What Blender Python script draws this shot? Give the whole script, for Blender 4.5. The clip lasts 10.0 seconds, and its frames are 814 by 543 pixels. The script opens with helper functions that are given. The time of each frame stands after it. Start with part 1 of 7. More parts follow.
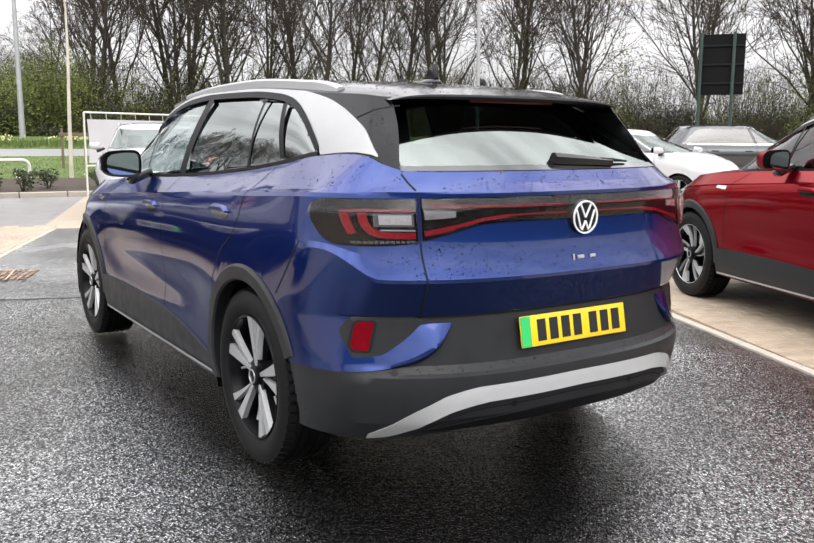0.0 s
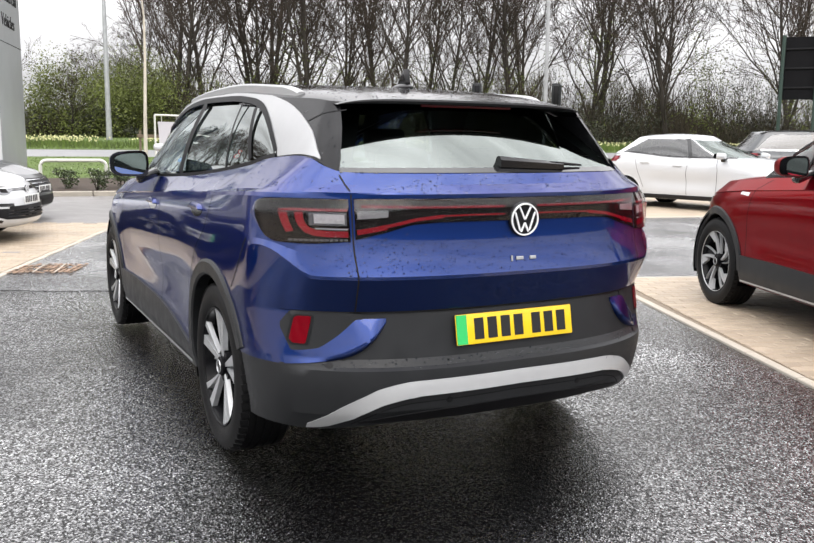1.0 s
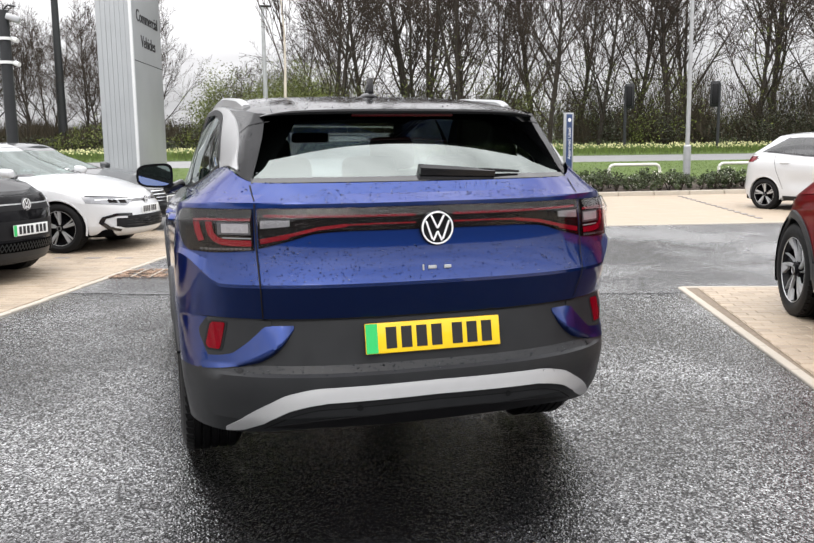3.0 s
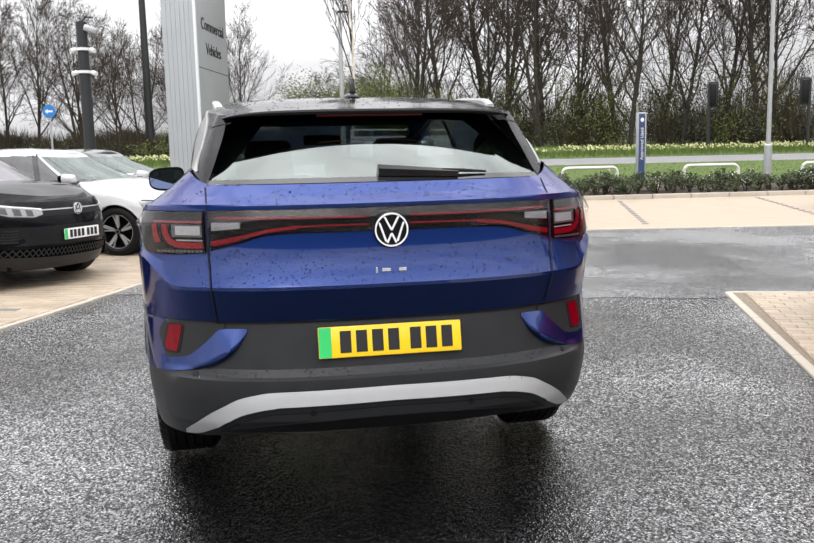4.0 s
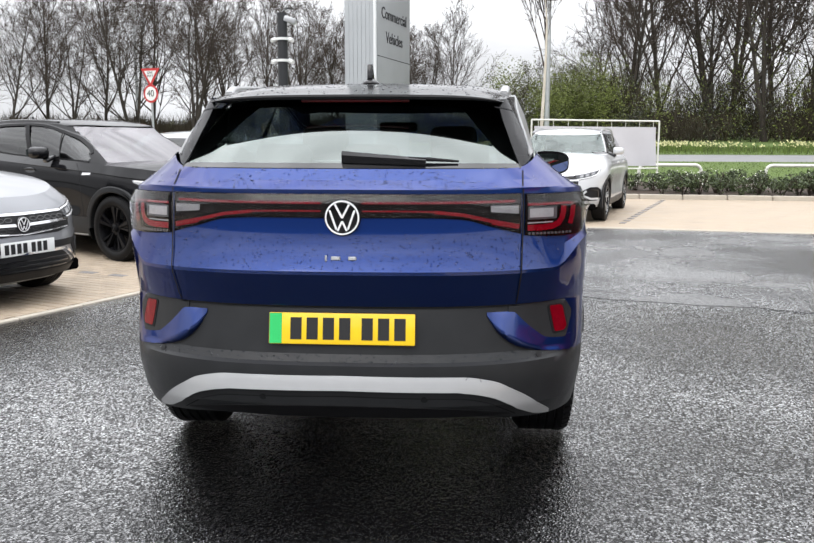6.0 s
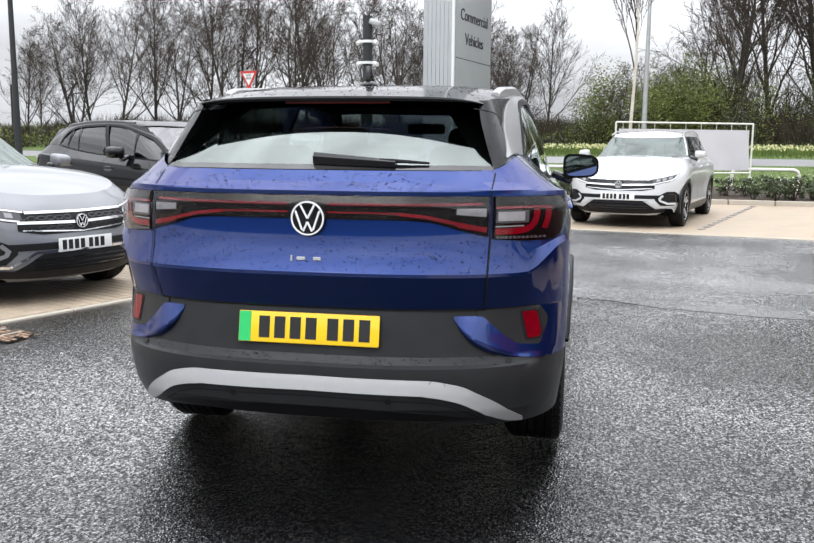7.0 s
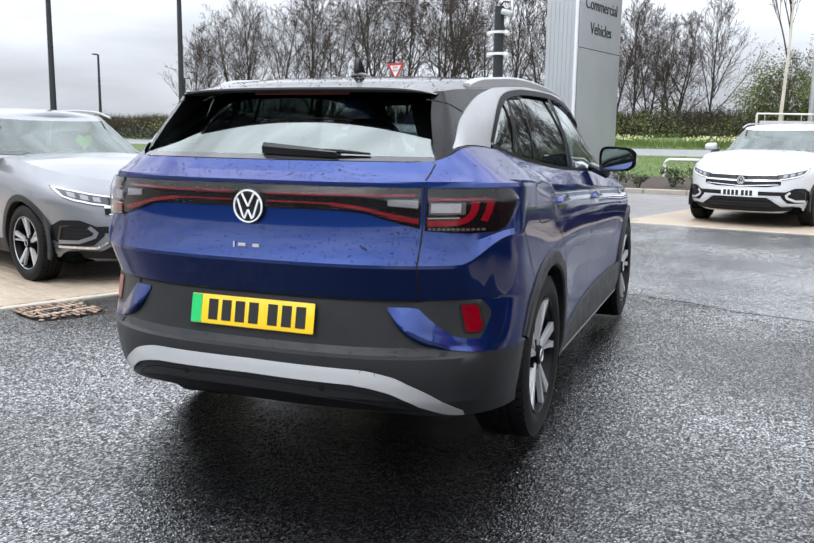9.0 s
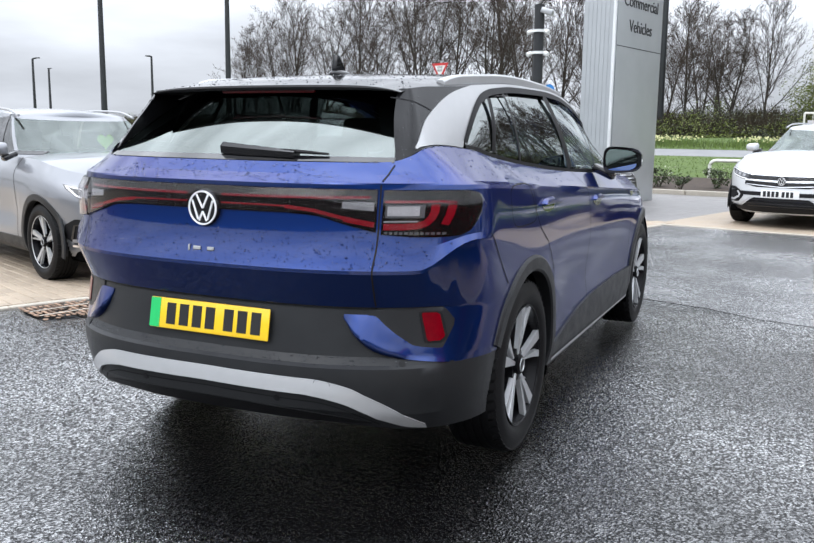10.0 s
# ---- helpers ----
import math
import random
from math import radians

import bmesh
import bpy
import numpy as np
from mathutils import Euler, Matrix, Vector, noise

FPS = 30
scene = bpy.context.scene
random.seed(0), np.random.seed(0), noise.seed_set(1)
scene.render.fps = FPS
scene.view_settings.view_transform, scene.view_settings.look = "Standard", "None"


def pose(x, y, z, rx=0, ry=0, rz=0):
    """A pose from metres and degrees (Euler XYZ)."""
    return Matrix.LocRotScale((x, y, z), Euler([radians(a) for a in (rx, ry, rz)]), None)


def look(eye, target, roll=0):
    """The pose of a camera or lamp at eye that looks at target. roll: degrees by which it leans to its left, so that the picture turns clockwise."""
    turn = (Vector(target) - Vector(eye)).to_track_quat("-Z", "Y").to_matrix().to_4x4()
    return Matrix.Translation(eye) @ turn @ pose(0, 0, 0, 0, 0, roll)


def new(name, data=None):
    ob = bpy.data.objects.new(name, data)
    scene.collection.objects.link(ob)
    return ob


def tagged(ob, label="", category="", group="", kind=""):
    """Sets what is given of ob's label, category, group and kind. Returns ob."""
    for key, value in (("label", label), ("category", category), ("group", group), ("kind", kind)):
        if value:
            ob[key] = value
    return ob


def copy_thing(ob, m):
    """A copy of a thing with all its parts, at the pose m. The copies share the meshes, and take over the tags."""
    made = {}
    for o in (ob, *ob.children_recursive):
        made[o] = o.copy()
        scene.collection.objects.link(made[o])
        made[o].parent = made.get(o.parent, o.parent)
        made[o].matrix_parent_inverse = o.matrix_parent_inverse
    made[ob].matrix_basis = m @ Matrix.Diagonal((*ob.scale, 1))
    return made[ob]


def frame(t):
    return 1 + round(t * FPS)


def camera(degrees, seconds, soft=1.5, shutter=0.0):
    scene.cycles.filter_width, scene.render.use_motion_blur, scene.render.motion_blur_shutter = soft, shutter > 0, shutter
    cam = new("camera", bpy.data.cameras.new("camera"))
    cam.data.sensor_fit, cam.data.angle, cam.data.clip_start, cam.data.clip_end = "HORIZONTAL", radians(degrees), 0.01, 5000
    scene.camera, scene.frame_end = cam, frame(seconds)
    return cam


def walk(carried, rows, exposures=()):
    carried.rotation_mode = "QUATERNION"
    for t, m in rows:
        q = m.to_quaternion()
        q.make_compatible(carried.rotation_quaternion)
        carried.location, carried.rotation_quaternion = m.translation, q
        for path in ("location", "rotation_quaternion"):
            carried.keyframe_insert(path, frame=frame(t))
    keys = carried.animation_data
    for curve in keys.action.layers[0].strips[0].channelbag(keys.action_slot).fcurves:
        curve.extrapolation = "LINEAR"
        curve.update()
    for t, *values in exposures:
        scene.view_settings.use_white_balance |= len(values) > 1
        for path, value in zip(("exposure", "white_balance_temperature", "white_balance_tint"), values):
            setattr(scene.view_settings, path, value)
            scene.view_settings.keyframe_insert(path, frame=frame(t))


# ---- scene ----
cam = camera(51.5, 10.0)
PATH = [
    (0, (-2.173, -2.166, 1.316), (-1.094, -0.511, 1.006), 0.2),
    (0.5, (-1.983, -2.325, 1.318), (-0.973, -0.626, 1.011), 0.6),
    (1, (-1.8, -2.519, 1.317), (-0.884, -0.767, 1.014), 0.6),
    (1.5, (-1.606, -2.587, 1.316), (-0.776, -0.794, 1.006), 0.8),
    (2, (-1.393, -2.68, 1.327), (-0.653, -0.846, 1.024), 0.5),
    (2.5, (-1.172, -2.83, 1.334), (-0.524, -0.961, 1.038), -0.1),
    (4, (-0.487, -2.897, 1.309), (-0.123, -0.951, 1.03), -1.3),
    (4.5, (-0.235, -2.96, 1.317), (0.02, -0.997, 1.037), -1.1),
    (5, (-0.02, -2.947, 1.293), (0.113, -0.972, 1.008), -0.7),
    (5.5, (0.209, -2.872, 1.296), (0.206, -0.894, 1.003), -0.3),
    (6, (0.424, -2.865, 1.293), (0.29, -0.892, 0.995), 0.1),
    (7.5, (1.09, -2.737, 1.295), (0.623, -0.815, 1.001), 0.6),
    (8, (1.271, -2.681, 1.294), (0.71, -0.785, 0.994), 0.8),
    (8.5, (1.48, -2.66, 1.303), (0.838, -0.792, 0.993), 0.9),
    (9, (1.633, -2.597, 1.3), (0.917, -0.757, 0.982), 0.8),
    (9.5, (1.765, -2.452, 1.299), (0.989, -0.636, 0.981), 0.9),
    (10, (1.87, -2.35, 1.301), (1.046, -0.555, 0.982), 0.8),
]
walk(cam, [(t, look(eye, target, roll)) for t, eye, target, roll in PATH],
     [(0, 0.53, 6900, 13), (2, 0.42, 6900, 13), (5, 0.37, 6800, 12), (7.5, 0.36, 6550, 11), (10, 0.36, 6300, 11)])

# ---- world and light: a bright overcast sky ----
SUN_EL, SUN_AZ = 48, 200
world = bpy.data.worlds.new("overcast_sky")
scene.world = world
world.use_nodes = True
wt = world.node_tree
wt.nodes.clear()
w_out = wt.nodes.new("ShaderNodeOutputWorld")
w_bg = wt.nodes.new("ShaderNodeBackground")
w_sky = wt.nodes.new("ShaderNodeTexSky")
w_sky.sky_type, w_sky.sun_disc = "NISHITA", False
w_sky.sun_elevation, w_sky.sun_rotation = radians(SUN_EL), radians(SUN_AZ)
w_sky.air_density, w_sky.dust_density, w_sky.ozone_density = 1.0, 3.0, 1.0
w_bw = wt.nodes.new("ShaderNodeRGBToBW")
w_mix = wt.nodes.new("ShaderNodeMix")
w_mix.data_type = "RGBA"
w_mix.inputs["Factor"].default_value = 0.93
w_tc = wt.nodes.new("ShaderNodeTexCoord")
w_map = wt.nodes.new("ShaderNodeMapping")
w_map.inputs["Scale"].default_value = (1.0, 1.0, 4.5)
w_noise = wt.nodes.new("ShaderNodeTexNoise")
w_noise.inputs["Scale"].default_value, w_noise.inputs["Detail"].default_value = 2.6, 6
w_ramp = wt.nodes.new("ShaderNodeMapRange")
w_ramp.inputs["From Min"].default_value, w_ramp.inputs["From Max"].default_value = 0.3, 0.7
w_ramp.inputs["To Min"].default_value, w_ramp.inputs["To Max"].default_value = 4.3, 8.2
w_cloud = wt.nodes.new("ShaderNodeMix")
w_cloud.data_type = "RGBA"
w_cloud.inputs["Factor"].default_value = 0.9
w_tint = wt.nodes.new("ShaderNodeMix")
w_tint.data_type, w_tint.blend_type = "RGBA", "MULTIPLY"
w_tint.inputs["Factor"].default_value = 1.0
w_tint.inputs[7].default_value = (0.945, 0.99, 1.05, 1)
# an overcast dome is brighter overhead than at the horizon
w_sep = wt.nodes.new("ShaderNodeSeparateXYZ")
w_up = wt.nodes.new("ShaderNodeMapRange")
w_up.inputs["From Min"].default_value, w_up.inputs["From Max"].default_value = 0.0, 1.0
w_up.inputs["To Min"].default_value, w_up.inputs["To Max"].default_value = 0.66, 3.6
w_dome = wt.nodes.new("ShaderNodeMix")
w_dome.data_type, w_dome.blend_type = "RGBA", "MULTIPLY"
w_dome.inputs["Factor"].default_value = 1.0
L = wt.links.new
L(w_sky.outputs[0], w_bw.inputs[0])
L(w_sky.outputs[0], w_mix.inputs[6])
L(w_bw.outputs[0], w_mix.inputs[7])
L(w_tc.outputs["Generated"], w_map.inputs[0])
L(w_map.outputs[0], w_noise.inputs["Vector"])
L(w_noise.outputs[0], w_ramp.inputs["Value"])
L(w_mix.outputs[2], w_cloud.inputs[6])
L(w_ramp.outputs[0], w_cloud.inputs[7])
L(w_cloud.outputs[2], w_tint.inputs[6])
L(w_tc.outputs["Generated"], w_sep.inputs[0])
L(w_sep.outputs["Z"], w_up.inputs["Value"])
L(w_tint.outputs[2], w_dome.inputs[6])
L(w_up.outputs[0], w_dome.inputs[7])
L(w_dome.outputs[2], w_bg.inputs[0])
L(w_bg.outputs[0], w_out.inputs[0])
w_bg.inputs[1].default_value = 0.13

sun = new("sun", bpy.data.lights.new("sun", "SUN"))
sun.data.energy, sun.data.angle, sun.data.color = 0.5, radians(35), (1.0, 0.97, 0.93)
sun.matrix_world = Matrix.Rotation(radians(-SUN_AZ), 4, "Z") @ pose(0, 0, 30, 90 - SUN_EL, 0, 180)

# ---- materials ----
def mat(name, col, rough=0.5, metal=0.0, coat=0.0, var=0.12, scale=6.0, bump=0.0, bscale=150.0, rvar=0.0, trans=0.0, ior=1.45,
        alpha=1.0, spec=0.5, emit=0.0, fine=0.0, island=0.0, pick=0.0, dist=0.002):
    """A procedural surface: colour varied at two scales, roughness varied, fine relief."""
    m = bpy.data.materials.new(name)
    m.use_nodes = True
    nt = m.node_tree
    p = nt.nodes["Principled BSDF"]
    p.inputs["Roughness"].default_value = rough
    p.inputs["Metallic"].default_value = metal
    p.inputs["Coat Weight"].default_value = coat
    p.inputs["Coat Roughness"].default_value = 0.035
    p.inputs["Transmission Weight"].default_value = trans
    p.inputs["IOR"].default_value = ior
    p.inputs["Alpha"].default_value = alpha
    p.inputs["Specular IOR Level"].default_value = spec
    p.inputs["Base Color"].default_value = (*col, 1)
    if emit:
        p.inputs["Emission Color"].default_value = (*col, 1)
        p.inputs["Emission Strength"].default_value = emit
    tc = nt.nodes.new("ShaderNodeTexCoord")
    factor = None
    if var:
        n1 = nt.nodes.new("ShaderNodeTexNoise")
        n1.inputs["Scale"].default_value, n1.inputs["Detail"].default_value = scale, 5
        nt.links.new(tc.outputs["Object"], n1.inputs["Vector"])
        factor = n1.outputs[0]
        if fine:
            n2 = nt.nodes.new("ShaderNodeTexNoise")
            n2.inputs["Scale"].default_value, n2.inputs["Detail"].default_value = scale * 14, 3
            nt.links.new(tc.outputs["Object"], n2.inputs["Vector"])
            mx = nt.nodes.new("ShaderNodeMix")
            mx.inputs["Factor"].default_value = fine
            nt.links.new(factor, mx.inputs[2])
            nt.links.new(n2.outputs[0], mx.inputs[3])
            factor = mx.outputs[0]
        if island or pick:
            ad = nt.nodes.new("ShaderNodeMath")
            ad.operation = "MULTIPLY_ADD"
            if island:
                g = nt.nodes.new("ShaderNodeNewGeometry")
                nt.links.new(g.outputs["Random Per Island"], ad.inputs[0])
            else:
                g = nt.nodes.new("ShaderNodeObjectInfo")
                nt.links.new(g.outputs["Random"], ad.inputs[0])
            ad.inputs[1].default_value = island or pick
            nt.links.new(factor, ad.inputs[2])
            sb = nt.nodes.new("ShaderNodeMath")
            sb.operation = "SUBTRACT"
            nt.links.new(ad.outputs[0], sb.inputs[0])
            sb.inputs[1].default_value = (island or pick) / 2
            factor = sb.outputs[0]
        mr = nt.nodes.new("ShaderNodeMapRange")
        mr.inputs["From Min"].default_value, mr.inputs["From Max"].default_value = 0.25, 0.75
        mr.inputs["To Min"].default_value, mr.inputs["To Max"].default_value = 1 - var, 1 + var
        nt.links.new(factor, mr.inputs["Value"])
        mu = nt.nodes.new("ShaderNodeMix")
        mu.data_type, mu.blend_type = "RGBA", "MULTIPLY"
        mu.inputs["Factor"].default_value = 1
        mu.inputs[6].default_value = (*col, 1)
        nt.links.new(mr.outputs[0], mu.inputs[7])
        nt.links.new(mu.outputs[2], p.inputs["Base Color"])
        if rvar:
            r2 = nt.nodes.new("ShaderNodeMapRange")
            r2.inputs["From Min"].default_value, r2.inputs["From Max"].default_value = 0.3, 0.7
            r2.inputs["To Min"].default_value, r2.inputs["To Max"].default_value = max(0.02, rough - rvar), min(1, rough + rvar)
            nt.links.new(n1.outputs[0], r2.inputs["Value"])
            nt.links.new(r2.outputs[0], p.inputs["Roughness"])
    if bump:
        nb = nt.nodes.new("ShaderNodeTexNoise")
        nb.inputs["Scale"].default_value, nb.inputs["Detail"].default_value = bscale, 3
        nt.links.new(tc.outputs["Object"], nb.inputs["Vector"])
        bp = nt.nodes.new("ShaderNodeBump")
        bp.inputs["Strength"].default_value, bp.inputs["Distance"].default_value = bump, dist
        nt.links.new(nb.outputs[0], bp.inputs["Height"])
        nt.links.new(bp.outputs[0], p.inputs["Normal"])
    return m


def asphalt_material(name, chip, relief, lo, hi, rough, gloss):
    """Wet dark asphalt: stone chips in relief under a film of water, damp patches that shine."""
    m = bpy.data.materials.new(name)
    m.use_nodes = True
    nt = m.node_tree
    p = nt.nodes["Principled BSDF"]
    tc = nt.nodes.new("ShaderNodeTexCoord")
    vo = nt.nodes.new("ShaderNodeTexVoronoi")
    vo.inputs["Scale"].default_value = chip
    n1 = nt.nodes.new("ShaderNodeTexNoise")
    n1.inputs["Scale"].default_value, n1.inputs["Detail"].default_value = 0.55, 5
    n2 = nt.nodes.new("ShaderNodeTexNoise")
    n2.inputs["Scale"].default_value, n2.inputs["Detail"].default_value = chip * 0.8, 2
    for n in (vo, n1, n2):
        nt.links.new(tc.outputs["Object"], n.inputs["Vector"])
    ad = nt.nodes.new("ShaderNodeMath")
    ad.operation = "MULTIPLY_ADD"
    nt.links.new(n2.outputs[0], ad.inputs[0])
    ad.inputs[1].default_value = 1.3
    nt.links.new(vo.outputs["Distance"], ad.inputs[2])
    bp = nt.nodes.new("ShaderNodeBump")
    bp.inputs["Strength"].default_value, bp.inputs["Distance"].default_value = 1.0, relief
    nt.links.new(ad.outputs[0], bp.inputs["Height"])
    nt.links.new(bp.outputs[0], p.inputs["Normal"])
    ro = nt.nodes.new("ShaderNodeMapRange")
    ro.inputs["From Min"].default_value, ro.inputs["From Max"].default_value = 0.35, 0.68
    ro.inputs["To Min"].default_value, ro.inputs["To Max"].default_value = rough - 0.08, rough + 0.08
    nt.links.new(n1.outputs[0], ro.inputs["Value"])
    nt.links.new(ro.outputs[0], p.inputs["Roughness"])
    cr = nt.nodes.new("ShaderNodeValToRGB")
    cr.color_ramp.elements[0].position, cr.color_ramp.elements[0].color = 0.15, (lo, lo, lo * 1.05, 1)
    cr.color_ramp.elements[1].position, cr.color_ramp.elements[1].color = 1.0, (hi, hi, hi * 1.05, 1)
    nt.links.new(vo.outputs["Color"], cr.inputs[0])
    nt.links.new(cr.outputs[0], p.inputs["Base Color"])
    # a film of water on the chips mirrors at a glancing angle, unevenly
    p.inputs["Specular IOR Level"].default_value = 0.15
    gl, mx = nt.nodes.new("ShaderNodeBsdfGlossy"), nt.nodes.new("ShaderNodeMixShader")
    lw, po, sp = nt.nodes.new("ShaderNodeLayerWeight"), nt.nodes.new("ShaderNodeMath"), nt.nodes.new("ShaderNodeMapRange")
    lw.inputs["Blend"].default_value = 0.5
    po.operation = "POWER"
    po.inputs[1].default_value = 2.0
    sp.inputs["From Min"].default_value, sp.inputs["From Max"].default_value = 0.30, 0.95
    sp.inputs["To Min"].default_value, sp.inputs["To Max"].default_value = 0.03, gloss
    mu = nt.nodes.new("ShaderNodeMath")
    mu.operation, mu.use_clamp = "MULTIPLY", True
    nt.links.new(lw.outputs["Facing"], po.inputs[0])
    nt.links.new(vo.outputs["Color"], sp.inputs["Value"])
    nt.links.new(po.outputs[0], mu.inputs[0])
    pt, pm = nt.nodes.new("ShaderNodeMapRange"), nt.nodes.new("ShaderNodeMath")
    pt.inputs["From Min"].default_value, pt.inputs["From Max"].default_value = 0.38, 0.64
    pt.inputs["To Min"].default_value, pt.inputs["To Max"].default_value = 0.70, 1.40
    pm.operation = "MULTIPLY"
    nt.links.new(n1.outputs[0], pt.inputs["Value"])
    nt.links.new(sp.outputs[0], pm.inputs[0])
    nt.links.new(pt.outputs[0], pm.inputs[1])
    nt.links.new(pm.outputs[0], mu.inputs[1])
    nt.links.new(mu.outputs[0], mx.inputs[0])
    nt.links.new(p.outputs[0], mx.inputs[1])
    nt.links.new(gl.outputs[0], mx.inputs[2])
    nt.links.new(ro.outputs[0], gl.inputs["Roughness"])
    nt.links.new(bp.outputs[0], gl.inputs["Normal"])
    nt.links.new(mx.outputs[0], nt.nodes["Material Output"].inputs[0])
    return m


def paint(name, col, metal=0.6, rough=0.35, coat=1.0):
    return mat(name, col, rough=rough, metal=metal, coat=coat, var=0.04, scale=900)


ASPHALT = asphalt_material("wet_asphalt", 125, 0.0019, 0.0015, 0.010, 0.17, 1.62)
LANE = asphalt_material("wet_lane_asphalt", 135, 0.0013, 0.035, 0.09, 0.25, 1.45)
ROAD = mat("road_asphalt", (0.20, 0.20, 0.205), 0.5, var=0.15, scale=2, bump=0.3, bscale=80)
BEIGE = mat("beige_paving", (0.37, 0.30, 0.225), 0.55, var=0.16, scale=3, fine=0.4, bump=0.35, bscale=120, rvar=0.12, island=0.35)
BEIGE_PICK = mat("beige_paving_block", (0.37, 0.30, 0.225), 0.55, var=0.16, scale=3, fine=0.4, bump=0.35, bscale=120, rvar=0.12, pick=0.35)
GREYPAVE = mat("grey_paving", (0.20, 0.19, 0.185), 0.45, var=0.2, scale=2, fine=0.4, bump=0.35, bscale=120, rvar=0.12, island=0.4)
JOINT = mat("joint_sand", (0.20, 0.16, 0.12), 0.9, var=0.3, scale=30)
KERB = mat("kerb_concrete", (0.42, 0.38, 0.32), 0.7, var=0.15, scale=5, fine=0.4, bump=0.3)
GRASS_SOIL = mat("turf", (0.068, 0.108, 0.017), 0.9, var=0.4, scale=1.5, fine=0.5, bump=0.6, bscale=60)
BARK = mat("grey_brown_bark", (0.036, 0.029, 0.023), 0.9, var=0.35, scale=2.5, fine=0.4)
TWIG = mat("brown_twigs", (0.042, 0.030, 0.022), 0.9, var=0.35, scale=1.0)
BRUSH = mat("dark_brushwood", (0.036, 0.028, 0.016), 0.9, var=0.4, scale=0.6, island=0.7)
BIRCH = mat("birch_bark", (0.55, 0.50, 0.42), 0.8, var=0.3, scale=4, fine=0.5)
LEAF = mat("shrub_leaf", (0.050, 0.070, 0.026), 0.5, var=0.5, scale=3, island=0.6)
SPRING = mat("spring_leaf", (0.098, 0.118, 0.024), 0.7, var=0.5, scale=0.5, island=0.6)
WALLGREY = mat("dark_grey_cladding", (0.06, 0.063, 0.066), 0.5, var=0.12, scale=0.6, fine=0.3)
IVY = mat("dark_ivy", (0.030, 0.034, 0.018), 0.6, var=0.5, scale=0.5, island=0.6)
DAFF = mat("daffodil_petal", (0.56, 0.54, 0.28), 0.6, var=0.3, scale=8, island=0.5)
BLOSSOM = mat("white_blossom", (0.75, 0.74, 0.68), 0.6, var=0.1)
BLADE = mat("grass_blade", (0.075, 0.115, 0.018), 0.6, var=0.5, scale=1, island=0.6)
GALV = mat("galvanised_steel", (0.42, 0.43, 0.44), 0.45, metal=0.6, var=0.12, scale=6)
CREAM = mat("cream_painted_steel", (0.66, 0.66, 0.60), 0.45, var=0.08, scale=5)
PYLON = mat("silver_grey_cladding", (0.40, 0.42, 0.43), 0.35, metal=0.35, var=0.05, scale=2)
PYLON_W = mat("pale_edge_strip", (0.70, 0.72, 0.72), 0.4, var=0.04)
DARKSTEEL = mat("dark_painted_steel", (0.02, 0.022, 0.024), 0.5, var=0.15, scale=6)
GREENSTEEL = mat("dark_green_steel", (0.03, 0.055, 0.045), 0.5, var=0.15, scale=6)
CLOTH = mat("white_banner_cloth", (0.52, 0.515, 0.54), 0.7, var=0.05, scale=2, bump=0.2, bscale=8)
TIMBER = mat("weathered_timber", (0.16, 0.12, 0.085), 0.8, var=0.3, scale=6, fine=0.5)
SIGNRED = mat("sign_red", (0.50, 0.03, 0.03), 0.5, var=0.05)
SIGNBLUE = mat("sign_blue", (0.02, 0.17, 0.48), 0.45, var=0.05)
NAVY = mat("navy_panel", (0.035, 0.065, 0.15), 0.35, var=0.08)
RUST = mat("rust_stained_iron", (0.24, 0.16, 0.11), 0.7, metal=0.1, island=0.9, var=0.5, scale=14, fine=0.5, bump=0.5, bscale=90)
LIME = mat("lime_card", (0.30, 0.62, 0.04), 0.6, var=0.03)
SOIL = mat("bark_mulch", (0.05, 0.035, 0.025), 0.9, var=0.4, scale=10, bump=0.8, bscale=60)
BLUE = paint("blue_metallic_paint", (0.0075, 0.031, 0.160), 0.90, 0.36, 1.0)
BLUE.node_tree.nodes["Principled BSDF"].inputs["Specular Tint"].default_value = (0.10, 0.16, 0.45, 1)
BLUE.node_tree.nodes["Principled BSDF"].inputs["Coat Roughness"].default_value = 0.045
DISC = mat("dull_brake_steel", (0.10, 0.10, 0.10), 0.5, metal=0.8, var=0.15)
RED = paint("red_metallic_paint", (0.26, 0.0015, 0.016), 0.88, 0.28, 0.30)
RED.node_tree.nodes["Principled BSDF"].inputs["Specular Tint"].default_value = (0.5, 0.06, 0.08, 1)
BLACKPAINT = mat("black_paint", (0.006, 0.006, 0.007), 0.06, spec=0.17, var=0.04, scale=900)
WHITE = paint("white_paint", (0.53, 0.54, 0.55), 0.0, 0.4)
SILVERPAINT = paint("silver_paint", (0.215, 0.222, 0.238), 0.5, 0.35, 0.8)
GREYPAINT = paint("grey_metallic_paint", (0.04, 0.043, 0.046), 0.6, 0.32)
GLOSS = mat("gloss_black_trim", (0.006, 0.006, 0.007), 0.06, coat=0.6, var=0.05)
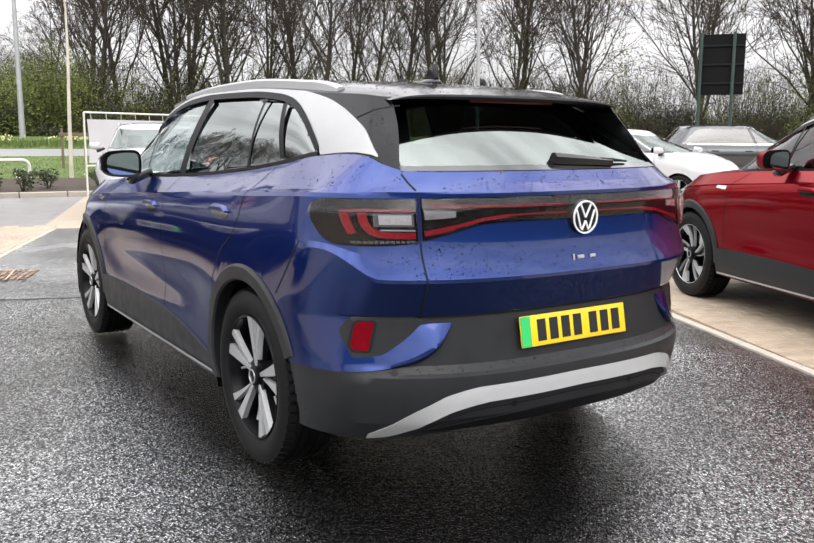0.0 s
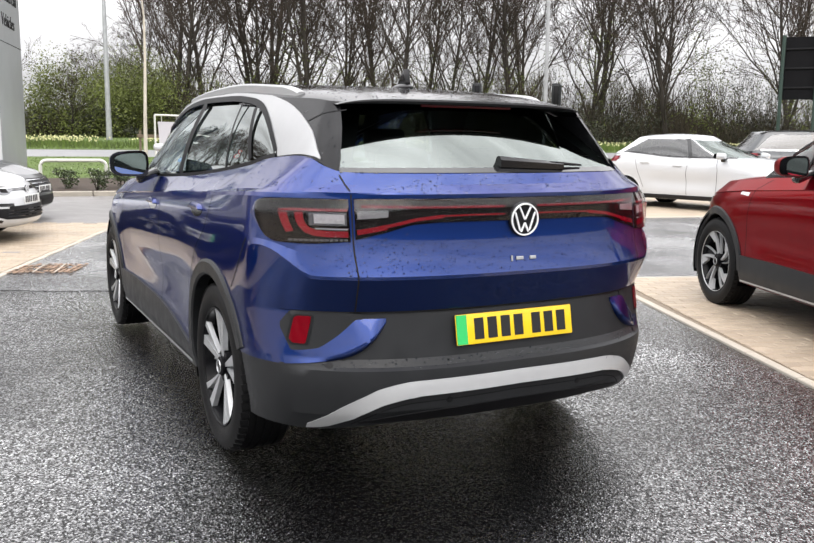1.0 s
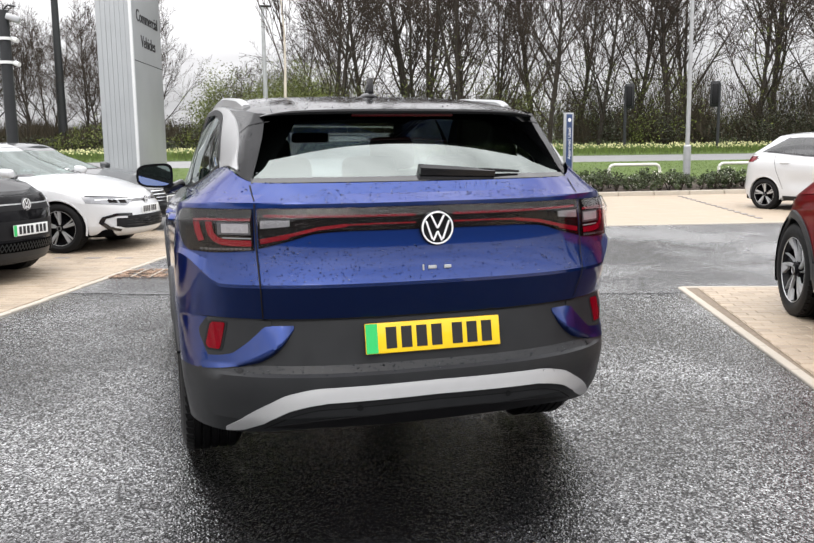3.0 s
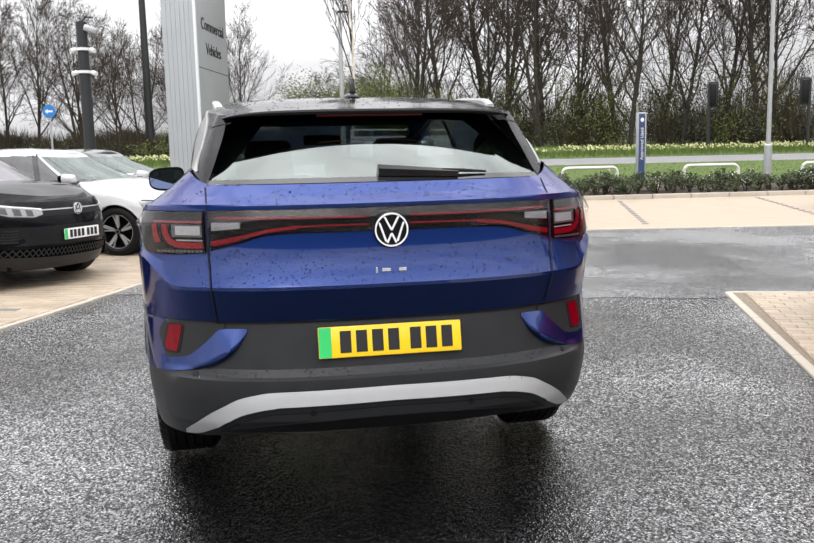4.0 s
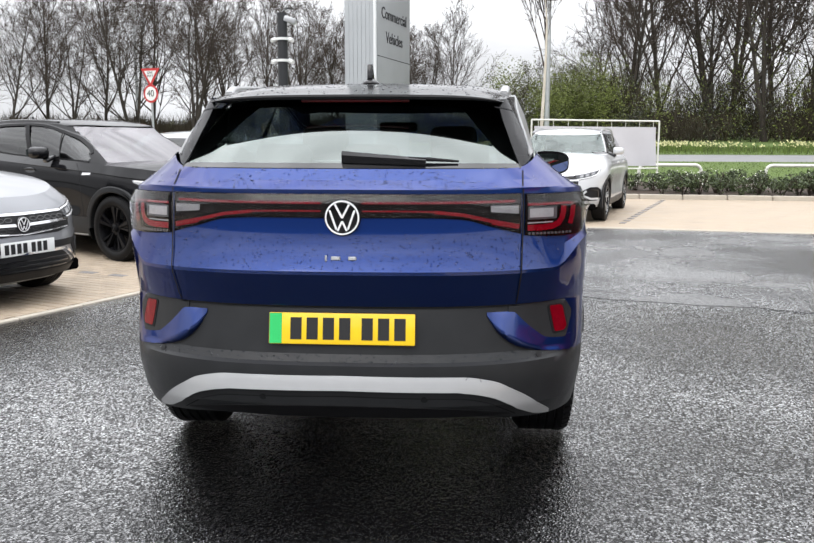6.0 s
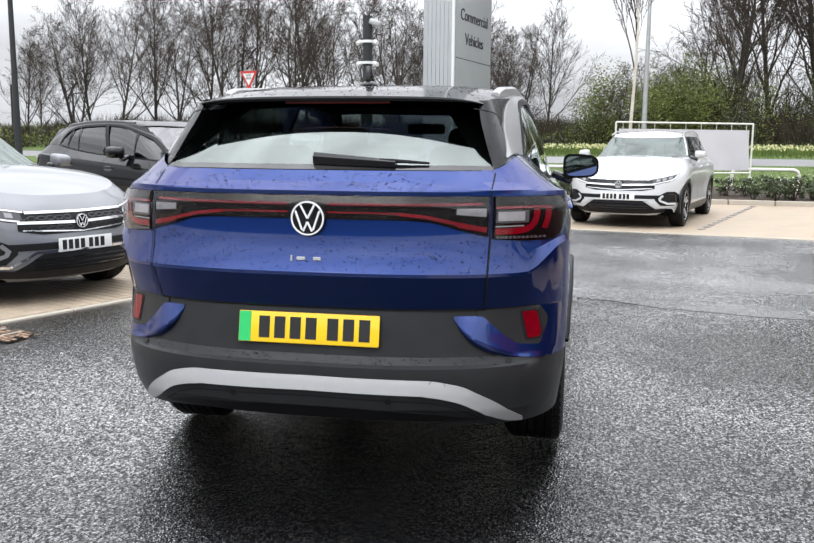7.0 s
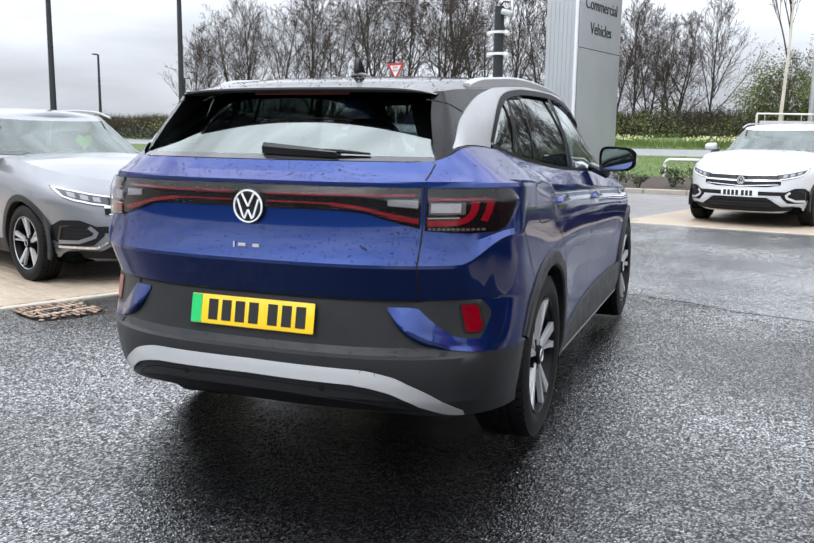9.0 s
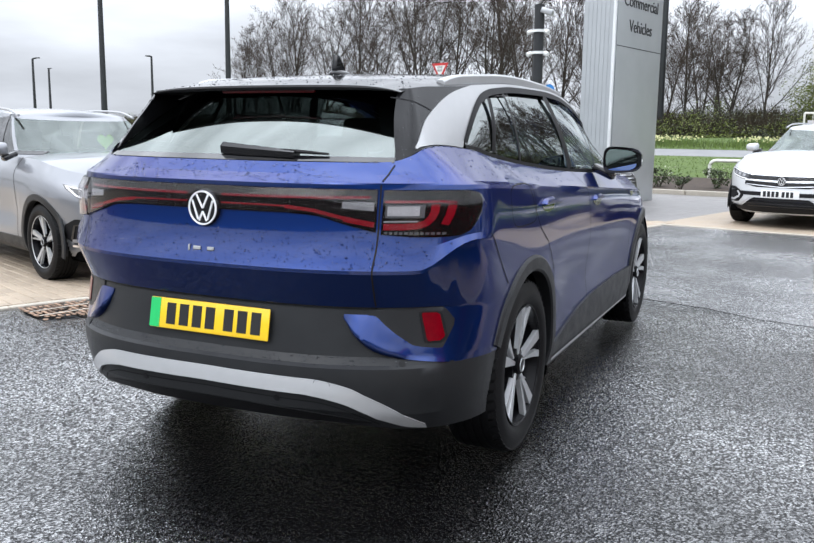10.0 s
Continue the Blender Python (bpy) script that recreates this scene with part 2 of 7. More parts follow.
BLADEBLACK = mat("satin_black_pillar", (0.006, 0.006, 0.007), 0.2, spec=0.35, var=0.05)
ROOFBLACK = mat("black_roof_paint", (0.006, 0.006, 0.007), 0.10, var=0.05)
PLASTIC = mat("grey_grained_plastic", (0.018, 0.019, 0.0205), 0.40, spec=0.30, var=0.1, scale=12, bump=0.25, bscale=900, dist=0.0006, rvar=0.06)
DARKPLASTIC = mat("black_plastic", (0.008, 0.008, 0.009), 0.5, spec=0.25, var=0.15, scale=12, bump=0.2, bscale=700, dist=0.0006)
SILVER = mat("satin_silver_trim", (0.40, 0.405, 0.41), 0.34, metal=0.3, coat=0.3, var=0.03, scale=20)
CHROME = mat("chrome", (0.8, 0.8, 0.82), 0.1, metal=1.0, var=0.03)
ALLOY = mat("machined_alloy", (0.50, 0.51, 0.52), 0.34, metal=0.6, var=0.06, scale=30)
WHEELBLACK = mat("gloss_black_wheel_paint", (0.005, 0.005, 0.006), 0.25, spec=0.15, var=0.1)
RUBBER = mat("tyre_rubber", (0.006, 0.006, 0.0065), 0.5, spec=0.2, var=0.25, scale=15, bump=0.3, bscale=200)
VOID = mat("dark_wheel_well", (0.003, 0.003, 0.003), 0.9, spec=0.0, var=0.2)
CABIN = mat("dark_cabin_trim", (0.008, 0.008, 0.009), 0.8, spec=0.15, var=0.2, scale=8, bump=0.2)
SEAT = mat("grey_seat_fabric", (0.03, 0.03, 0.033), 0.85, var=0.2, scale=20, bump=0.3)
SEAM = mat("panel_gap", (0.003, 0.003, 0.004), 0.8, var=0)


def pane(name, tint, ior=1.75, tone=(1, 1, 1)):
    """Thin glass: lets light straight through, and mirrors more at a glancing angle."""
    m = bpy.data.materials.new(name)
    m.use_nodes = True
    nt = m.node_tree
    nt.nodes.remove(nt.nodes["Principled BSDF"])
    tr, gl, fr, mx = (nt.nodes.new(n) for n in ("ShaderNodeBsdfTransparent", "ShaderNodeBsdfGlossy", "ShaderNodeLayerWeight", "ShaderNodeMixShader"))
    tr.inputs[0].default_value = (*tint, 1)
    gl.inputs["Roughness"].default_value = 0.01
    gl.inputs["Color"].default_value = (*tone, 1)
    f0 = ((ior - 1) / (ior + 1)) ** 2
    fr.inputs["Blend"].default_value = 0.5
    po, ma = nt.nodes.new("ShaderNodeMath"), nt.nodes.new("ShaderNodeMath")
    po.operation, ma.operation = "POWER", "MULTIPLY_ADD"
    po.inputs[1].default_value, ma.inputs[1].default_value, ma.inputs[2].default_value = 5, 1 - f0, f0
    nt.links.new(fr.outputs["Facing"], po.inputs[0])
    nt.links.new(po.outputs[0], ma.inputs[0])
    nt.links.new(ma.outputs[0], mx.inputs[0])
    nt.links.new(tr.outputs[0], mx.inputs[1])
    nt.links.new(gl.outputs[0], mx.inputs[2])
    nt.links.new(mx.outputs[0], nt.nodes["Material Output"].inputs[0])
    return m


GLASS = pane("tinted_glass", (0.72, 0.80, 0.77), 3.3, (0.95, 1.0, 0.98))
REARGLASS = pane("privacy_glass", (0.26, 0.30, 0.29), 2.6, (0.88, 0.96, 0.92))
DARKGLASS = pane("dark_side_glass", (0.16, 0.19, 0.185), 2.0)
CLEARGLASS = pane("clear_glass", (0.50, 0.58, 0.56), 2.1, (0.86, 0.94, 0.91))
SIDEPRIVACY = pane("privacy_side_glass", (0.11, 0.13, 0.125), 3.3, (0.95, 1.0, 0.98))
DAMPSCREEN = pane("damp_windscreen", (0.5, 0.55, 0.54), 2.5, (1.0, 0.97, 1.0))
LENSCOVER = pane("clear_lamp_cover", (0.97, 0.95, 0.95), 1.37)
HEADLAMP = mat("dark_headlamp_glass", (0.055, 0.057, 0.062), 0.22, coat=0.15, var=0.4, scale=50, fine=0.5)
LENSGREY = mat("bright_headlamp_lens", (0.20, 0.205, 0.215), 0.15, metal=0.3, coat=0.6, var=0.45, scale=22, fine=0.5)
BRAKERED = mat("dark_brake_lens", (0.035, 0.002, 0.003), 0.15, spec=0.2, var=0.2, scale=40)
REDLINE = mat("dark_red_lens", (0.15, 0.004, 0.009), 0.12, coat=0.6, var=0.2, scale=60)
LAMPRED = mat("red_lamp_lens", (0.15, 0.001, 0.006), 0.12, spec=0.3, var=0.25, scale=60, fine=0.4)
LAMPDARK = mat("smoked_lamp_lens", (0.004, 0.003, 0.003), 0.15, spec=0.1, var=0.3, scale=40)
LAMPCLEAR = mat("clear_lamp_lens", (0.24, 0.245, 0.255), 0.12, coat=1.0, var=0.25, scale=70, fine=0.5)
PLATE_Y = mat("yellow_plate", (0.85, 0.56, 0.012), 0.35, coat=0.3, var=0.04, scale=12)
PLATE_W = mat("white_plate", (0.75, 0.76, 0.75), 0.35, coat=0.3, var=0.04, scale=12)
PLATE_G = mat("green_plate_flash", (0.02, 0.5, 0.13), 0.35, coat=0.3, var=0.04)
INK = mat("black_ink", (0.01, 0.01, 0.011), 0.5, var=0.05)
BADGE = mat("white_badge_enamel", (0.82, 0.82, 0.83), 0.25, coat=0.5, var=0.03)
MIRROR = mat("mirror_glass", (0.42, 0.50, 0.48), 0.02, metal=1.0, var=0)
# water tinted dark: the drops' dim refraction is painted into the colour
WATER = mat("shade_tinted_water", (0.35, 0.38, 0.44), 0.0, trans=1.0, ior=1.33, var=0)

# ---- building helpers ----
from mathutils.bvhtree import BVHTree


def mesh_object(name, verts, faces, material=None, parent=None, label="", sharp=35, flat=False):
    """One mesh object from points and faces, smooth but for edges sharper than the given angle."""
    me = bpy.data.meshes.new(name)
    me.from_pydata(verts, [], faces)
    me.update()
    if not flat:
        me.polygons.foreach_set("use_smooth", [True] * len(me.polygons))
        me.set_sharp_from_angle(angle=radians(sharp))
    if material:
        me.materials.append(material)
    ob = new(name, me)
    if parent:
        ob.parent = parent
    if label:
        ob["label"] = label
    return ob


def part(name, bm, material, parent, label="", sharp=35):
    """Links a bmesh as one mesh object under a thing."""
    me = bpy.data.meshes.new(name)
    bmesh.ops.recalc_face_normals(bm, faces=bm.faces)
    bm.to_mesh(me)
    bm.free()
    me.polygons.foreach_set("use_smooth", [True] * len(me.polygons))
    me.set_sharp_from_angle(angle=radians(sharp))
    if material:
        me.materials.append(material)
    ob = new(name, me)
    if parent:
        ob.parent = parent
    if label:
        ob["label"] = label
    return ob


def thing(name, m, label, category, group="", kind=""):
    """An empty at a thing's base, to parent its parts."""
    e = new(name)
    e.empty_display_size = 0.1
    e.matrix_world = m
    return tagged(e, label, category, group, kind)


def curve(pts):
    """A smooth function through a few points (monotone cubic)."""
    xs, ys = [p[0] for p in pts], [p[1] for p in pts]
    n = len(xs)
    d = [(ys[i + 1] - ys[i]) / (xs[i + 1] - xs[i]) for i in range(n - 1)]
    m = [d[0]] + [0 if d[i - 1] * d[i] <= 0 else 2 * d[i - 1] * d[i] / (d[i - 1] + d[i]) for i in range(1, n - 1)] + [d[-1]]

    def f(x):
        if x <= xs[0]:
            return ys[0]
        if x >= xs[-1]:
            return ys[-1]
        i = max(k for k in range(n - 1) if xs[k] <= x)
        h = xs[i + 1] - xs[i]
        t = (x - xs[i]) / h
        return ((2 * t**3 - 3 * t**2 + 1) * ys[i] + (t**3 - 2 * t**2 + t) * h * m[i]
                + (-2 * t**3 + 3 * t**2) * ys[i + 1] + (t**3 - t**2) * h * m[i + 1])
    return f


def line(pts):
    """A function through a few points, straight between them."""
    return lambda x: float(np.interp(x, [p[0] for p in pts], [p[1] for p in pts]))


def sstep(a, b, x):
    t = min(1, max(0, (x - a) / (b - a)))
    return t * t * (3 - 2 * t)


def box(bm, size, m=None, bevel=0.0, seg=2):
    """Adds a box, with rounded edges if asked."""
    r = bmesh.ops.create_cube(bm, size=1, matrix=(m or Matrix()) @ Matrix.Diagonal((*size, 1)))
    if bevel:
        edges = list({e for v in r["verts"] for e in v.link_edges})
        bmesh.ops.bevel(bm, geom=edges, offset=bevel, segments=seg, profile=0.5, affect="EDGES")


def tube(bm, pts, radius, sides=10, caps=True):
    """Adds a tube along points; radius a number or one for each point."""
    pts = [Vector(p) for p in pts]
    rings = []
    up = Vector((0, 0, 1))
    for i, p in enumerate(pts):
        t = (pts[min(i + 1, len(pts) - 1)] - pts[max(i - 1, 0)]).normalized()
        a = t.cross(up if abs(t.z) < 0.95 else Vector((0, 1, 0))).normalized()
        b = a.cross(t)
        r = radius[i] if isinstance(radius, (list, tuple)) else radius
        rings.append([bm.verts.new(p + r * (math.cos(k * math.tau / sides) * a + math.sin(k * math.tau / sides) * b)) for k in range(sides)])
    for r0, r1 in zip(rings, rings[1:]):
        for k in range(sides):
            bm.faces.new((r0[k], r0[(k + 1) % sides], r1[(k + 1) % sides], r1[k]))
    if caps:
        bm.faces.new(rings[0][::-1])
        bm.faces.new(rings[-1])


def lathe(bm, prof, m, seg=48):
    """Adds a surface of revolution about the local x axis; prof is (x, radius) pairs."""
    rings = []
    for x, r in prof:
        rings.append([bm.verts.new(m @ Vector((x, r * math.cos(k * math.tau / seg), r * math.sin(k * math.tau / seg)))) for k in range(seg)])
    for r0, r1 in zip(rings, rings[1:]):
        for k in range(seg):
            bm.faces.new((r0[k], r0[(k + 1) % seg], r1[(k + 1) % seg], r1[k]))
    return rings


def prism(bm, outline, depth, m):
    """Adds an upright slab: a flat outline (x, z) pushed along y by depth."""
    a = [bm.verts.new(m @ Vector((x, 0, z))) for x, z in outline]
    b = [bm.verts.new(m @ Vector((x, depth, z))) for x, z in outline]
    n = len(outline)
    bm.faces.new(a)
    bm.faces.new(b[::-1])
    for i in range(n):
        bm.faces.new((a[i], b[i], b[(i + 1) % n], a[(i + 1) % n]))


WAYS = {"rear": (Vector((0, 1, 0)), lambda u, v: Vector((u, -3, v))), "front": (Vector((0, -1, 0)), lambda u, v: Vector((u, 9, v))),
        "left": (Vector((1, 0, 0)), lambda u, v: Vector((-3, u, v))), "right": (Vector((-1, 0, 0)), lambda u, v: Vector((3, u, v))),
        "top": (Vector((0, 0, -1)), lambda u, v: Vector((u, v, 4)))}


def drop(tree, side, u, v):
    """Where a line square to that side of the car meets its skin, and the skin's normal."""
    way, start = WAYS[side]
    p, n, _, _ = tree.ray_cast(start(u, v), way)
    if p is None:
        p, n, _, _ = tree.find_nearest(start(u, v) + way * 2.4)
    return p, (n if n.dot(way) < 0 else -n)


def patch(name, tree, side, us, lo, hi, material, parent, proud=0.004, nv=10, label="", wall=0.02, sharp=40, smooth_n=True):
    """A panel laid on the skin (proud: a height, or one of place and rise): columns at us, from lo(u) up to hi(u), standing proud, with an edge turned in."""
    rows = []
    for u in us:
        a, b = lo(u), hi(u)
        rows.append([drop(tree, side, u, a + (b - a) * j / nv) for j in range(nv + 1)])
    nu = len(us)
    if callable(proud):
        out = [[p + n * proud(abs(u), j / nv) for j, (p, n) in enumerate(r)] for u, r in zip(us, rows)]
    else:
        out = [[p + n * proud for p, n in r] for r in rows]
    verts = [v for r in out for v in r]
    w = nv + 1
    faces = [(i * w + j, (i + 1) * w + j, (i + 1) * w + j + 1, i * w + j + 1) for i in range(nu - 1) for j in range(nv)]
    ring = [(i, 0) for i in range(nu)] + [(nu - 1, j) for j in range(1, w)] + [(i, nv) for i in range(nu - 2, -1, -1)] + [(0, j) for j in range(nv - 1, 0, -1)]
    base = len(verts)
    verts += [rows[i][j][0] - rows[i][j][1] * wall for i, j in ring]
    k = len(ring)
    faces += [(ring[q][0] * w + ring[q][1], base + q, base + (q + 1) % k, ring[(q + 1) % k][0] * w + ring[(q + 1) % k][1]) for q in range(k)]
    bm = bmesh.new()
    vs = [bm.verts.new(v) for v in verts]
    for f in faces:
        try:
            bm.faces.new([vs[i] for i in f])
        except ValueError:
            pass
    bmesh.ops.remove_doubles(bm, verts=bm.verts, dist=0.0002)
    return part(name, bm, material, parent, label, sharp)


def ribbon(name, tree, side, pts, width, material, parent, proud=0.0015, step=0.02, label=""):
    """A narrow band laid on the skin along a path of (u, v) points."""
    path = []
    for (u0, v0), (u1, v1) in zip(pts, pts[1:]):
        n = max(1, int(math.hypot(u1 - u0, v1 - v0) / step))
        path += [(u0 + (u1 - u0) * i / n, v0 + (v1 - v0) * i / n) for i in range(n)]
    path.append(pts[-1])
    bm = bmesh.new()
    prev = None
    for i, (u, v) in enumerate(path):
        a, b = path[max(0, i - 1)], path[min(len(path) - 1, i + 1)]
        du, dv = b[0] - a[0], b[1] - a[1]
        k = math.hypot(du, dv) or 1
        nu, nv = -dv / k * width / 2, du / k * width / 2
        cur = []
        for s in (-1, 1):
            p, n = drop(tree, side, u + s * nu, v + s * nv)
            cur.append(bm.verts.new(p + n * proud))
        if prev:
            bm.faces.new((prev[0], prev[1], cur[1], cur[0]))
        prev = cur
    return part(name, bm, material, parent, label)


def span(a, b, n):
    return [a + (b - a) * i / n for i in range(n + 1)]

# ---- ground ----
def ground_z(x, y):
    """A forecourt that rises very gently, then a bank up to the road and the woods."""
    d = y + 0.13 * (x - 5)
    return 0.0095 * max(0, min(d, 18) - 4) + 0.05 * max(0, min(d, 42) - 18.3) + 0.6 * sstep(42, 70, d)


def sheet(name, xs, ys, z, material, label):
    verts = [(x, y, z(x, y)) for y in ys for x in xs]
    n = len(xs)
    faces = [(j * n + i, j * n + i + 1, (j + 1) * n + i + 1, (j + 1) * n + i) for j in range(len(ys) - 1) for i in range(n - 1)]
    return tagged(mesh_object(name, verts, faces, material, label=label), label, "ground", kind="structure")


far = [-2000, -900, -400, -200, -120, -80, -60, -45, -35]
xs = far + span(-28, 44, 72) + [50, 60, 75, 100, 160, 240, 450, 900, 2000]
ys = far + [-28, -20, -14, -10] + span(-8, 44, 104) + [48, 54, 62, 70, 80, 100, 140, 240, 450, 900, 2400]
sheet("ground", xs, ys, lambda x, y: ground_z(x, y) - (0.010 if y < 17 else 0.03), ASPHALT, "wet dark asphalt forecourt with damp patches")


def quad(name, pts, z, material, label, category="paving", lift=True, n=24):
    """A four-sided sheet laid on the ground."""
    a, b, c, d = [Vector(p) for p in pts]
    verts = []
    for j in range(n + 1):
        for i in range(n + 1):
            p = (a.lerp(b, i / n)).lerp(d.lerp(c, i / n), j / n)
            verts.append((p.x, p.y, (ground_z(p.x, p.y) if lift else 0) + z))
    w = n + 1
    faces = [(j * w + i, j * w + i + 1, (j + 1) * w + i + 1, (j + 1) * w + i) for j in range(n) for i in range(n)]
    return tagged(mesh_object(name, verts, faces, material), label, category, kind="structure")


def strip(name, d0, d1, z, material, label, x0=-70, x1=110, n=90, category="ground"):
    """A band of ground that runs with the kerb line."""
    verts, faces = [], []
    m = max(4, int((d1 - d0) / 0.8))
    for i in range(n + 1):
        x = x0 + (x1 - x0) * i / n
        for j in range(m + 1):
            y = d0 + (d1 - d0) * j / m - 0.13 * (x - 5)
            verts.append((x, y, ground_z(x, y) + (z(y + 0.13 * (x - 5)) if callable(z) else z)))
    w = m + 1
    faces = [(i * w + j, (i + 1) * w + j, (i + 1) * w + j + 1, i * w + j + 1) for i in range(n) for j in range(m)]
    return tagged(mesh_object(name, verts, faces, material), label, category, kind="structure")


def on_line(d, x):
    return d - 0.13 * (x - 5)


# unseen plain wall added behind the camera; it darkens low reflections in the cars
bm = bmesh.new()
box(bm, (170, 0.4, 4.4), pose(4, -19.0, 2.2))
tagged(part("wall_south", bm, WALLGREY, None), "plain dark grey unseen wall added to darken reflections", "wall", kind="structure")
quad("lane", [(-1.85, 5.60), (30, -5.5), (30, 4.2), (-0.05, 10.53)], -0.0065, LANE, "smooth grey wet asphalt lane", "road", n=90)
for v in bpy.data.objects["lane"].data.vertices[:91]:
    v.co.y += 0.16 * noise.noise(Vector((v.co.x * 0.9, 3.1, 0))) + 0.10 * noise.noise(Vector((v.co.x * 3.1, 7.7, 0)))
quad("paving_left", [(-6.2, -4.7), (0.12, 10.43), (-8.2, 13.9), (-14.5, -1.2)], -0.004, JOINT, "beige block paving of the angled bays")
quad("paving_right", [(1.2, -2.4), (3.72, 3.92), (12.1, 0.95), (9.6, -5.4)], -0.004, JOINT, "beige block paving beside the lane")
quad("paving_front", [(-0.05, 10.53), (30, 4.2), (30, 14.15), (2.35, 17.85)], -0.003, BEIGE, "beige block paving in front of the hedge", n=60)
quad("paving_grey", [(-8.2, 13.9), (0.0, 10.5), (2.35, 17.85), (-14, 20.0)], -0.0035, GREYPAVE, "grey block paving at the entrance", n=40)
strip("planting_bed", 16.10, 19.35, lambda d: 0.07 + 0.10 * sstep(16.2, 19.2, d), SOIL, "dark bark mulch planting bed")
strip("grass_verge", 19.1, 29.2, 0.015, GRASS_SOIL, "short green grass verge")
strip("road", 29.2, 33.2, 0.012, ROAD, "grey wet asphalt road", category="road")
strip("far_verge", 33.2, 75, 0.02, GRASS_SOIL, "rough grass verge under the trees")
bm = bmesh.new()
for i in range(60):
    x = -25 + i * 0.915
    y = on_line(16.05, x + 0.45)
    box(bm, (0.905, 0.13, 0.22), Matrix.Translation((x + 0.45, y, ground_z(x, y) - 0.01)) @ pose(0, 0, 0, 0, 0, -7.4), 0.012, 1)
tagged(part("kerb", bm, KERB, None), "pale concrete kerb along the planting bed", "kerb", kind="structure")

# ---- the electric crossover: body lofted from outlines ----
BELT = curve([(0.1, 1.206), (0.23, 1.210), (0.30, 1.232), (0.36, 1.257), (0.46, 1.264), (0.70, 1.252), (0.95, 1.215), (1.25, 1.182), (1.85, 1.135), (2.5, 1.105), (3.0, 1.085), (3.3, 1.062), (3.9, 1.020), (4.25, 0.970), (4.5, 0.915)])
WTOP = curve([(0.1, 0.735), (0.35, 0.694), (0.6, 0.708), (0.85, 0.730), (1.5, 0.765), (2.5, 0.79), (3.2, 0.80), (4.0, 0.78), (4.6, 0.70)])
#          rear z, rear y, half width, side z, front z, front y
STATIONS = [
    (0.300, 0.150, 0.820, 0.235, 0.200, 4.44), (0.325, 0.070, 0.872, 0.255, 0.220, 4.50), (0.380, 0.022, 0.880, 0.30, 0.270, 4.535),
    (0.430, 0.004, 0.889, 0.34, 0.330, 4.555), (0.490, -0.003, 0.892, 0.40, 0.400, 4.57), (0.520, 0.000, 0.892, 0.44, 0.450, 4.575),
    (0.530, 0.014, 0.888, 0.47, 0.480, 4.578), (0.556, 0.030, 0.882, 0.51, 0.500, 4.58), (0.600, 0.038, 0.878, 0.56, 0.540, 4.584),
    (0.710, 0.056, 0.884, 0.63, 0.580, 4.584), (0.722, 0.060, 0.893, 0.67, 0.630, 4.582), (0.726, 0.048, 0.900, 0.71, 0.680, 4.578),
    (0.846, -0.013, 0.904, 0.79, 0.730, 4.57), (0.858, -0.014, 0.904, 0.83, 0.770, 4.56), (0.930, 0.013, 0.902, 0.90, 0.800, 4.55),
    (1.010, 0.023, 0.898, 0.95, 0.830, 4.54), (1.040, 0.025, 0.895, 0.97, 0.855, 4.53), (1.124, 0.034, 0.887, 0.995, 0.875, 4.52),
    (1.138, 0.032, 0.880, 1.01, 0.890, 4.51), (1.146, 0.040, 0.868, 1.03, 0.900, 4.49), (1.180, 0.080, 0.820, 1.06, 0.912, 4.46),
    (1.208, 0.116, 0.755, 1.10, 0.925, 4.42)]


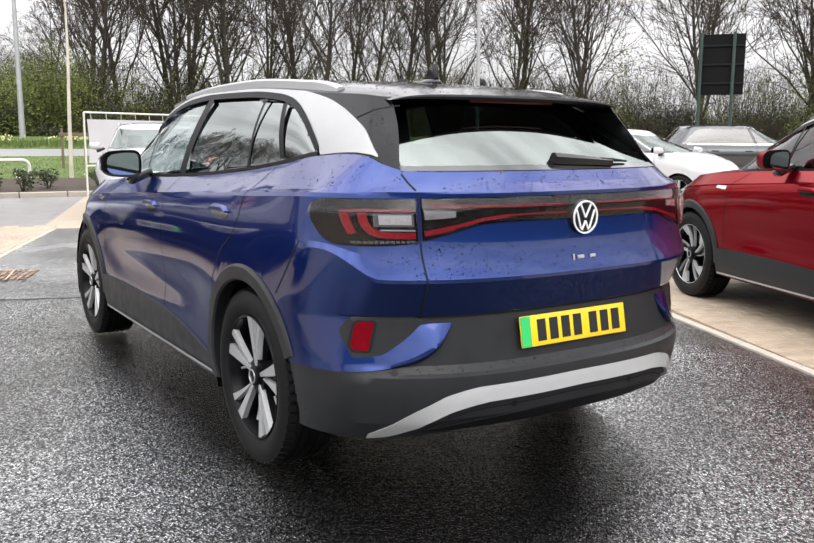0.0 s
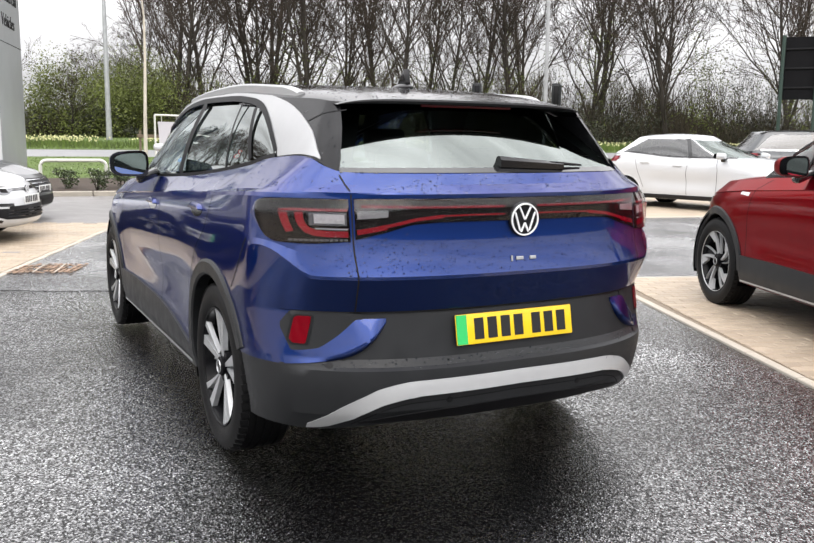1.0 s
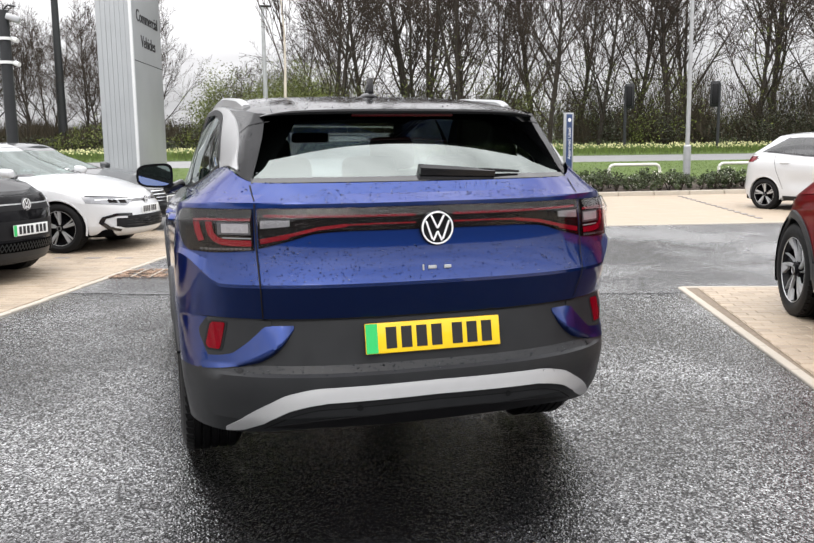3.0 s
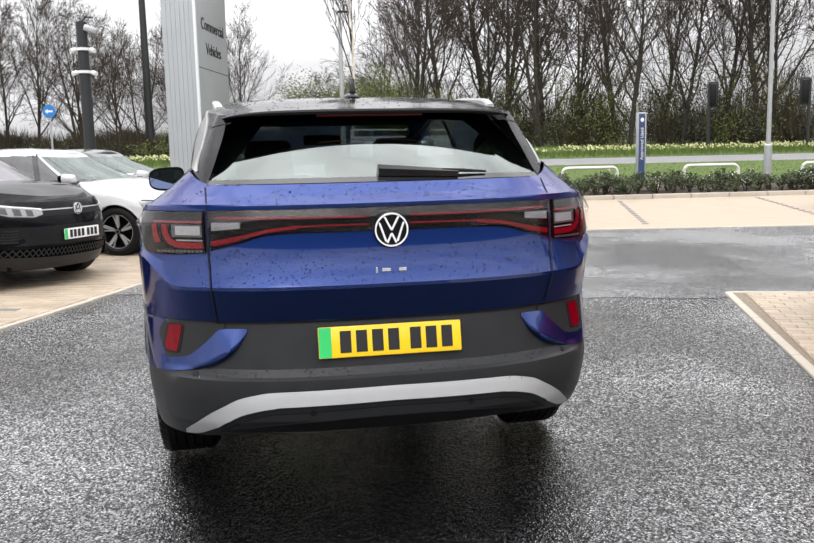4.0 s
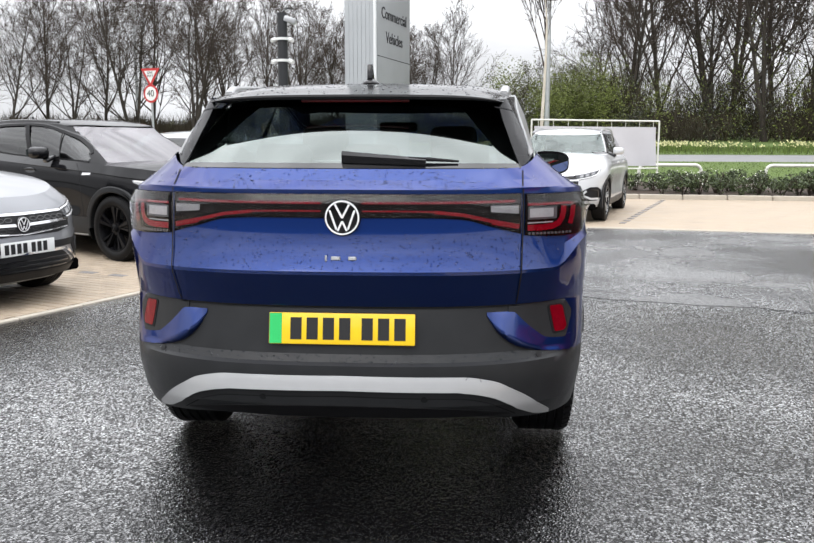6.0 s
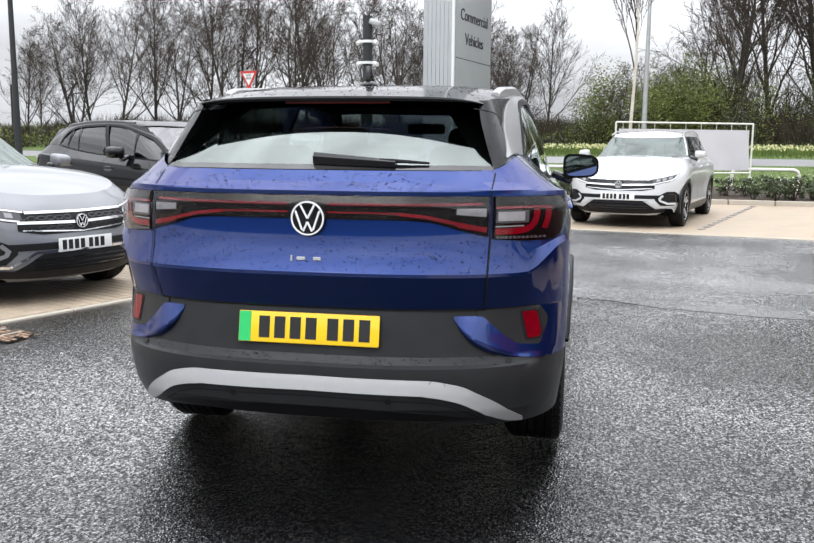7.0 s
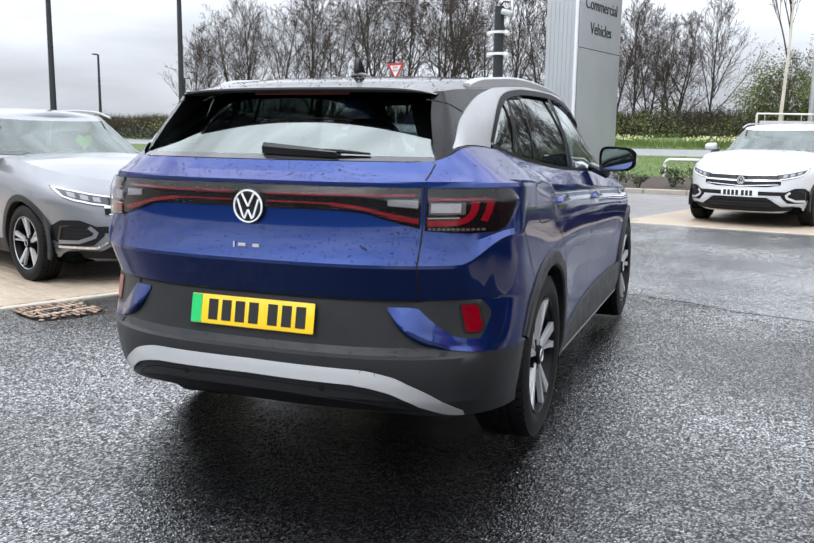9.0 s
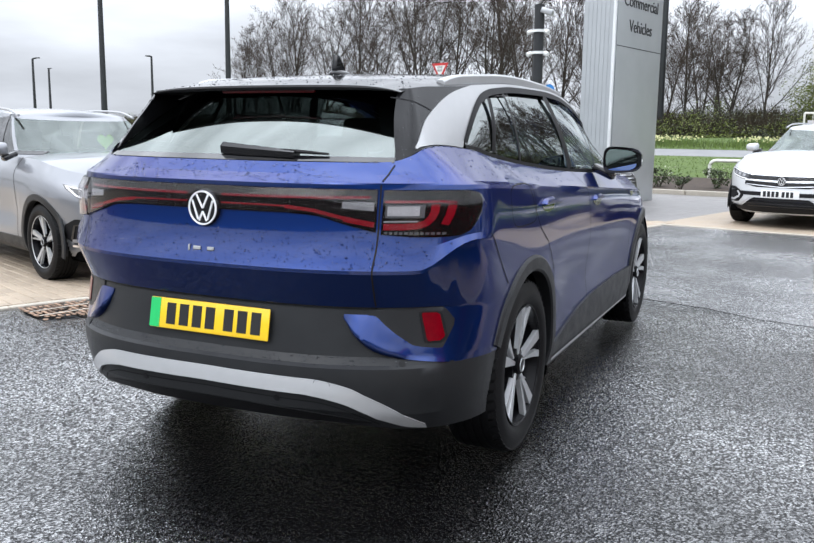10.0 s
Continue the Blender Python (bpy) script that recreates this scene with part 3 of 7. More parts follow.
def lower_point(k, a, q, nose=1.0):
    """A point of outline k: a runs from the rear centre (0) over the side to the front centre (3)."""
    zr, yr, w, zs, zf, yf = STATIONS[k]
    top = max(0, k - 18) / 3
    lr = 0.50 + (0.28 - 0.50) * top
    lf = 0.95
    if a < 1:
        th = a * math.pi / 2
        x, y = w * math.sin(th) ** (2 / 2.8), yr + lr * (1 - math.cos(th))
    elif a < 2:
        x, y = w, (yr + lr) + (yf - lf - yr - lr) * (a - 1)
    else:
        th = (3 - a) * math.pi / 2
        x, y = w * math.sin(th) ** (2 / 2.6), yf - lf * (1 - math.cos(th))
    if 6 <= k <= 10:
        # the recess of the bumper ends where the corner panel begins
        f = sstep(0.70, 0.85, x)
        x *= 1 + ((0.892 + 0.008 * (k - 5) / 6) / w - 1) * f
        y += (0.048 * (zr - 0.52) / 0.206 - yr) * f
    if k > 18:
        x *= (1 - top) + top * WTOP(y) / 0.755
    elif y > 0.9:
        x *= 1 - 0.035 * sstep(3.2, 4.6, y)
    rear, front = 1 - sstep(0.28, 1.25, y), sstep(3.3, 4.3, y)
    z = zs + (zr - zs) * rear + (zf - zs) * front
    if k < 5:
        z = zs + (zr - zs) * (1 - sstep(1.0, 1.35, y)) + (zf - zs) * front
    if k > 11:
        z += min(0.09, max(-0.05, (2.6 - y) * 0.06)) * min(1, (k - 11) / 6) * (1 - rear) * (1 - front)
    if k > 18:
        f = (0.08, 0.45, 1.0)[k - 19]
        base = STATIONS[18][3] + (STATIONS[18][0] - STATIONS[18][3]) * rear + (STATIONS[18][4] - STATIONS[18][3]) * front
        base += min(0.09, max(-0.05, (2.6 - y) * 0.06)) * (1 - rear) * (1 - front)
        z = base + (BELT(y) - base) * f
    elif y > 3:
        z = min(z, BELT(y) - 0.004 * (21 - k))
    if 12 <= k <= 15:
        z += (0.105, 0.098, 0.045, 0.01)[k - 12] * sstep(0.75, 0.895, x) * rear
    if k < 3:
        z -= (0.014 + (0.034, 0.030, 0.016)[k] * sstep(0.40, 0.80, x)) * (1 - sstep(1.0, 1.35, y))
    # the flanks lean in above the wheels
    lean = 1.0 if k <= 18 else (0.7, 0.3, 0.0)[k - 19]
    x -= 0.13 * max(0, z - 0.80) ** 2 * lean * sstep(0.30, 1.30, y) * (1 - sstep(3.3, 3.9, y))
    # hollow lower doors and a full haunch over the wheels
    door = sstep(1.2, 1.7, y) * (1 - sstep(2.9, 3.4, y))
    x -= 0.016 * door * math.exp(-((z - 0.60) / 0.11) ** 2)
    for wy in (0.957, 3.728):
        x += 0.016 * math.exp(-((y - wy) / 0.55) ** 2) * math.exp(-((z - 0.66) / 0.24) ** 2)
    return Vector((q * x, y, z))


ROOFC = curve([(0.36, 1.482), (0.6, 1.522), (0.97, 1.560), (1.5, 1.588), (2.0, 1.590), (2.4, 1.574), (2.65, 1.540), (2.85, 1.495)])
ROOFW = curve([(0.36, 0.566), (0.6, 0.60), (0.9, 0.635), (1.5, 0.65), (2.3, 0.645), (2.7, 0.625), (2.85, 0.61)])


def roof_edge(y):
    return ROOFC(y) - 0.055 + 0.025 * sstep(0.9, 0.36, y)


def cabin_point(g, a, q):
    """A point of the cabin's shell between belt (g = 0) and roof edge (g = 1)."""
    yr, w0, lr = 0.118 + (0.365 - 0.118) * g, 0, 0.28 + (0.11 - 0.28) * g
    yf, lf = 3.78 + (2.82 - 3.78) * g, 0.75 + (0.30 - 0.75) * g
    if a < 1:
        cut = 20 / 26
        wr = 0.700 * (1 - g) + 0.575 * g + 0.008 * math.sin(math.pi * g)
        ac = math.asin(min(1, (0.634 + (0.545 - 0.634) * g) / wr) ** 1.4) / (math.pi / 2)
        a = a / cut * ac if a < cut else ac + (a - cut) / (1 - cut) * (1 - ac)
        th = a * math.pi / 2
        s, y = math.sin(th) ** (2 / 2.8), yr + lr * (1 - math.cos(th))
    elif a < 2:
        s, y = 1, (yr + lr) + (yf - lf - yr - lr) * (a - 1)
    else:
        th = (3 - a) * math.pi / 2
        s, y = math.sin(th) ** (2 / 2.4), yf - lf * (1 - math.cos(th))
    y0 = min(3.7, max(0.1, y))
    w = (WTOP(y0) - 0.012) * (1 - g) + ROOFW(min(2.85, max(0.36, y))) * g + (0.006 + 0.016 * sstep(0.5, 1.1, y)) * math.sin(math.pi * g)
    zb, zt = BELT(y0) - 0.004, roof_edge(min(2.85, max(0.36, y)))
    if a > 2:
        zt += 0.055 * (1 - 0.25 * s * s - 0.75 * s ** 7)
    return Vector((q * s * w, y, zb + (zt - zb) * g))


def ring_params(n1=26, n2=70, n3=22):
    return [i / n1 for i in range(n1)] + [1 + i / n2 for i in range(n2)] + [2 + i / n3 for i in range(n3 + 1)]


def loft(levels, point, n=None):
    """Verts and faces of a closed shell of outlines."""
    half = n or ring_params()
    ring = [(a, 1) for a in half] + [(a, -1) for a in half[-2:0:-1]]
    m = len(ring)
    verts = [point(k, a, q) for k in levels for a, q in ring]
    faces = [(j * m + i, j * m + (i + 1) % m, (j + 1) * m + (i + 1) % m, (j + 1) * m + i) for j in range(len(levels) - 1) for i in range(m)]
    return verts, faces, m

WINTOP = curve([(0.70, 1.270), (0.76, 1.325), (0.825, 1.377), (0.895, 1.42), (0.965, 1.452), (1.03, 1.470), (1.12, 1.485), (1.4, 1.505), (1.9, 1.512), (2.2, 1.498), (2.5, 1.446), (2.8, 1.364), (2.95, 1.305), (3.1, 1.225), (3.2, 1.13)])
AXLES = (0.957, 3.728)


def refine(verts, faces, near, k=5):
    """Divides the faces that near() picks into k x k, so that a round hole can be cut in them."""
    out, rows, known = [], [], {}
    for n, f in enumerate(faces):
        a, b, c, d = [verts[i] for i in f]
        if not near((a + b + c + d) / 4):
            out.append(f)
            rows.append(n)
            continue
        at = {}
        for i in range(k + 1):
            for j in range(k + 1):
                corner = {(0, 0): f[0], (k, 0): f[1], (k, k): f[2], (0, k): f[3]}.get((i, j))
                if corner is None:
                    p = a.lerp(b, i / k).lerp(d.lerp(c, i / k), j / k)
                    key = (round(p.x, 5), round(p.y, 5), round(p.z, 5))
                    corner = known.get(key)
                    if corner is None:
                        corner = known[key] = len(verts)
                        verts.append(p)
                at[i, j] = corner
        for i in range(k):
            for j in range(k):
                out.append((at[i, j], at[i + 1, j], at[i + 1, j + 1], at[i, j + 1]))
                rows.append(n)
    return verts, out, rows


def split_faces(verts, faces, rule, fine=None, k=5):
    """Sorts faces by a rule on their centre and row; None drops a face."""
    groups = {}
    if fine:
        verts, faces, rows = refine(verts, faces, fine, k)
    for n, f in enumerate(faces):
        c = sum((verts[i] for i in f), Vector()) / len(f)
        g = rule(c, rows[n] if fine else n)
        if g:
            groups.setdefault(g, []).append(f)
    return groups


def sub_mesh(name, verts, faces, material, parent, label="", sharp=14, ring=0):
    """Part of a loft; with ring given, only edges that run along the outlines stay sharp."""
    used = sorted({i for f in faces for i in f})
    at = {v: n for n, v in enumerate(used)}
    ob = mesh_object(name, [verts[i] for i in used], [tuple(at[i] for i in f) for f in faces], material, parent, label, sharp)
    if ring:
        keep = ob.data.attributes.get("sharp_edge")
        for e in ob.data.edges:
            a, b = (used[v] for v in e.vertices)
            if keep and keep.data[e.index].value and (a - b) % ring == 0:
                keep.data[e.index].value = False
    return ob


def grid_part(name, rows, material, parent, label="", sharp=35):
    w = len(rows[0])
    verts = [p for r in rows for p in r]
    faces = [(i * w + j, i * w + j + 1, (i + 1) * w + j + 1, (i + 1) * w + j) for i in range(len(rows) - 1) for j in range(w - 1)]
    return mesh_object(name, verts, faces, material, parent, label, sharp)


def wheel(parent, side, y, x=0.885, R=0.362, rim=0.252, style="twin", face=ALLOY, width=0.235, spokes=5):
    """A wheel under a car: side -1 is the car's left. Spokes stand on the outer face."""
    hub = new("wheel")
    hub.parent = parent
    hub.matrix_local = pose(side * x, y, R, 0, 0, 180 if side < 0 else 0)
    q = Matrix()
    bm = bmesh.new()
    w = width
    prof = [(-w, rim - 0.01), (-w - 0.006, rim + 0.03), (-w + 0.004, R - 0.035), (-w + 0.03, R - 0.006)]
    for i in range(5):
        x0 = -w + 0.035 + i * (w - 0.05) / 5
        prof += [(x0, R), (x0 + (w - 0.05) / 5 - 0.012, R), (x0 + (w - 0.05) / 5 - 0.010, R - 0.007), (x0 + (w - 0.05) / 5 - 0.002, R - 0.007)]
    prof += [(0.0, R - 0.010), (0.014, R - 0.040), (0.018, R - 0.066), (0.012, rim + 0.022), (0.002, rim + 0.006), (-0.006, rim - 0.004)]
    lathe(bm, prof, q, 72)
    part("tyre", bm, RUBBER, hub, sharp=30)
    # tread blocks of the shoulder
    bm = bmesh.new()
    for k in range(56):
        a = k * math.tau / 56
        box(bm, (0.034, 0.026, 0.010), Matrix.Rotation(a, 4, "X") @ pose(-0.012, 0, R - 0.008, 0, 24, 8))
    tagged(part("tread", bm, RUBBER, hub), kind="stuff")
    bm = bmesh.new()
    lathe(bm, [(-w + 0.01, rim - 0.002), (-w + 0.04, rim - 0.03), (-0.06, rim - 0.032), (-0.02, rim - 0.016), (0.0, rim - 0.010), (0.006, rim + 0.002), (-0.004, rim + 0.006)], q, 64)
    lathe(bm, [(-0.10, rim - 0.03), (-0.095, 0.10), (-0.06, 0.075), (-0.02, 0.07), (-0.018, 0.0)], q, 48)
    part("rim", bm, WHEELBLACK, hub)
    bm = bmesh.new()
    lathe(bm, [(0.0, rim - 0.007), (0.006, rim - 0.004), (0.006, rim - 0.001), (0.0, rim + 0.002)], q, 64)
    part("rim_lip", bm, WHEELBLACK if style == "twin" else face, hub)

    def spoke(bm, a, r0, r1, w0, w1, sweep, x0, x1, t=0.020):
        n = 6
        rows = []
        for i in range(n + 1):
            s = i / n
            r, wd, ang = r0 + (r1 - r0) * s, w0 + (w1 - w0) * s, a + sweep * s
            xx = x0 + (x1 - x0) * s
            c = Vector((0, math.cos(ang), math.sin(ang)))
            d = Vector((0, -math.sin(ang), math.cos(ang)))
            m0 = c * r
            rows.append([m0 - d * wd / 2 + Vector((xx - t, 0, 0)), m0 - d * (wd / 2 - 0.004) + Vector((xx, 0, 0)),
                         m0 + d * (wd / 2 - 0.004) + Vector((xx, 0, 0)), m0 + d * wd / 2 + Vector((xx - t, 0, 0))])
        vs = [[bm.verts.new(p) for p in r] for r in rows]
        for r, s in zip(vs, vs[1:]):
            for j in range(3):
                bm.faces.new((r[j], r[j + 1], s[j + 1], s[j]))
        bm.faces.new(vs[-1])
        bm.faces.new(vs[0])

    for k in range(spokes):
        a = k * math.tau / spokes + (math.pi / 2 - 0.12 if style == "twin" else 0.3)
        bm = bmesh.new()
        if style == "twin":
            spoke(bm, a + 0.13, 0.036, rim - 0.006, 0.022, 0.054, 0.02, -0.016, 0.003)
            spoke(bm, a - 0.13, 0.075, rim - 0.006, 0.014, 0.038, -0.09, -0.014, 0.003)
        elif style == "blade":
            spoke(bm, a, 0.04, rim - 0.004, 0.024, 0.034, 0.30, -0.022, 0.002)
            spoke(bm, a + 0.36, 0.165, rim - 0.004, 0.020, 0.085, 0.08, -0.012, 0.002)
        else:
            spoke(bm, a, 0.04, rim - 0.010, 0.034, 0.046, 0.0, -0.02, 0.0)
            spoke(bm, a + 0.22, 0.06, rim - 0.010, 0.014, 0.020, 0.06, -0.02, -0.002)
        part("spoke", bm, face, hub)
        if style == "twin":
            # machined edge of the pocket beside the blades
            bm = bmesh.new()
            spoke(bm, a + 0.42, 0.115, rim - 0.045, 0.008, 0.013, 0.10, -0.050, -0.034, 0.008)
            part("pocket_edge", bm, face, hub)
        elif style == "blade":
            bm = bmesh.new()
            spoke(bm, a - 0.42, 0.05, rim - 0.012, 0.010, 0.014, 0.30, -0.026, -0.006)
            part("spoke_edge", bm, face, hub)
        bm = bmesh.new()
        spoke(bm, a + 0.03, 0.04, rim - 0.012, 0.052, 0.09 if style != "thin" else 0.07, 0.02, -0.036, -0.024)
        part("spoke_back", bm, WHEELBLACK, hub)
    bm = bmesh.new()
    lathe(bm, [(-0.03, 0.046), (-0.006, 0.042), (0.0, 0.034), (0.002, 0.0)], q, 32)
    part("hub_cap", bm, WHEELBLACK, hub)
    bm = bmesh.new()
    lathe(bm, [(0.0, 0.030), (0.004, 0.029), (0.004, 0.026), (0.0, 0.025)], q, 32)
    part("badge_ring", bm, face, hub)
    bm = bmesh.new()
    lathe(bm, [(-0.125, 0.0), (-0.125, 0.165), (-0.110, 0.165), (-0.110, 0.0)], q, 40)
    part("brake_disc", bm, DISC, hub)
    return hub


def badge(parent, m, r, name="badge", back=GLOSS):
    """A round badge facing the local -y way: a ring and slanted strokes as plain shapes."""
    bm = bmesh.new()
    t = m @ pose(0, 0, 0, 0, 0, -90)
    lathe(bm, [(-0.012, r * 1.03), (0.004, r * 1.03), (0.009, r * 0.98), (0.009, 0.0)], t, 48)
    disc = part(name, bm, back, parent)
    bm = bmesh.new()
    lathe(bm, [(0.007, r * 0.97), (0.013, r * 0.955), (0.013, r * 0.875), (0.007, r * 0.865)], t, 48)
    part("badge_ring", bm, BADGE, disc)
    for x0, z0, x1, z1 in ((-0.40, 0.74, 0.0, -0.02), (0.40, 0.74, 0.0, -0.02), (-0.70, 0.42, -0.32, -0.66), (0.70, 0.42, 0.32, -0.66), (-0.26, -0.74, 0.0, -0.20), (0.26, -0.74, 0.0, -0.20)):
        bm = bmesh.new()
        d = Vector((x1 - x0, 0, z1 - z0)) * r
        c = Vector((x0 + x1, 0, z0 + z1)) * r / 2
        box(bm, (r * 0.112, 0.006, d.length), m @ Matrix.Translation(c + Vector((0, -0.010, 0))) @ pose(0, 0, 0, 0, math.degrees(math.atan2(d.x, d.z)), 0), 0.0015, 1)
        part("stroke", bm, BADGE, disc)
    return disc


def number_plate(parent, m, back, flash=False, w=0.52, h=0.111):
    """A plate facing the local -y way, its characters as plain bars."""
    bm = bmesh.new()
    box(bm, (w, 0.006, h), m, 0.004, 2)
    pl = part("number_plate", bm, back, parent)
    if flash:
        bm = bmesh.new()
        box(bm, (0.044, 0.002, h - 0.004), m @ pose(-w / 2 + 0.024, -0.0035, 0))
        part("green_flash", bm, PLATE_G, pl)
    x = -w / 2 + (0.075 if flash else 0.03)
    for i in range(7):
        bm = bmesh.new()
        box(bm, (0.040, 0.002, 0.078), m @ pose(x + 0.022, -0.0036, 0))
        part("dark_bar", bm, INK, pl)
        x += 0.058 + (0.022 if i == 3 else 0)
    return pl


def drops(tree, side, us, vs, n, rmin, rmax, bm, seed, flat=0.45):
    """Rain drops standing on the skin."""
    rnd = random.Random(seed)
    for _ in range(n):
        u, v = rnd.uniform(*us), rnd.uniform(*vs)
        p, nn = drop(tree, side, u, v)
        if nn.z < 0.12:
            continue
        r = rmin + (rmax - rmin) * rnd.random() ** 2.2
        a = nn.orthogonal().normalized()
        b = nn.cross(a)
        st = 1 + rnd.random() * 0.25
        ring0 = [bm.verts.new(p + r * (math.cos(k * math.tau / 7) * a * st + math.sin(k * math.tau / 7) * b) - nn * 0.0003) for k in range(7)]
        ring1 = [bm.verts.new(p + 0.62 * r * (math.cos(k * math.tau / 7) * a * st + math.sin(k * math.tau / 7) * b) + nn * r * flat * 0.8) for k in range(7)]
        top = bm.verts.new(p + nn * r * flat)
        for k in range(7):
            bm.faces.new((ring0[k], ring0[(k + 1) % 7], ring1[(k + 1) % 7], ring1[k]))
            bm.faces.new((ring1[k], ring1[(k + 1) % 7], top))


def headrest_seat(parent, x, y, z, w, tilt=-12, back=0.62, head=True):
    bm = bmesh.new()
    box(bm, (w, 0.14, back), pose(x, y, z + back / 2, tilt), 0.05, 3)
    box(bm, (w, 0.5, 0.16), pose(x, y + 0.25, z), 0.05, 3)
    st = part("seat", bm, SEAT, parent)
    if head:
        for hx in ([x] if w < 0.7 else [x - w * 0.33, x, x + w * 0.33]):
            bm = bmesh.new()
            box(bm, (0.26, 0.10, 0.19), pose(hx, y - 0.10 - 0.02, z + back + 0.10, tilt), 0.045, 3)
            part("headrest", bm, SEAT, st)


def door_mirror(parent, side, x, y, z, cap, size=(0.25, 0.13, 0.16)):
    """A door mirror: shaped shell, dark foot, glass towards the rear."""
    bm = bmesh.new()
    n, mm = 20, 8
    rows = []
    for i in range(mm + 1):
        s = i / mm
        k = (1 - s ** 2.2) ** 0.5 if s < 1 else 0
        for_row = []
        for j in range(n):
            a = j * math.tau / n
            cx, cz = math.cos(a), math.sin(a)
            px = size[0] / 2 * math.copysign(abs(cx) ** 0.55, cx) * (0.55 + 0.45 * k)
            pz = size[2] / 2 * math.copysign(abs(cz) ** 0.55, cz) * (0.4 + 0.6 * k) * (1 - 0.16 * cx * side)
            for_row.append(bm.verts.new((side * x + px, y + s * size[1], z + pz)))
        rows.append(for_row)
    for r, s in zip(rows, rows[1:]):
        for j in range(n):
            bm.faces.new((r[j], r[(j + 1) % n], s[(j + 1) % n], s[j]))
    bm.faces.new(rows[-1])
    ob = part("door_mirror", bm, cap, parent, sharp=50)
    bm = bmesh.new()
    vs = [bm.verts.new((v.co.x * 1.0, y + 0.004, v.co.z)) for v in [ob.data.vertices[i] for i in range(n)]]
    bm.faces.new(vs)
    part("mirror_back", bm, GLOSS, ob)
    bm = bmesh.new()
    c = Vector((side * x, y, z))
    vs = []
    for i in range(n):
        o = ob.data.vertices[i].co - c
        vs.append(bm.verts.new((c.x + o.x * 0.86, y - 0.034 - 0.36 * side * o.x * 0.86 - 0.05 * o.z, c.z + o.z * 0.80)))
    bm.faces.new(vs)
    part("mirror_glass", bm, MIRROR, ob)
    bm = bmesh.new()
    box(bm, (0.14, 0.09, 0.05), pose(side * (x - size[0] * 0.52), y + 0.07, z - size[2] * 0.48, 0, side * 24, 0), 0.018, 2)
    part("mirror_foot", bm, GLOSS, ob)
    return ob


def both(fn):
    for side, q in (("left", -1), ("right", 1)):
        fn(side, q)


LO2 = curve([(0.508, 0.692), (0.546, 0.634), (0.59, 0.594), (0.632, 0.572), (0.70, 0.554), (0.80, 0.541), (0.87, 0.532)])


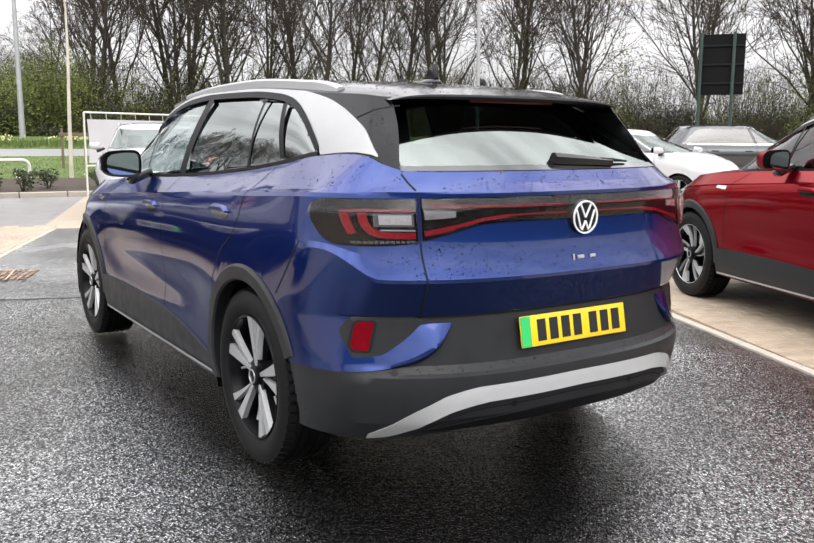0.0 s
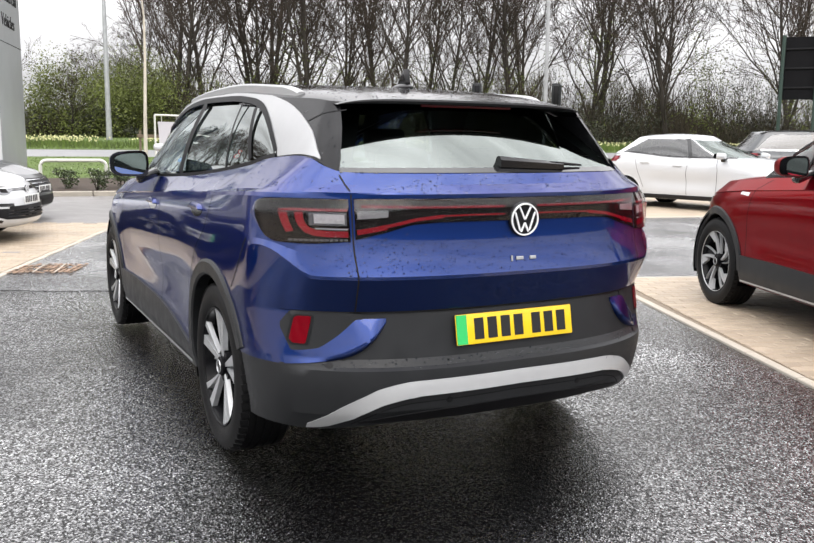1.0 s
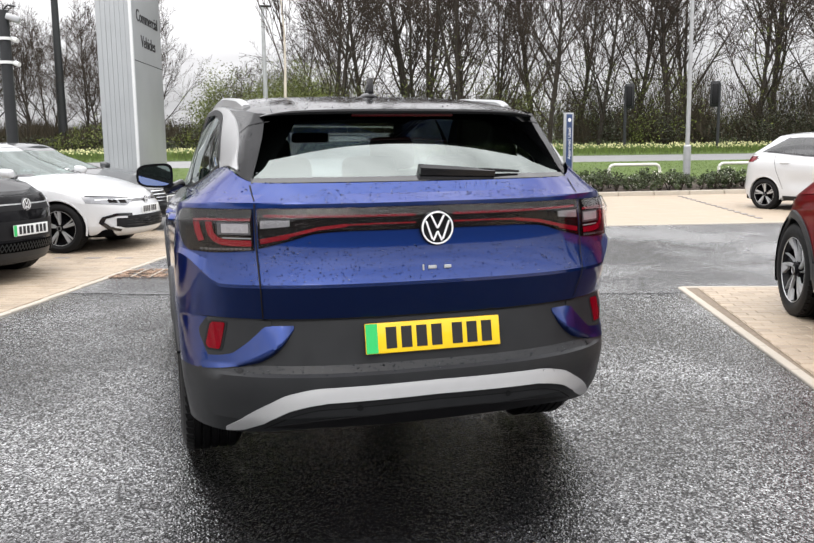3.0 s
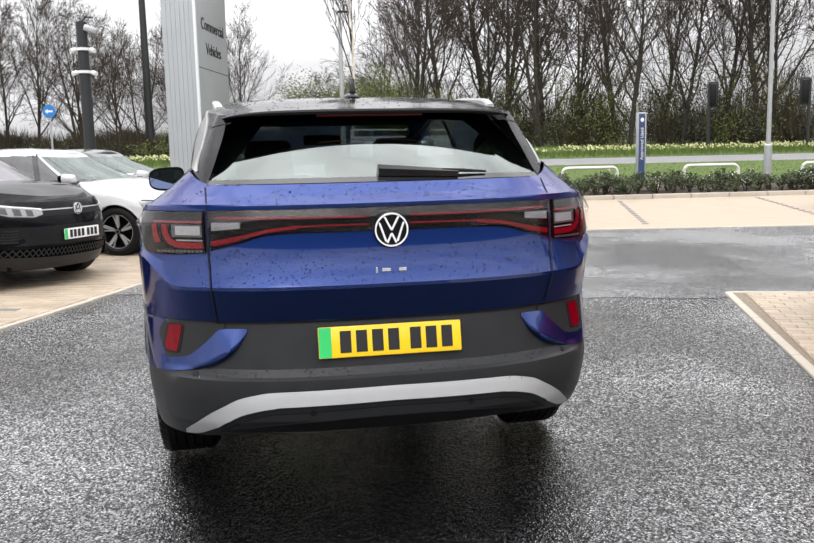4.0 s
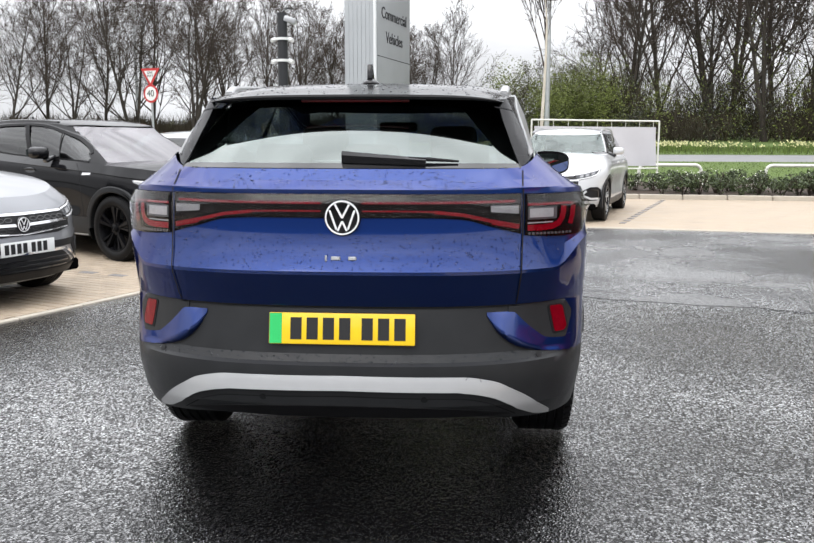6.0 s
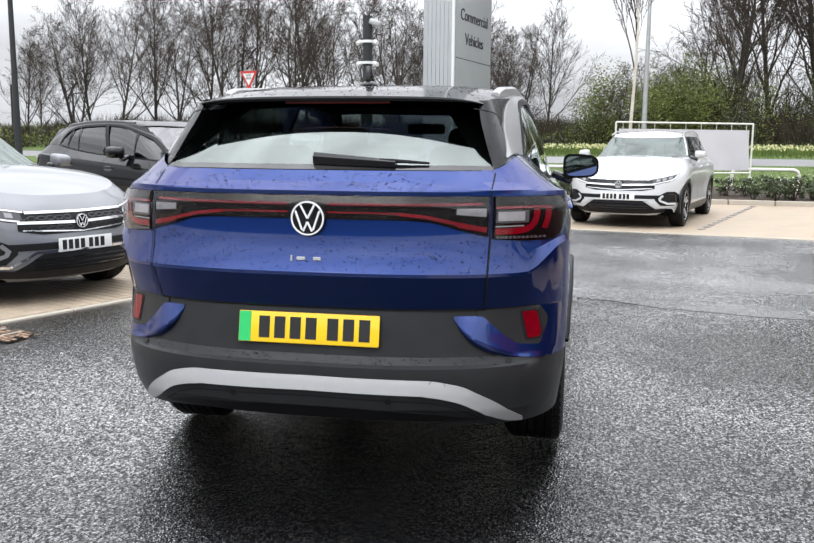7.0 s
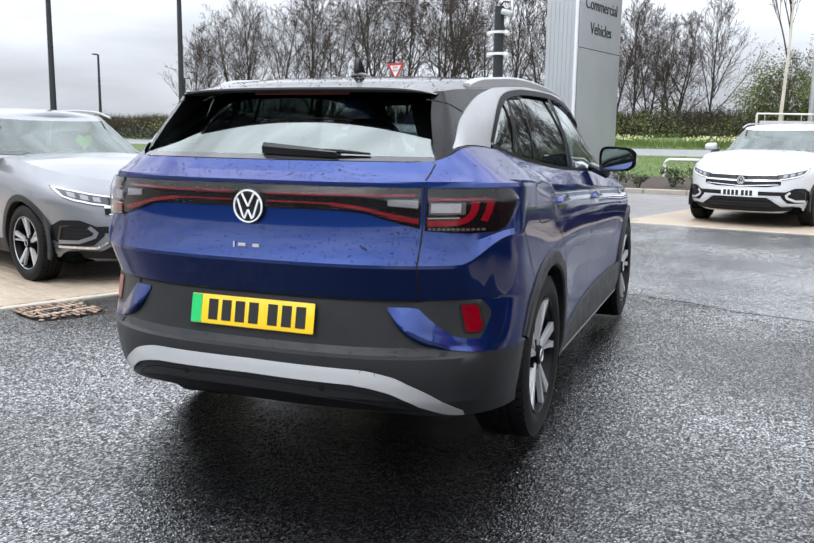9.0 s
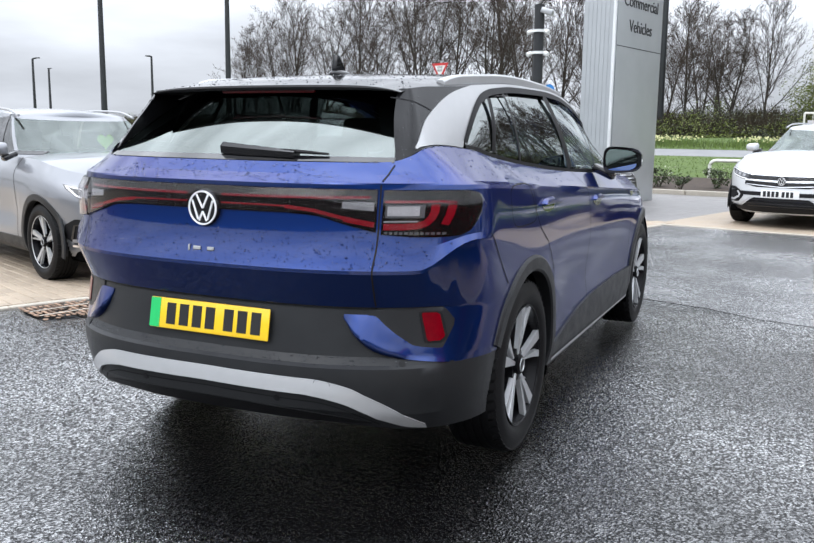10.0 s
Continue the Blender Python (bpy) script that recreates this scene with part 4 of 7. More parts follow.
def crossover(m, paint_mat, label, trim=None, wheel_face=ALLOY, wheel_style="twin", front=True, wet=False, roof_mat=None):
    """The electric crossover: shell, cabin, lamps, trim, wheels, cabin fittings."""
    car = thing("electric_crossover", m, label, "car", "parked cars")
    trim = trim or SILVER
    hv, hf, hm = loft(list(range(22)), lower_point)
    low = BVHTree.FromPolygons(hv, hf)

    def rule(c, n):
        j = n // hm
        for ay in AXLES:
            if (c.y - ay) ** 2 + (c.z - 0.362) ** 2 < 0.418 ** 2 and abs(c.x) > 0.5:
                return None
        i = n % hm
        if c.y < 0.6 and j <= 9 and abs(c.x) > 0.66 and c.z > LO2(abs(c.x)):
            return "body"
        if c.y < 1.0 and (j <= 5 or (min(i, hm - 1 - i) < 19 and j <= 9)):
            return "rear_bumper"
        if c.y < 0.3 and abs(c.x) < 0.625 and j >= 10:
            return "tailgate"
        if c.y > 3.9 and j <= 3:
            return "front_bumper"
        return "body"
    g = split_faces(hv, hf, rule, lambda c: abs(c.x) > 0.5 and any(0.34 < math.hypot(c.y - ay, c.z - 0.362) < 0.47 for ay in AXLES) or (c.y < 0.6 and abs(c.x) > 0.64 and abs(c.z - LO2(abs(c.x))) < 0.022))
    sub_mesh("body", hv, g["body"], paint_mat, car, ring=hm)
    bumper = sub_mesh("rear_bumper", hv, g["rear_bumper"], PLASTIC, car, "dark grey grained plastic bumper")
    gate = sub_mesh("tailgate", hv, g["tailgate"], paint_mat, car)
    fb = sub_mesh("front_bumper", hv, g["front_bumper"], PLASTIC, car)
    # bonnet and underside
    half = ring_params()
    rows = []
    for a in [v for v in half if v > 1.55]:
        p = lower_point(21, a, 1)
        if p.y < 2.95:
            continue
        cr = 0.055 * sstep(4.45, 3.9, p.y)
        rows.append([Vector((p.x * s, p.y, p.z + cr * (1 - abs(s) ** 2.4))) for s in span(-1, 1, 16)])
    grid_part("bonnet", rows, paint_mat, car)
    bm = bmesh.new()
    box(bm, (1.34, 3.30, 0.12), pose(0, 2.60, 0.27), 0.03, 1)
    box(bm, (0.90, 0.45, 0.05), pose(0, 0.50, 0.37), 0.02, 1)
    part("underbody", bm, VOID, car)
    # wheel wells, cladding, wheels
    for ay in AXLES:
        for q in (-1, 1):
            bm = bmesh.new()
            n = 28
            ra, rb = [], []
            for i in range(n + 1):
                t = math.radians(-20 + (220 if ay > 2 else 194) * i / n)
                y, z = ay + 0.425 * math.cos(t), 0.362 + 0.425 * math.sin(t)
                ra.append(bm.verts.new((q * 0.50, y, z)))
                rb.append(bm.verts.new((q * 0.885, y, z)))
            for i in range(n):
                bm.faces.new((ra[i], ra[i + 1], rb[i + 1], rb[i]))
            bm.faces.new(ra)
            part("wheel_arch_liner", bm, VOID, car)
            side = "left" if q < 0 else "right"
            rows = []
            n = 44
            for i in range(n + 1):
                t = math.radians((-24 if ay > 2 else -14) + (171 if ay < 2 else 206) * i / n)
                row = []
                for r, off in ((0.398, -0.05), (0.396, 0.004), (0.405, 0.012), (0.452, 0.013), (0.462, 0.006), (0.464, -0.008)):
                    y, z = ay + r * math.cos(t), 0.362 + r * math.sin(t)
                    z = max(z, 0.245)
                    p, nn = drop(low, side, y, z)
                    x = max(abs(p.x), 0.860) + off
                    row.append(Vector((q * x, y, z)))
                rows.append(row)
            grid_part("wheel_arch_trim", rows, PLASTIC, car, sharp=30)
            wheel(car, q, ay, style=wheel_style, face=wheel_face)

    # side: sill trim, seams, handles
    def side_parts(side, q):
        us = span(1.36, 3.30, 50)
        patch("sill_trim", low, side, us, lambda y: 0.262, curve([(1.36, 0.345), (1.6, 0.40), (2.0, 0.455), (2.3, 0.47), (2.8, 0.475), (3.3, 0.47)]), PLASTIC, car, 0.012, 8)
        ribbon("sill_strip", low, side, [(1.4, 0.285), (3.28, 0.275)], 0.014, SILVER, car, 0.016)
        for pts in ([(2.095, 0.44), (2.06, 0.7), (2.045, 0.98), (2.07, 1.12)], [(1.395, 0.45), (1.32, 0.72), (1.2, 0.86), (1.09, 0.93), (1.03, 1.02), (0.995, 1.15), (0.98, 1.21)],
                    [(3.22, 0.45), (3.20, 0.80), (3.16, 0.98), (3.02, 1.07)], [(0.47, 0.965), (0.56, 0.86), (0.655, 0.755)]):
            ribbon("panel_gap", low, side, pts, 0.005, SEAM, car)
        for hy, hz in ((1.245, 1.012), (2.235, 0.972)):
            rec = patch("handle_recess", low, side, span(hy - 0.10, hy + 0.10, 12), lambda u: hz - 0.030 * math.sqrt(max(0, 1 - ((u - hy) / 0.102) ** 2)),
                        lambda u: hz + 0.030 * math.sqrt(max(0, 1 - ((u - hy) / 0.102) ** 2)), GLOSS, car, 0.0015, 5, wall=0.004)
            patch("door_handle", low, side, span(hy - 0.098, hy + 0.098, 12), lambda u: hz + 0.001, lambda u: hz + 0.030 * max(0.25, 1 - abs((u - hy) / 0.105) ** 4), paint_mat, rec, lambda u, s: 0.012 + 0.010 * math.sin(math.pi * min(1, s * 0.9 + 0.1)), 4, wall=0.012)
        if q > 0:
            ribbon("fuel_flap_gap", low, side, [(0.885 + 0.165 * math.copysign(abs(math.cos(t)) ** 0.45, math.cos(t)), 1.035 + 0.080 * math.copysign(abs(math.sin(t)) ** 0.45, math.sin(t))) for t in span(0, math.tau, 48)], 0.004, SEAM, car)
        patch("wing_badge", low, side, span(3.22, 3.36, 8), lambda u: 0.935 + (u - 3.22) * 0.05, lambda u: 0.962 + (u - 3.22) * 0.0, CHROME, car, 0.004, 3)
        door_mirror(car, q, 0.965, 2.50, 1.180, ROOFBLACK if paint_mat is not RED else RED, (0.215, 0.13, 0.145))
    both(side_parts)

    # cabin
    cv, cf, cm = loft(span(0, 1, 14), cabin_point)
    cab = BVHTree.FromPolygons(cv, cf)

    def cab_rule(c, n):
        i = n % cm
        if min(i, cm - 1 - i) < 20:
            return None
        if c.y > 2.65 and abs(c.x) < 0.60 - (c.y - 2.8) * -0.14 and abs(cv[cf[n][0]].x) < 0.70:
            return "windscreen"
        if 0.74 < c.y < 3.12 and BELT(c.y) + 0.015 < c.z < WINTOP(c.y) - 0.012 and abs(c.x) > 0.5:
            return None
        return "cabin_shell"
    g = split_faces(cv, cf, cab_rule)
    sub_mesh("cabin_shell", cv, g["cabin_shell"], BLADEBLACK, car, "gloss black pillars", 25)
    if "windscreen" in g:
        sub_mesh("windscreen", cv, g["windscreen"], DAMPSCREEN, car)
    roof_rows = []
    for y in span(0.36, 2.85, 64):
        row = []
        for s in [math.copysign(1 - (1 - abs(v)) ** 1.6, v) for v in span(-1, 1, 36)]:
            yy = y - 0.28 * sstep(2.2, 2.85, y) * (1 - math.sqrt(max(0, 1 - abs(s) ** 2.4)))
            row.append(Vector((ROOFW(yy) * s, yy + 0.05 * sstep(0.9, 0.36, y), ROOFC(yy) - (ROOFC(yy) - roof_edge(yy)) * (0.25 * s * s + 0.75 * abs(s) ** 7))))
        roof_rows.append(row)
    roof = grid_part("roof", roof_rows, roof_mat or ROOFBLACK, car, "black roof beaded with rain" if wet else "")
    rv = [p for r in roof_rows for p in r]
    rtree = BVHTree.FromPolygons(rv, [tuple(f.vertices) for f in roof.data.polygons])
    # spoiler edge and underside
    edge = roof_rows[0]
    rows = [[p for p in edge], [p + Vector((0, -0.006, -0.008)) * (1 - min(1, abs(p.x) / 0.566) ** 6) for p in edge], [p + Vector((0, 0.002, -0.018)) * (1 - min(1, abs(p.x) / 0.566) ** 6) for p in edge],
            [Vector((p.x * 0.985, 0.60 + 0.05 * (p.x / 0.56) ** 2, 1.490 - 0.03 * abs(p.x / 0.56) ** 3)) for p in edge]]
    sp = grid_part("spoiler_lip", rows, DARKPLASTIC, car, sharp=25)
    bm = bmesh.new()
    box(bm, (0.42, 0.012, 0.012), pose(0.0, 0.424, 1.4585), 0.004, 2)
    part("brake_light", bm, BRAKERED, sp)

    # rear screen between the blades
    def glass_pt(s, t):
        x = (0.628 - 0.085 * t) * s
        yb, yt = 0.124 + 0.118 * s * s, 0.60 + 0.05 * s * s
        zb, zt = 1.206, 1.490 - 0.03 * abs(s) ** 3
        return Vector((x, yb + (yt - yb) * t, zb + (zt - zb) * t + 0.012 * math.sin(math.pi * t)))
    grid_part("rear_screen", [[glass_pt(s, t) for s in span(-1, 1, 24)] for t in span(0, 1, 14)], REARGLASS, car, "rear screen with wiper")
    for q in (-1, 1):
        rows = []
        for t in span(0, 1, 10):
            z = glass_pt(q, t).z
            gg = max(0, min(1, (z - 1.21) / (1.452 - 1.21)))
            lp = cabin_point(gg, 20 / 26, q)
            rows.append([glass_pt(q, t), Vector((lp.x, min(lp.y, glass_pt(q, t).y), lp.z)) if t < 0.9 else glass_pt(q, t)])
        grid_part("blade_side", rows, BLADEBLACK, car)
    # printed black edge behind the glass
    for q in (-1, 1):
        grid_part("screen_edge", [[glass_pt(q * (0.95 - 0.26 * t + (0.05 + 0.26 * t) * s), t) + Vector((0, 0.004, -0.004)) for s in span(0, 1, 6)] for t in span(0, 1, 12)], DARKPLASTIC, car)
    grid_part("screen_edge", [[glass_pt(s, t) + Vector((0, 0.005, -0.005)) for s in span(-0.72, 0.72, 16)] for t in span(0.84, 1, 3)], DARKPLASTIC, car)
    # black border of the screen along its foot
    grid_part("screen_border", [[glass_pt(s, t) + Vector((0, -0.002, 0.003)) for s in span(-1, 1, 24)] for t in (0.0, 0.03, 0.055)], GLOSS, car)

    def cabin_sides(side, q):
        for y0, y1, glass in ((0.715, 1.99, DARKGLASS if front else SIDEPRIVACY), (1.995, 3.18, DARKGLASS if front else GLASS)):
            patch("side_window", cab, side, span(y0, y1, 34), lambda y: BELT(y) + 0.006, lambda y: max(BELT(y) + 0.008, WINTOP(y)), glass, car, lambda y, h: 0.005 - 0.014 * h * h, 12, wall=0.012)
        for pts, w in (([(2.085, 1.13), (1.885, 1.505)], 0.075), ([(1.275, 1.19), (1.235, 1.482)], 0.022), ([(0.965, 1.24), (1.045, 1.458)], 0.035), ([(2.66, 1.10), (2.60, 1.41)], 0.02)):
            ribbon("window_divider", cab, side, pts, w, DARKPLASTIC, car, 0.0075)
        top = [(y, WINTOP(y)) for y in span(0.705, 3.16, 64)]
        ribbon("window_frame", cab, side, top, 0.026, DARKPLASTIC, car, 0.0085)
        ribbon("window_frame", cab, side, [(y, BELT(y) + 0.008) for y in span(0.70, 3.18, 48)], 0.016, DARKPLASTIC, car, 0.0085)
        lo = lambda y: BELT(y) + 0.003 if y < 0.70 else WINTOP(y) + 0.012
        hi = curve([(0.335, 1.258), (0.44, 1.344), (0.53, 1.388), (0.65, 1.437), (0.77, 1.473), (1.0, 1.510), (1.4, 1.533), (1.9, 1.540), (2.2, 1.526), (2.5, 1.474), (2.8, 1.392), (2.95, 1.333), (3.1, 1.25)])
        patch("pillar_trim", cab, side, span(0.335, 0.70, 20) + span(0.705, 3.08, 64), lo, lambda y: max(hi(y), lo(y) + 0.004), trim, car, 0.006, 8, "satin silver roof arch" if trim is SILVER else "", wall=0.006)
        bm = bmesh.new()
        rows = []
        for s in span(0, 1, 40):
            y = 0.74 + (2.42 - 0.74) * s
            lift = 0.000 + 0.016 * min(1, s / 0.07) ** 0.6 * (1 - sstep(0.45, 1.0, s) ** 1.3)
            x0, z0 = ROOFW(y) - 0.040, ROOFC(y) - 0.045
            rows.append([bm.verts.new((q * (x0 + dx), y, z0 + dz)) for dx, dz in ((0.022, -0.02), (0.020, 0.012 + lift), (0.012, 0.020 + lift), (-0.008, 0.020 + lift), (-0.016, 0.012 + lift), (-0.018, -0.01))])
        for r0, r1 in zip(rows, rows[1:]):
            for k in range(5):
                bm.faces.new((r0[k], r0[k + 1], r1[k + 1], r1[k]))
        bm.faces.new(rows[0])
        bm.faces.new(rows[-1])
        part("roof_rail", bm, trim, car)
        ribbon("panel_gap", cab, side, [(0.53, 1.392), (0.46, 1.415), (0.40, 1.432)], 0.004, SEAM, car, 0.002)
    both(cabin_sides)

    # shark fin aerial
    bm = bmesh.new()
    rows = []
    for i in range(7):
        s = i / 6
        z0 = ROOFC(0.97) - 0.004 + 0.024 * s
        ln, wd = 0.18 * (1 - 0.55 * s ** 2), 0.042 * (1 - 0.6 * s ** 2)
        yc = 1.0 - 0.02 * s
        rows.append([bm.verts.new((wd * math.cos(k * math.tau / 14), yc + ln / 2 * math.sin(k * math.tau / 14), z0)) for k in range(14)])
    for r, s in zip(rows, rows[1:]):
        for k in range(14):
            bm.faces.new((r[k], r[(k + 1) % 14], s[(k + 1) % 14], s[k]))
    bm.faces.new(rows[-1])
    foot = part("aerial_base", bm, ROOFBLACK, car)
    bm = bmesh.new()
    prism(bm, [(-0.050, 0.0), (0.045, 0.0), (0.016, 0.028), (-0.018, 0.066), (-0.036, 0.070)], 0.024, Matrix.Translation((0.012, 0.98, ROOFC(0.97) + 0.014)) @ pose(0, 0, 0, 0, 0, 90))
    bmesh.ops.bevel(bm, geom=list(bm.edges), offset=0.003, segments=2, profile=0.5, affect="EDGES")
    part("aerial_fin", bm, ROOFBLACK, foot)

    # rear lamps
    bar = patch("light_bar", low, "rear", span(-0.622, 0.622, 60), curve([(-0.622, 0.982), (-0.52, 1.008), (-0.42, 1.034), (-0.3, 1.040), (0, 1.040), (0.3, 1.040), (0.42, 1.034), (0.52, 1.008), (0.622, 0.982)]), lambda x: 1.124, LAMPDARK, car, 0.004, 8, "gloss black light bar with red line")
    patch("bar_cover", low, "rear", span(-0.62, 0.62, 50), lambda x: 1.042 - 0.056 * sstep(0.40, 0.62, abs(x)), lambda x: 1.122, LENSCOVER, bar, lambda x, s: 0.013 + 0.010 * min(1, s / 0.6) - 0.014 * max(0, s - 0.62) / 0.38, 10, "clear glossy cover", wall=0.0)
    for q in (-1, 1):
        def rib(name, pts, w, mat_, par, pr=0.0055):
            ribbon(name, low, "rear", [(q * x, z) for x, z in pts], w, mat_, par, pr, 0.012)
        rib("red_line", [(0.072, 1.092), (0.30, 1.093), (0.44, 1.094), (0.60, 1.097)], 0.008, REDLINE, bar)
        rib("red_line", [(0.072, 1.064), (0.22, 1.064), (0.32, 1.062)], 0.005, REDLINE, bar)
        rib("red_line", [(0.32, 1.061), (0.42, 1.051), (0.52, 1.028), (0.615, 1.010)], 0.011, REDLINE, bar)
        rib("red_line", [(0.52, 1.026), (0.615, 1.007)], 0.017, LAMPRED, bar, 0.0045)
        patch("clear_lens", low, "rear", [q * x for x in span(0.515, 0.612, 8)], lambda x: 1.060 - (abs(x) - 0.515) * 0.08, lambda x: 1.081, LENSGREY, bar, 0.0062, 4, wall=0.003)
        us = [q * x for x in span(0.636, 0.80, 10) + span(0.81, 0.878, 16)]
        lo = curve([(0.636, 0.976), (0.78, 0.966), (0.84, 0.968), (0.860, 0.980), (0.872, 1.005), (0.878, 1.045)])
        hi = curve([(0.636, 1.122), (0.80, 1.121), (0.850, 1.119), (0.865, 1.112), (0.874, 1.098), (0.878, 1.070)])
        lamp = patch("tail_lamp", low, "rear", us, lambda x: lo(abs(x)), lambda x: hi(abs(x)), LAMPDARK, car, 0.007, 10, "smoked tail lamp with red and clear lenses")

        def lens(name, a, b, l0, h0, mat_, pr=0.0095, n=8, l1=None, h1=None):
            l1, h1 = l0 if l1 is None else l1, h0 if h1 is None else h1
            patch(name, low, "rear", [q * x for x in span(a, b, n)], lambda x: l0 + (l1 - l0) * (abs(x) - a) / (b - a), lambda x: h0 + (h1 - h0) * (abs(x) - a) / (b - a), mat_, lamp, pr, 4, wall=0.003)
        lens("clear_lens", 0.651, 0.738, 1.037, 1.068, LAMPCLEAR)
        lens("lens_frame", 0.645, 0.752, 1.030, 1.073, HEADLAMP, 0.0085)

        def bow(name, pts, w, mat_, pr=0.0105):
            ribbon(name, low, "rear", [(q * x, z) for x, z in pts], w, mat_, lamp, pr, 0.006)
        bow("red_bow", [(0.642, 1.001), (0.700, 1.001), (0.735, 1.004), (0.757, 1.013), (0.770, 1.030), (0.776, 1.050), (0.777, 1.074)], 0.021, LAMPRED)
        bow("red_bow", [(0.803, 1.006), (0.812, 1.035), (0.817, 1.072)], 0.020, LAMPRED)
        bow("red_line", [(0.642, 1.083), (0.79, 1.083), (0.826, 1.079)], 0.008, REDLINE)
        bow("silver_line", [(0.642, 1.018), (0.735, 1.019)], 0.004, LAMPCLEAR)
        for k in range(12):
            bow("lamp_foot", [(0.645 + k * 0.014, 0.981 - k * 0.0003), (0.655 + k * 0.014, 0.981 - k * 0.0003)], 0.008, HEADLAMP, 0.0095)
        patch("lamp_cover", low, "rear", us, lambda x: lo(abs(x)) + 0.002, lambda x: hi(abs(x)) - 0.002, LENSCOVER, lamp, lambda x, s: 0.013 + 0.014 * min(1, s / 0.66) - 0.016 * max(0, s - 0.70) / 0.30, 12, "clear glossy lamp cover", wall=0.0)
        # bumper corner: blue panel, grey pocket, blade that catches the sky, reflector
        lo2 = LO2
        hi2 = curve([(0.508, 0.699), (0.600, 0.698), (0.64, 0.664), (0.68, 0.628), (0.73, 0.597), (0.80, 0.588), (0.826, 0.590), (0.90, 0.600)])
        rim_lo = lambda x: hi2(x) - 0.006 + max(0, x - 0.806) * 3.2
        rim_hi = lambda x: 0.7225 - 2.2 * max(0, x - 0.800) ** 1.1
        sh = patch("reflector_pocket", low, "rear", [q * x for x in span(0.585, 0.829, 30)], lambda x: rim_lo(abs(x)), lambda x: max(rim_lo(abs(x)) + 0.002, rim_hi(abs(x))), PLASTIC, bumper, 0.004, 6, wall=0.004)
        ref = patch("reflector", low, "rear", [q * x for x in span(0.740, 0.806, 20)], lambda x: line([(0.740, 0.697), (0.759, 0.612), (0.764, 0.606), (0.797, 0.608), (0.806, 0.620)])(abs(x)), lambda x: line([(0.740, 0.701), (0.744, 0.704), (0.780, 0.704), (0.790, 0.696), (0.806, 0.626)])(abs(x)), LAMPRED, sh, 0.0075, 8, wall=0.004)
        patch("reflector_frame", low, "rear", [q * x for x in span(0.732, 0.814, 20)], lambda x: line([(0.732, 0.697), (0.752, 0.606), (0.758, 0.599), (0.802, 0.601), (0.814, 0.616)])(abs(x)), lambda x: line([(0.732, 0.703), (0.738, 0.709), (0.784, 0.709), (0.796, 0.700), (0.814, 0.626)])(abs(x)), DARKPLASTIC, sh, 0.0058, 6, wall=0.004)
        fall = lambda x: 1 - sstep(0.60, 0.76, x)
        patch("bumper_accent", low, "rear", [q * x for x in span(0.508, 0.826, 32)], lambda x: lo2(abs(x)) - 0.006, lambda x: hi2(abs(x)), paint_mat, bumper,
              lambda x, s: 0.0035 + 0.024 * (1 - s) ** 0.9 * fall(x) * sstep(0.505, 0.57, x) * min(1, s * 8 + 0.45), 8, wall=0.006, sharp=60)
        for sx, sz in ((0.29, 0.398), (0.70, 0.535)):
            p, nn = drop(low, "rear", q * sx, sz)
            bm = bmesh.new()
            lathe(bm, [(0.001, 0.0125), (0.0025, 0.0125), (0.003, 0.0)], Matrix.Translation(p) @ nn.to_track_quat("X", "Z").to_matrix().to_4x4(), 16)
            part("parking_sensor", bm, DARKPLASTIC, bumper)
    lo3 = curve([(0, 0.438), (0.42, 0.430), (0.52, 0.408), (0.58, 0.374), (0.64, 0.334), (0.70, 0.298), (0.75, 0.288)])
    hi3 = curve([(0, 0.486), (0.42, 0.480), (0.54, 0.457), (0.60, 0.425), (0.66, 0.386), (0.71, 0.343), (0.75, 0.305)])
    patch("bumper_strip", low, "rear", span(-0.75, 0.75, 70), lambda x: lo3(abs(x)), lambda x: hi3(abs(x)), SILVER, bumper, lambda x, s: 0.004 + 0.017 * (1 - s) ** 0.9 * (1 - sstep(0.5, 0.72, x)), 5, "satin silver bumper strip", wall=0.012)
    ribbon("valance_line", low, "rear", [(x, lo3(abs(x)) - 0.030 - 0.01 * abs(x)) for x in span(-0.62, 0.62, 40)], 0.004, SEAM, bumper)
    patch("lower_valance", low, "rear", span(-0.60, 0.60, 40), lambda x: 0.316, lambda x: 0.318 + 0.050 * (1 - abs(x / 0.6) ** 3), DARKPLASTIC, bumper, 0.003, 4)
    p0 = [(0.46 + 0.028 * math.cos(t), 0.462 + 0.026 * math.sin(t)) for t in span(0, math.tau, 24)]
    ribbon("tow_cover_line", low, "rear", p0, 0.0016, SEAM, bumper, 0.0075, 0.004)
    for pts in ([(0.629, 1.138), (0.629, 0.98), (0.625, 0.86), (0.618, 0.78), (0.612, 0.724)], [(-0.629, 1.138), (-0.629, 0.98), (-0.625, 0.86), (-0.618, 0.78), (-0.612, 0.724)],
                [(-0.632, 0.722), (0, 0.7225), (0.632, 0.722)]):
        ribbon("panel_gap", low, "rear", pts, 0.005, SEAM, car, 0.0045)
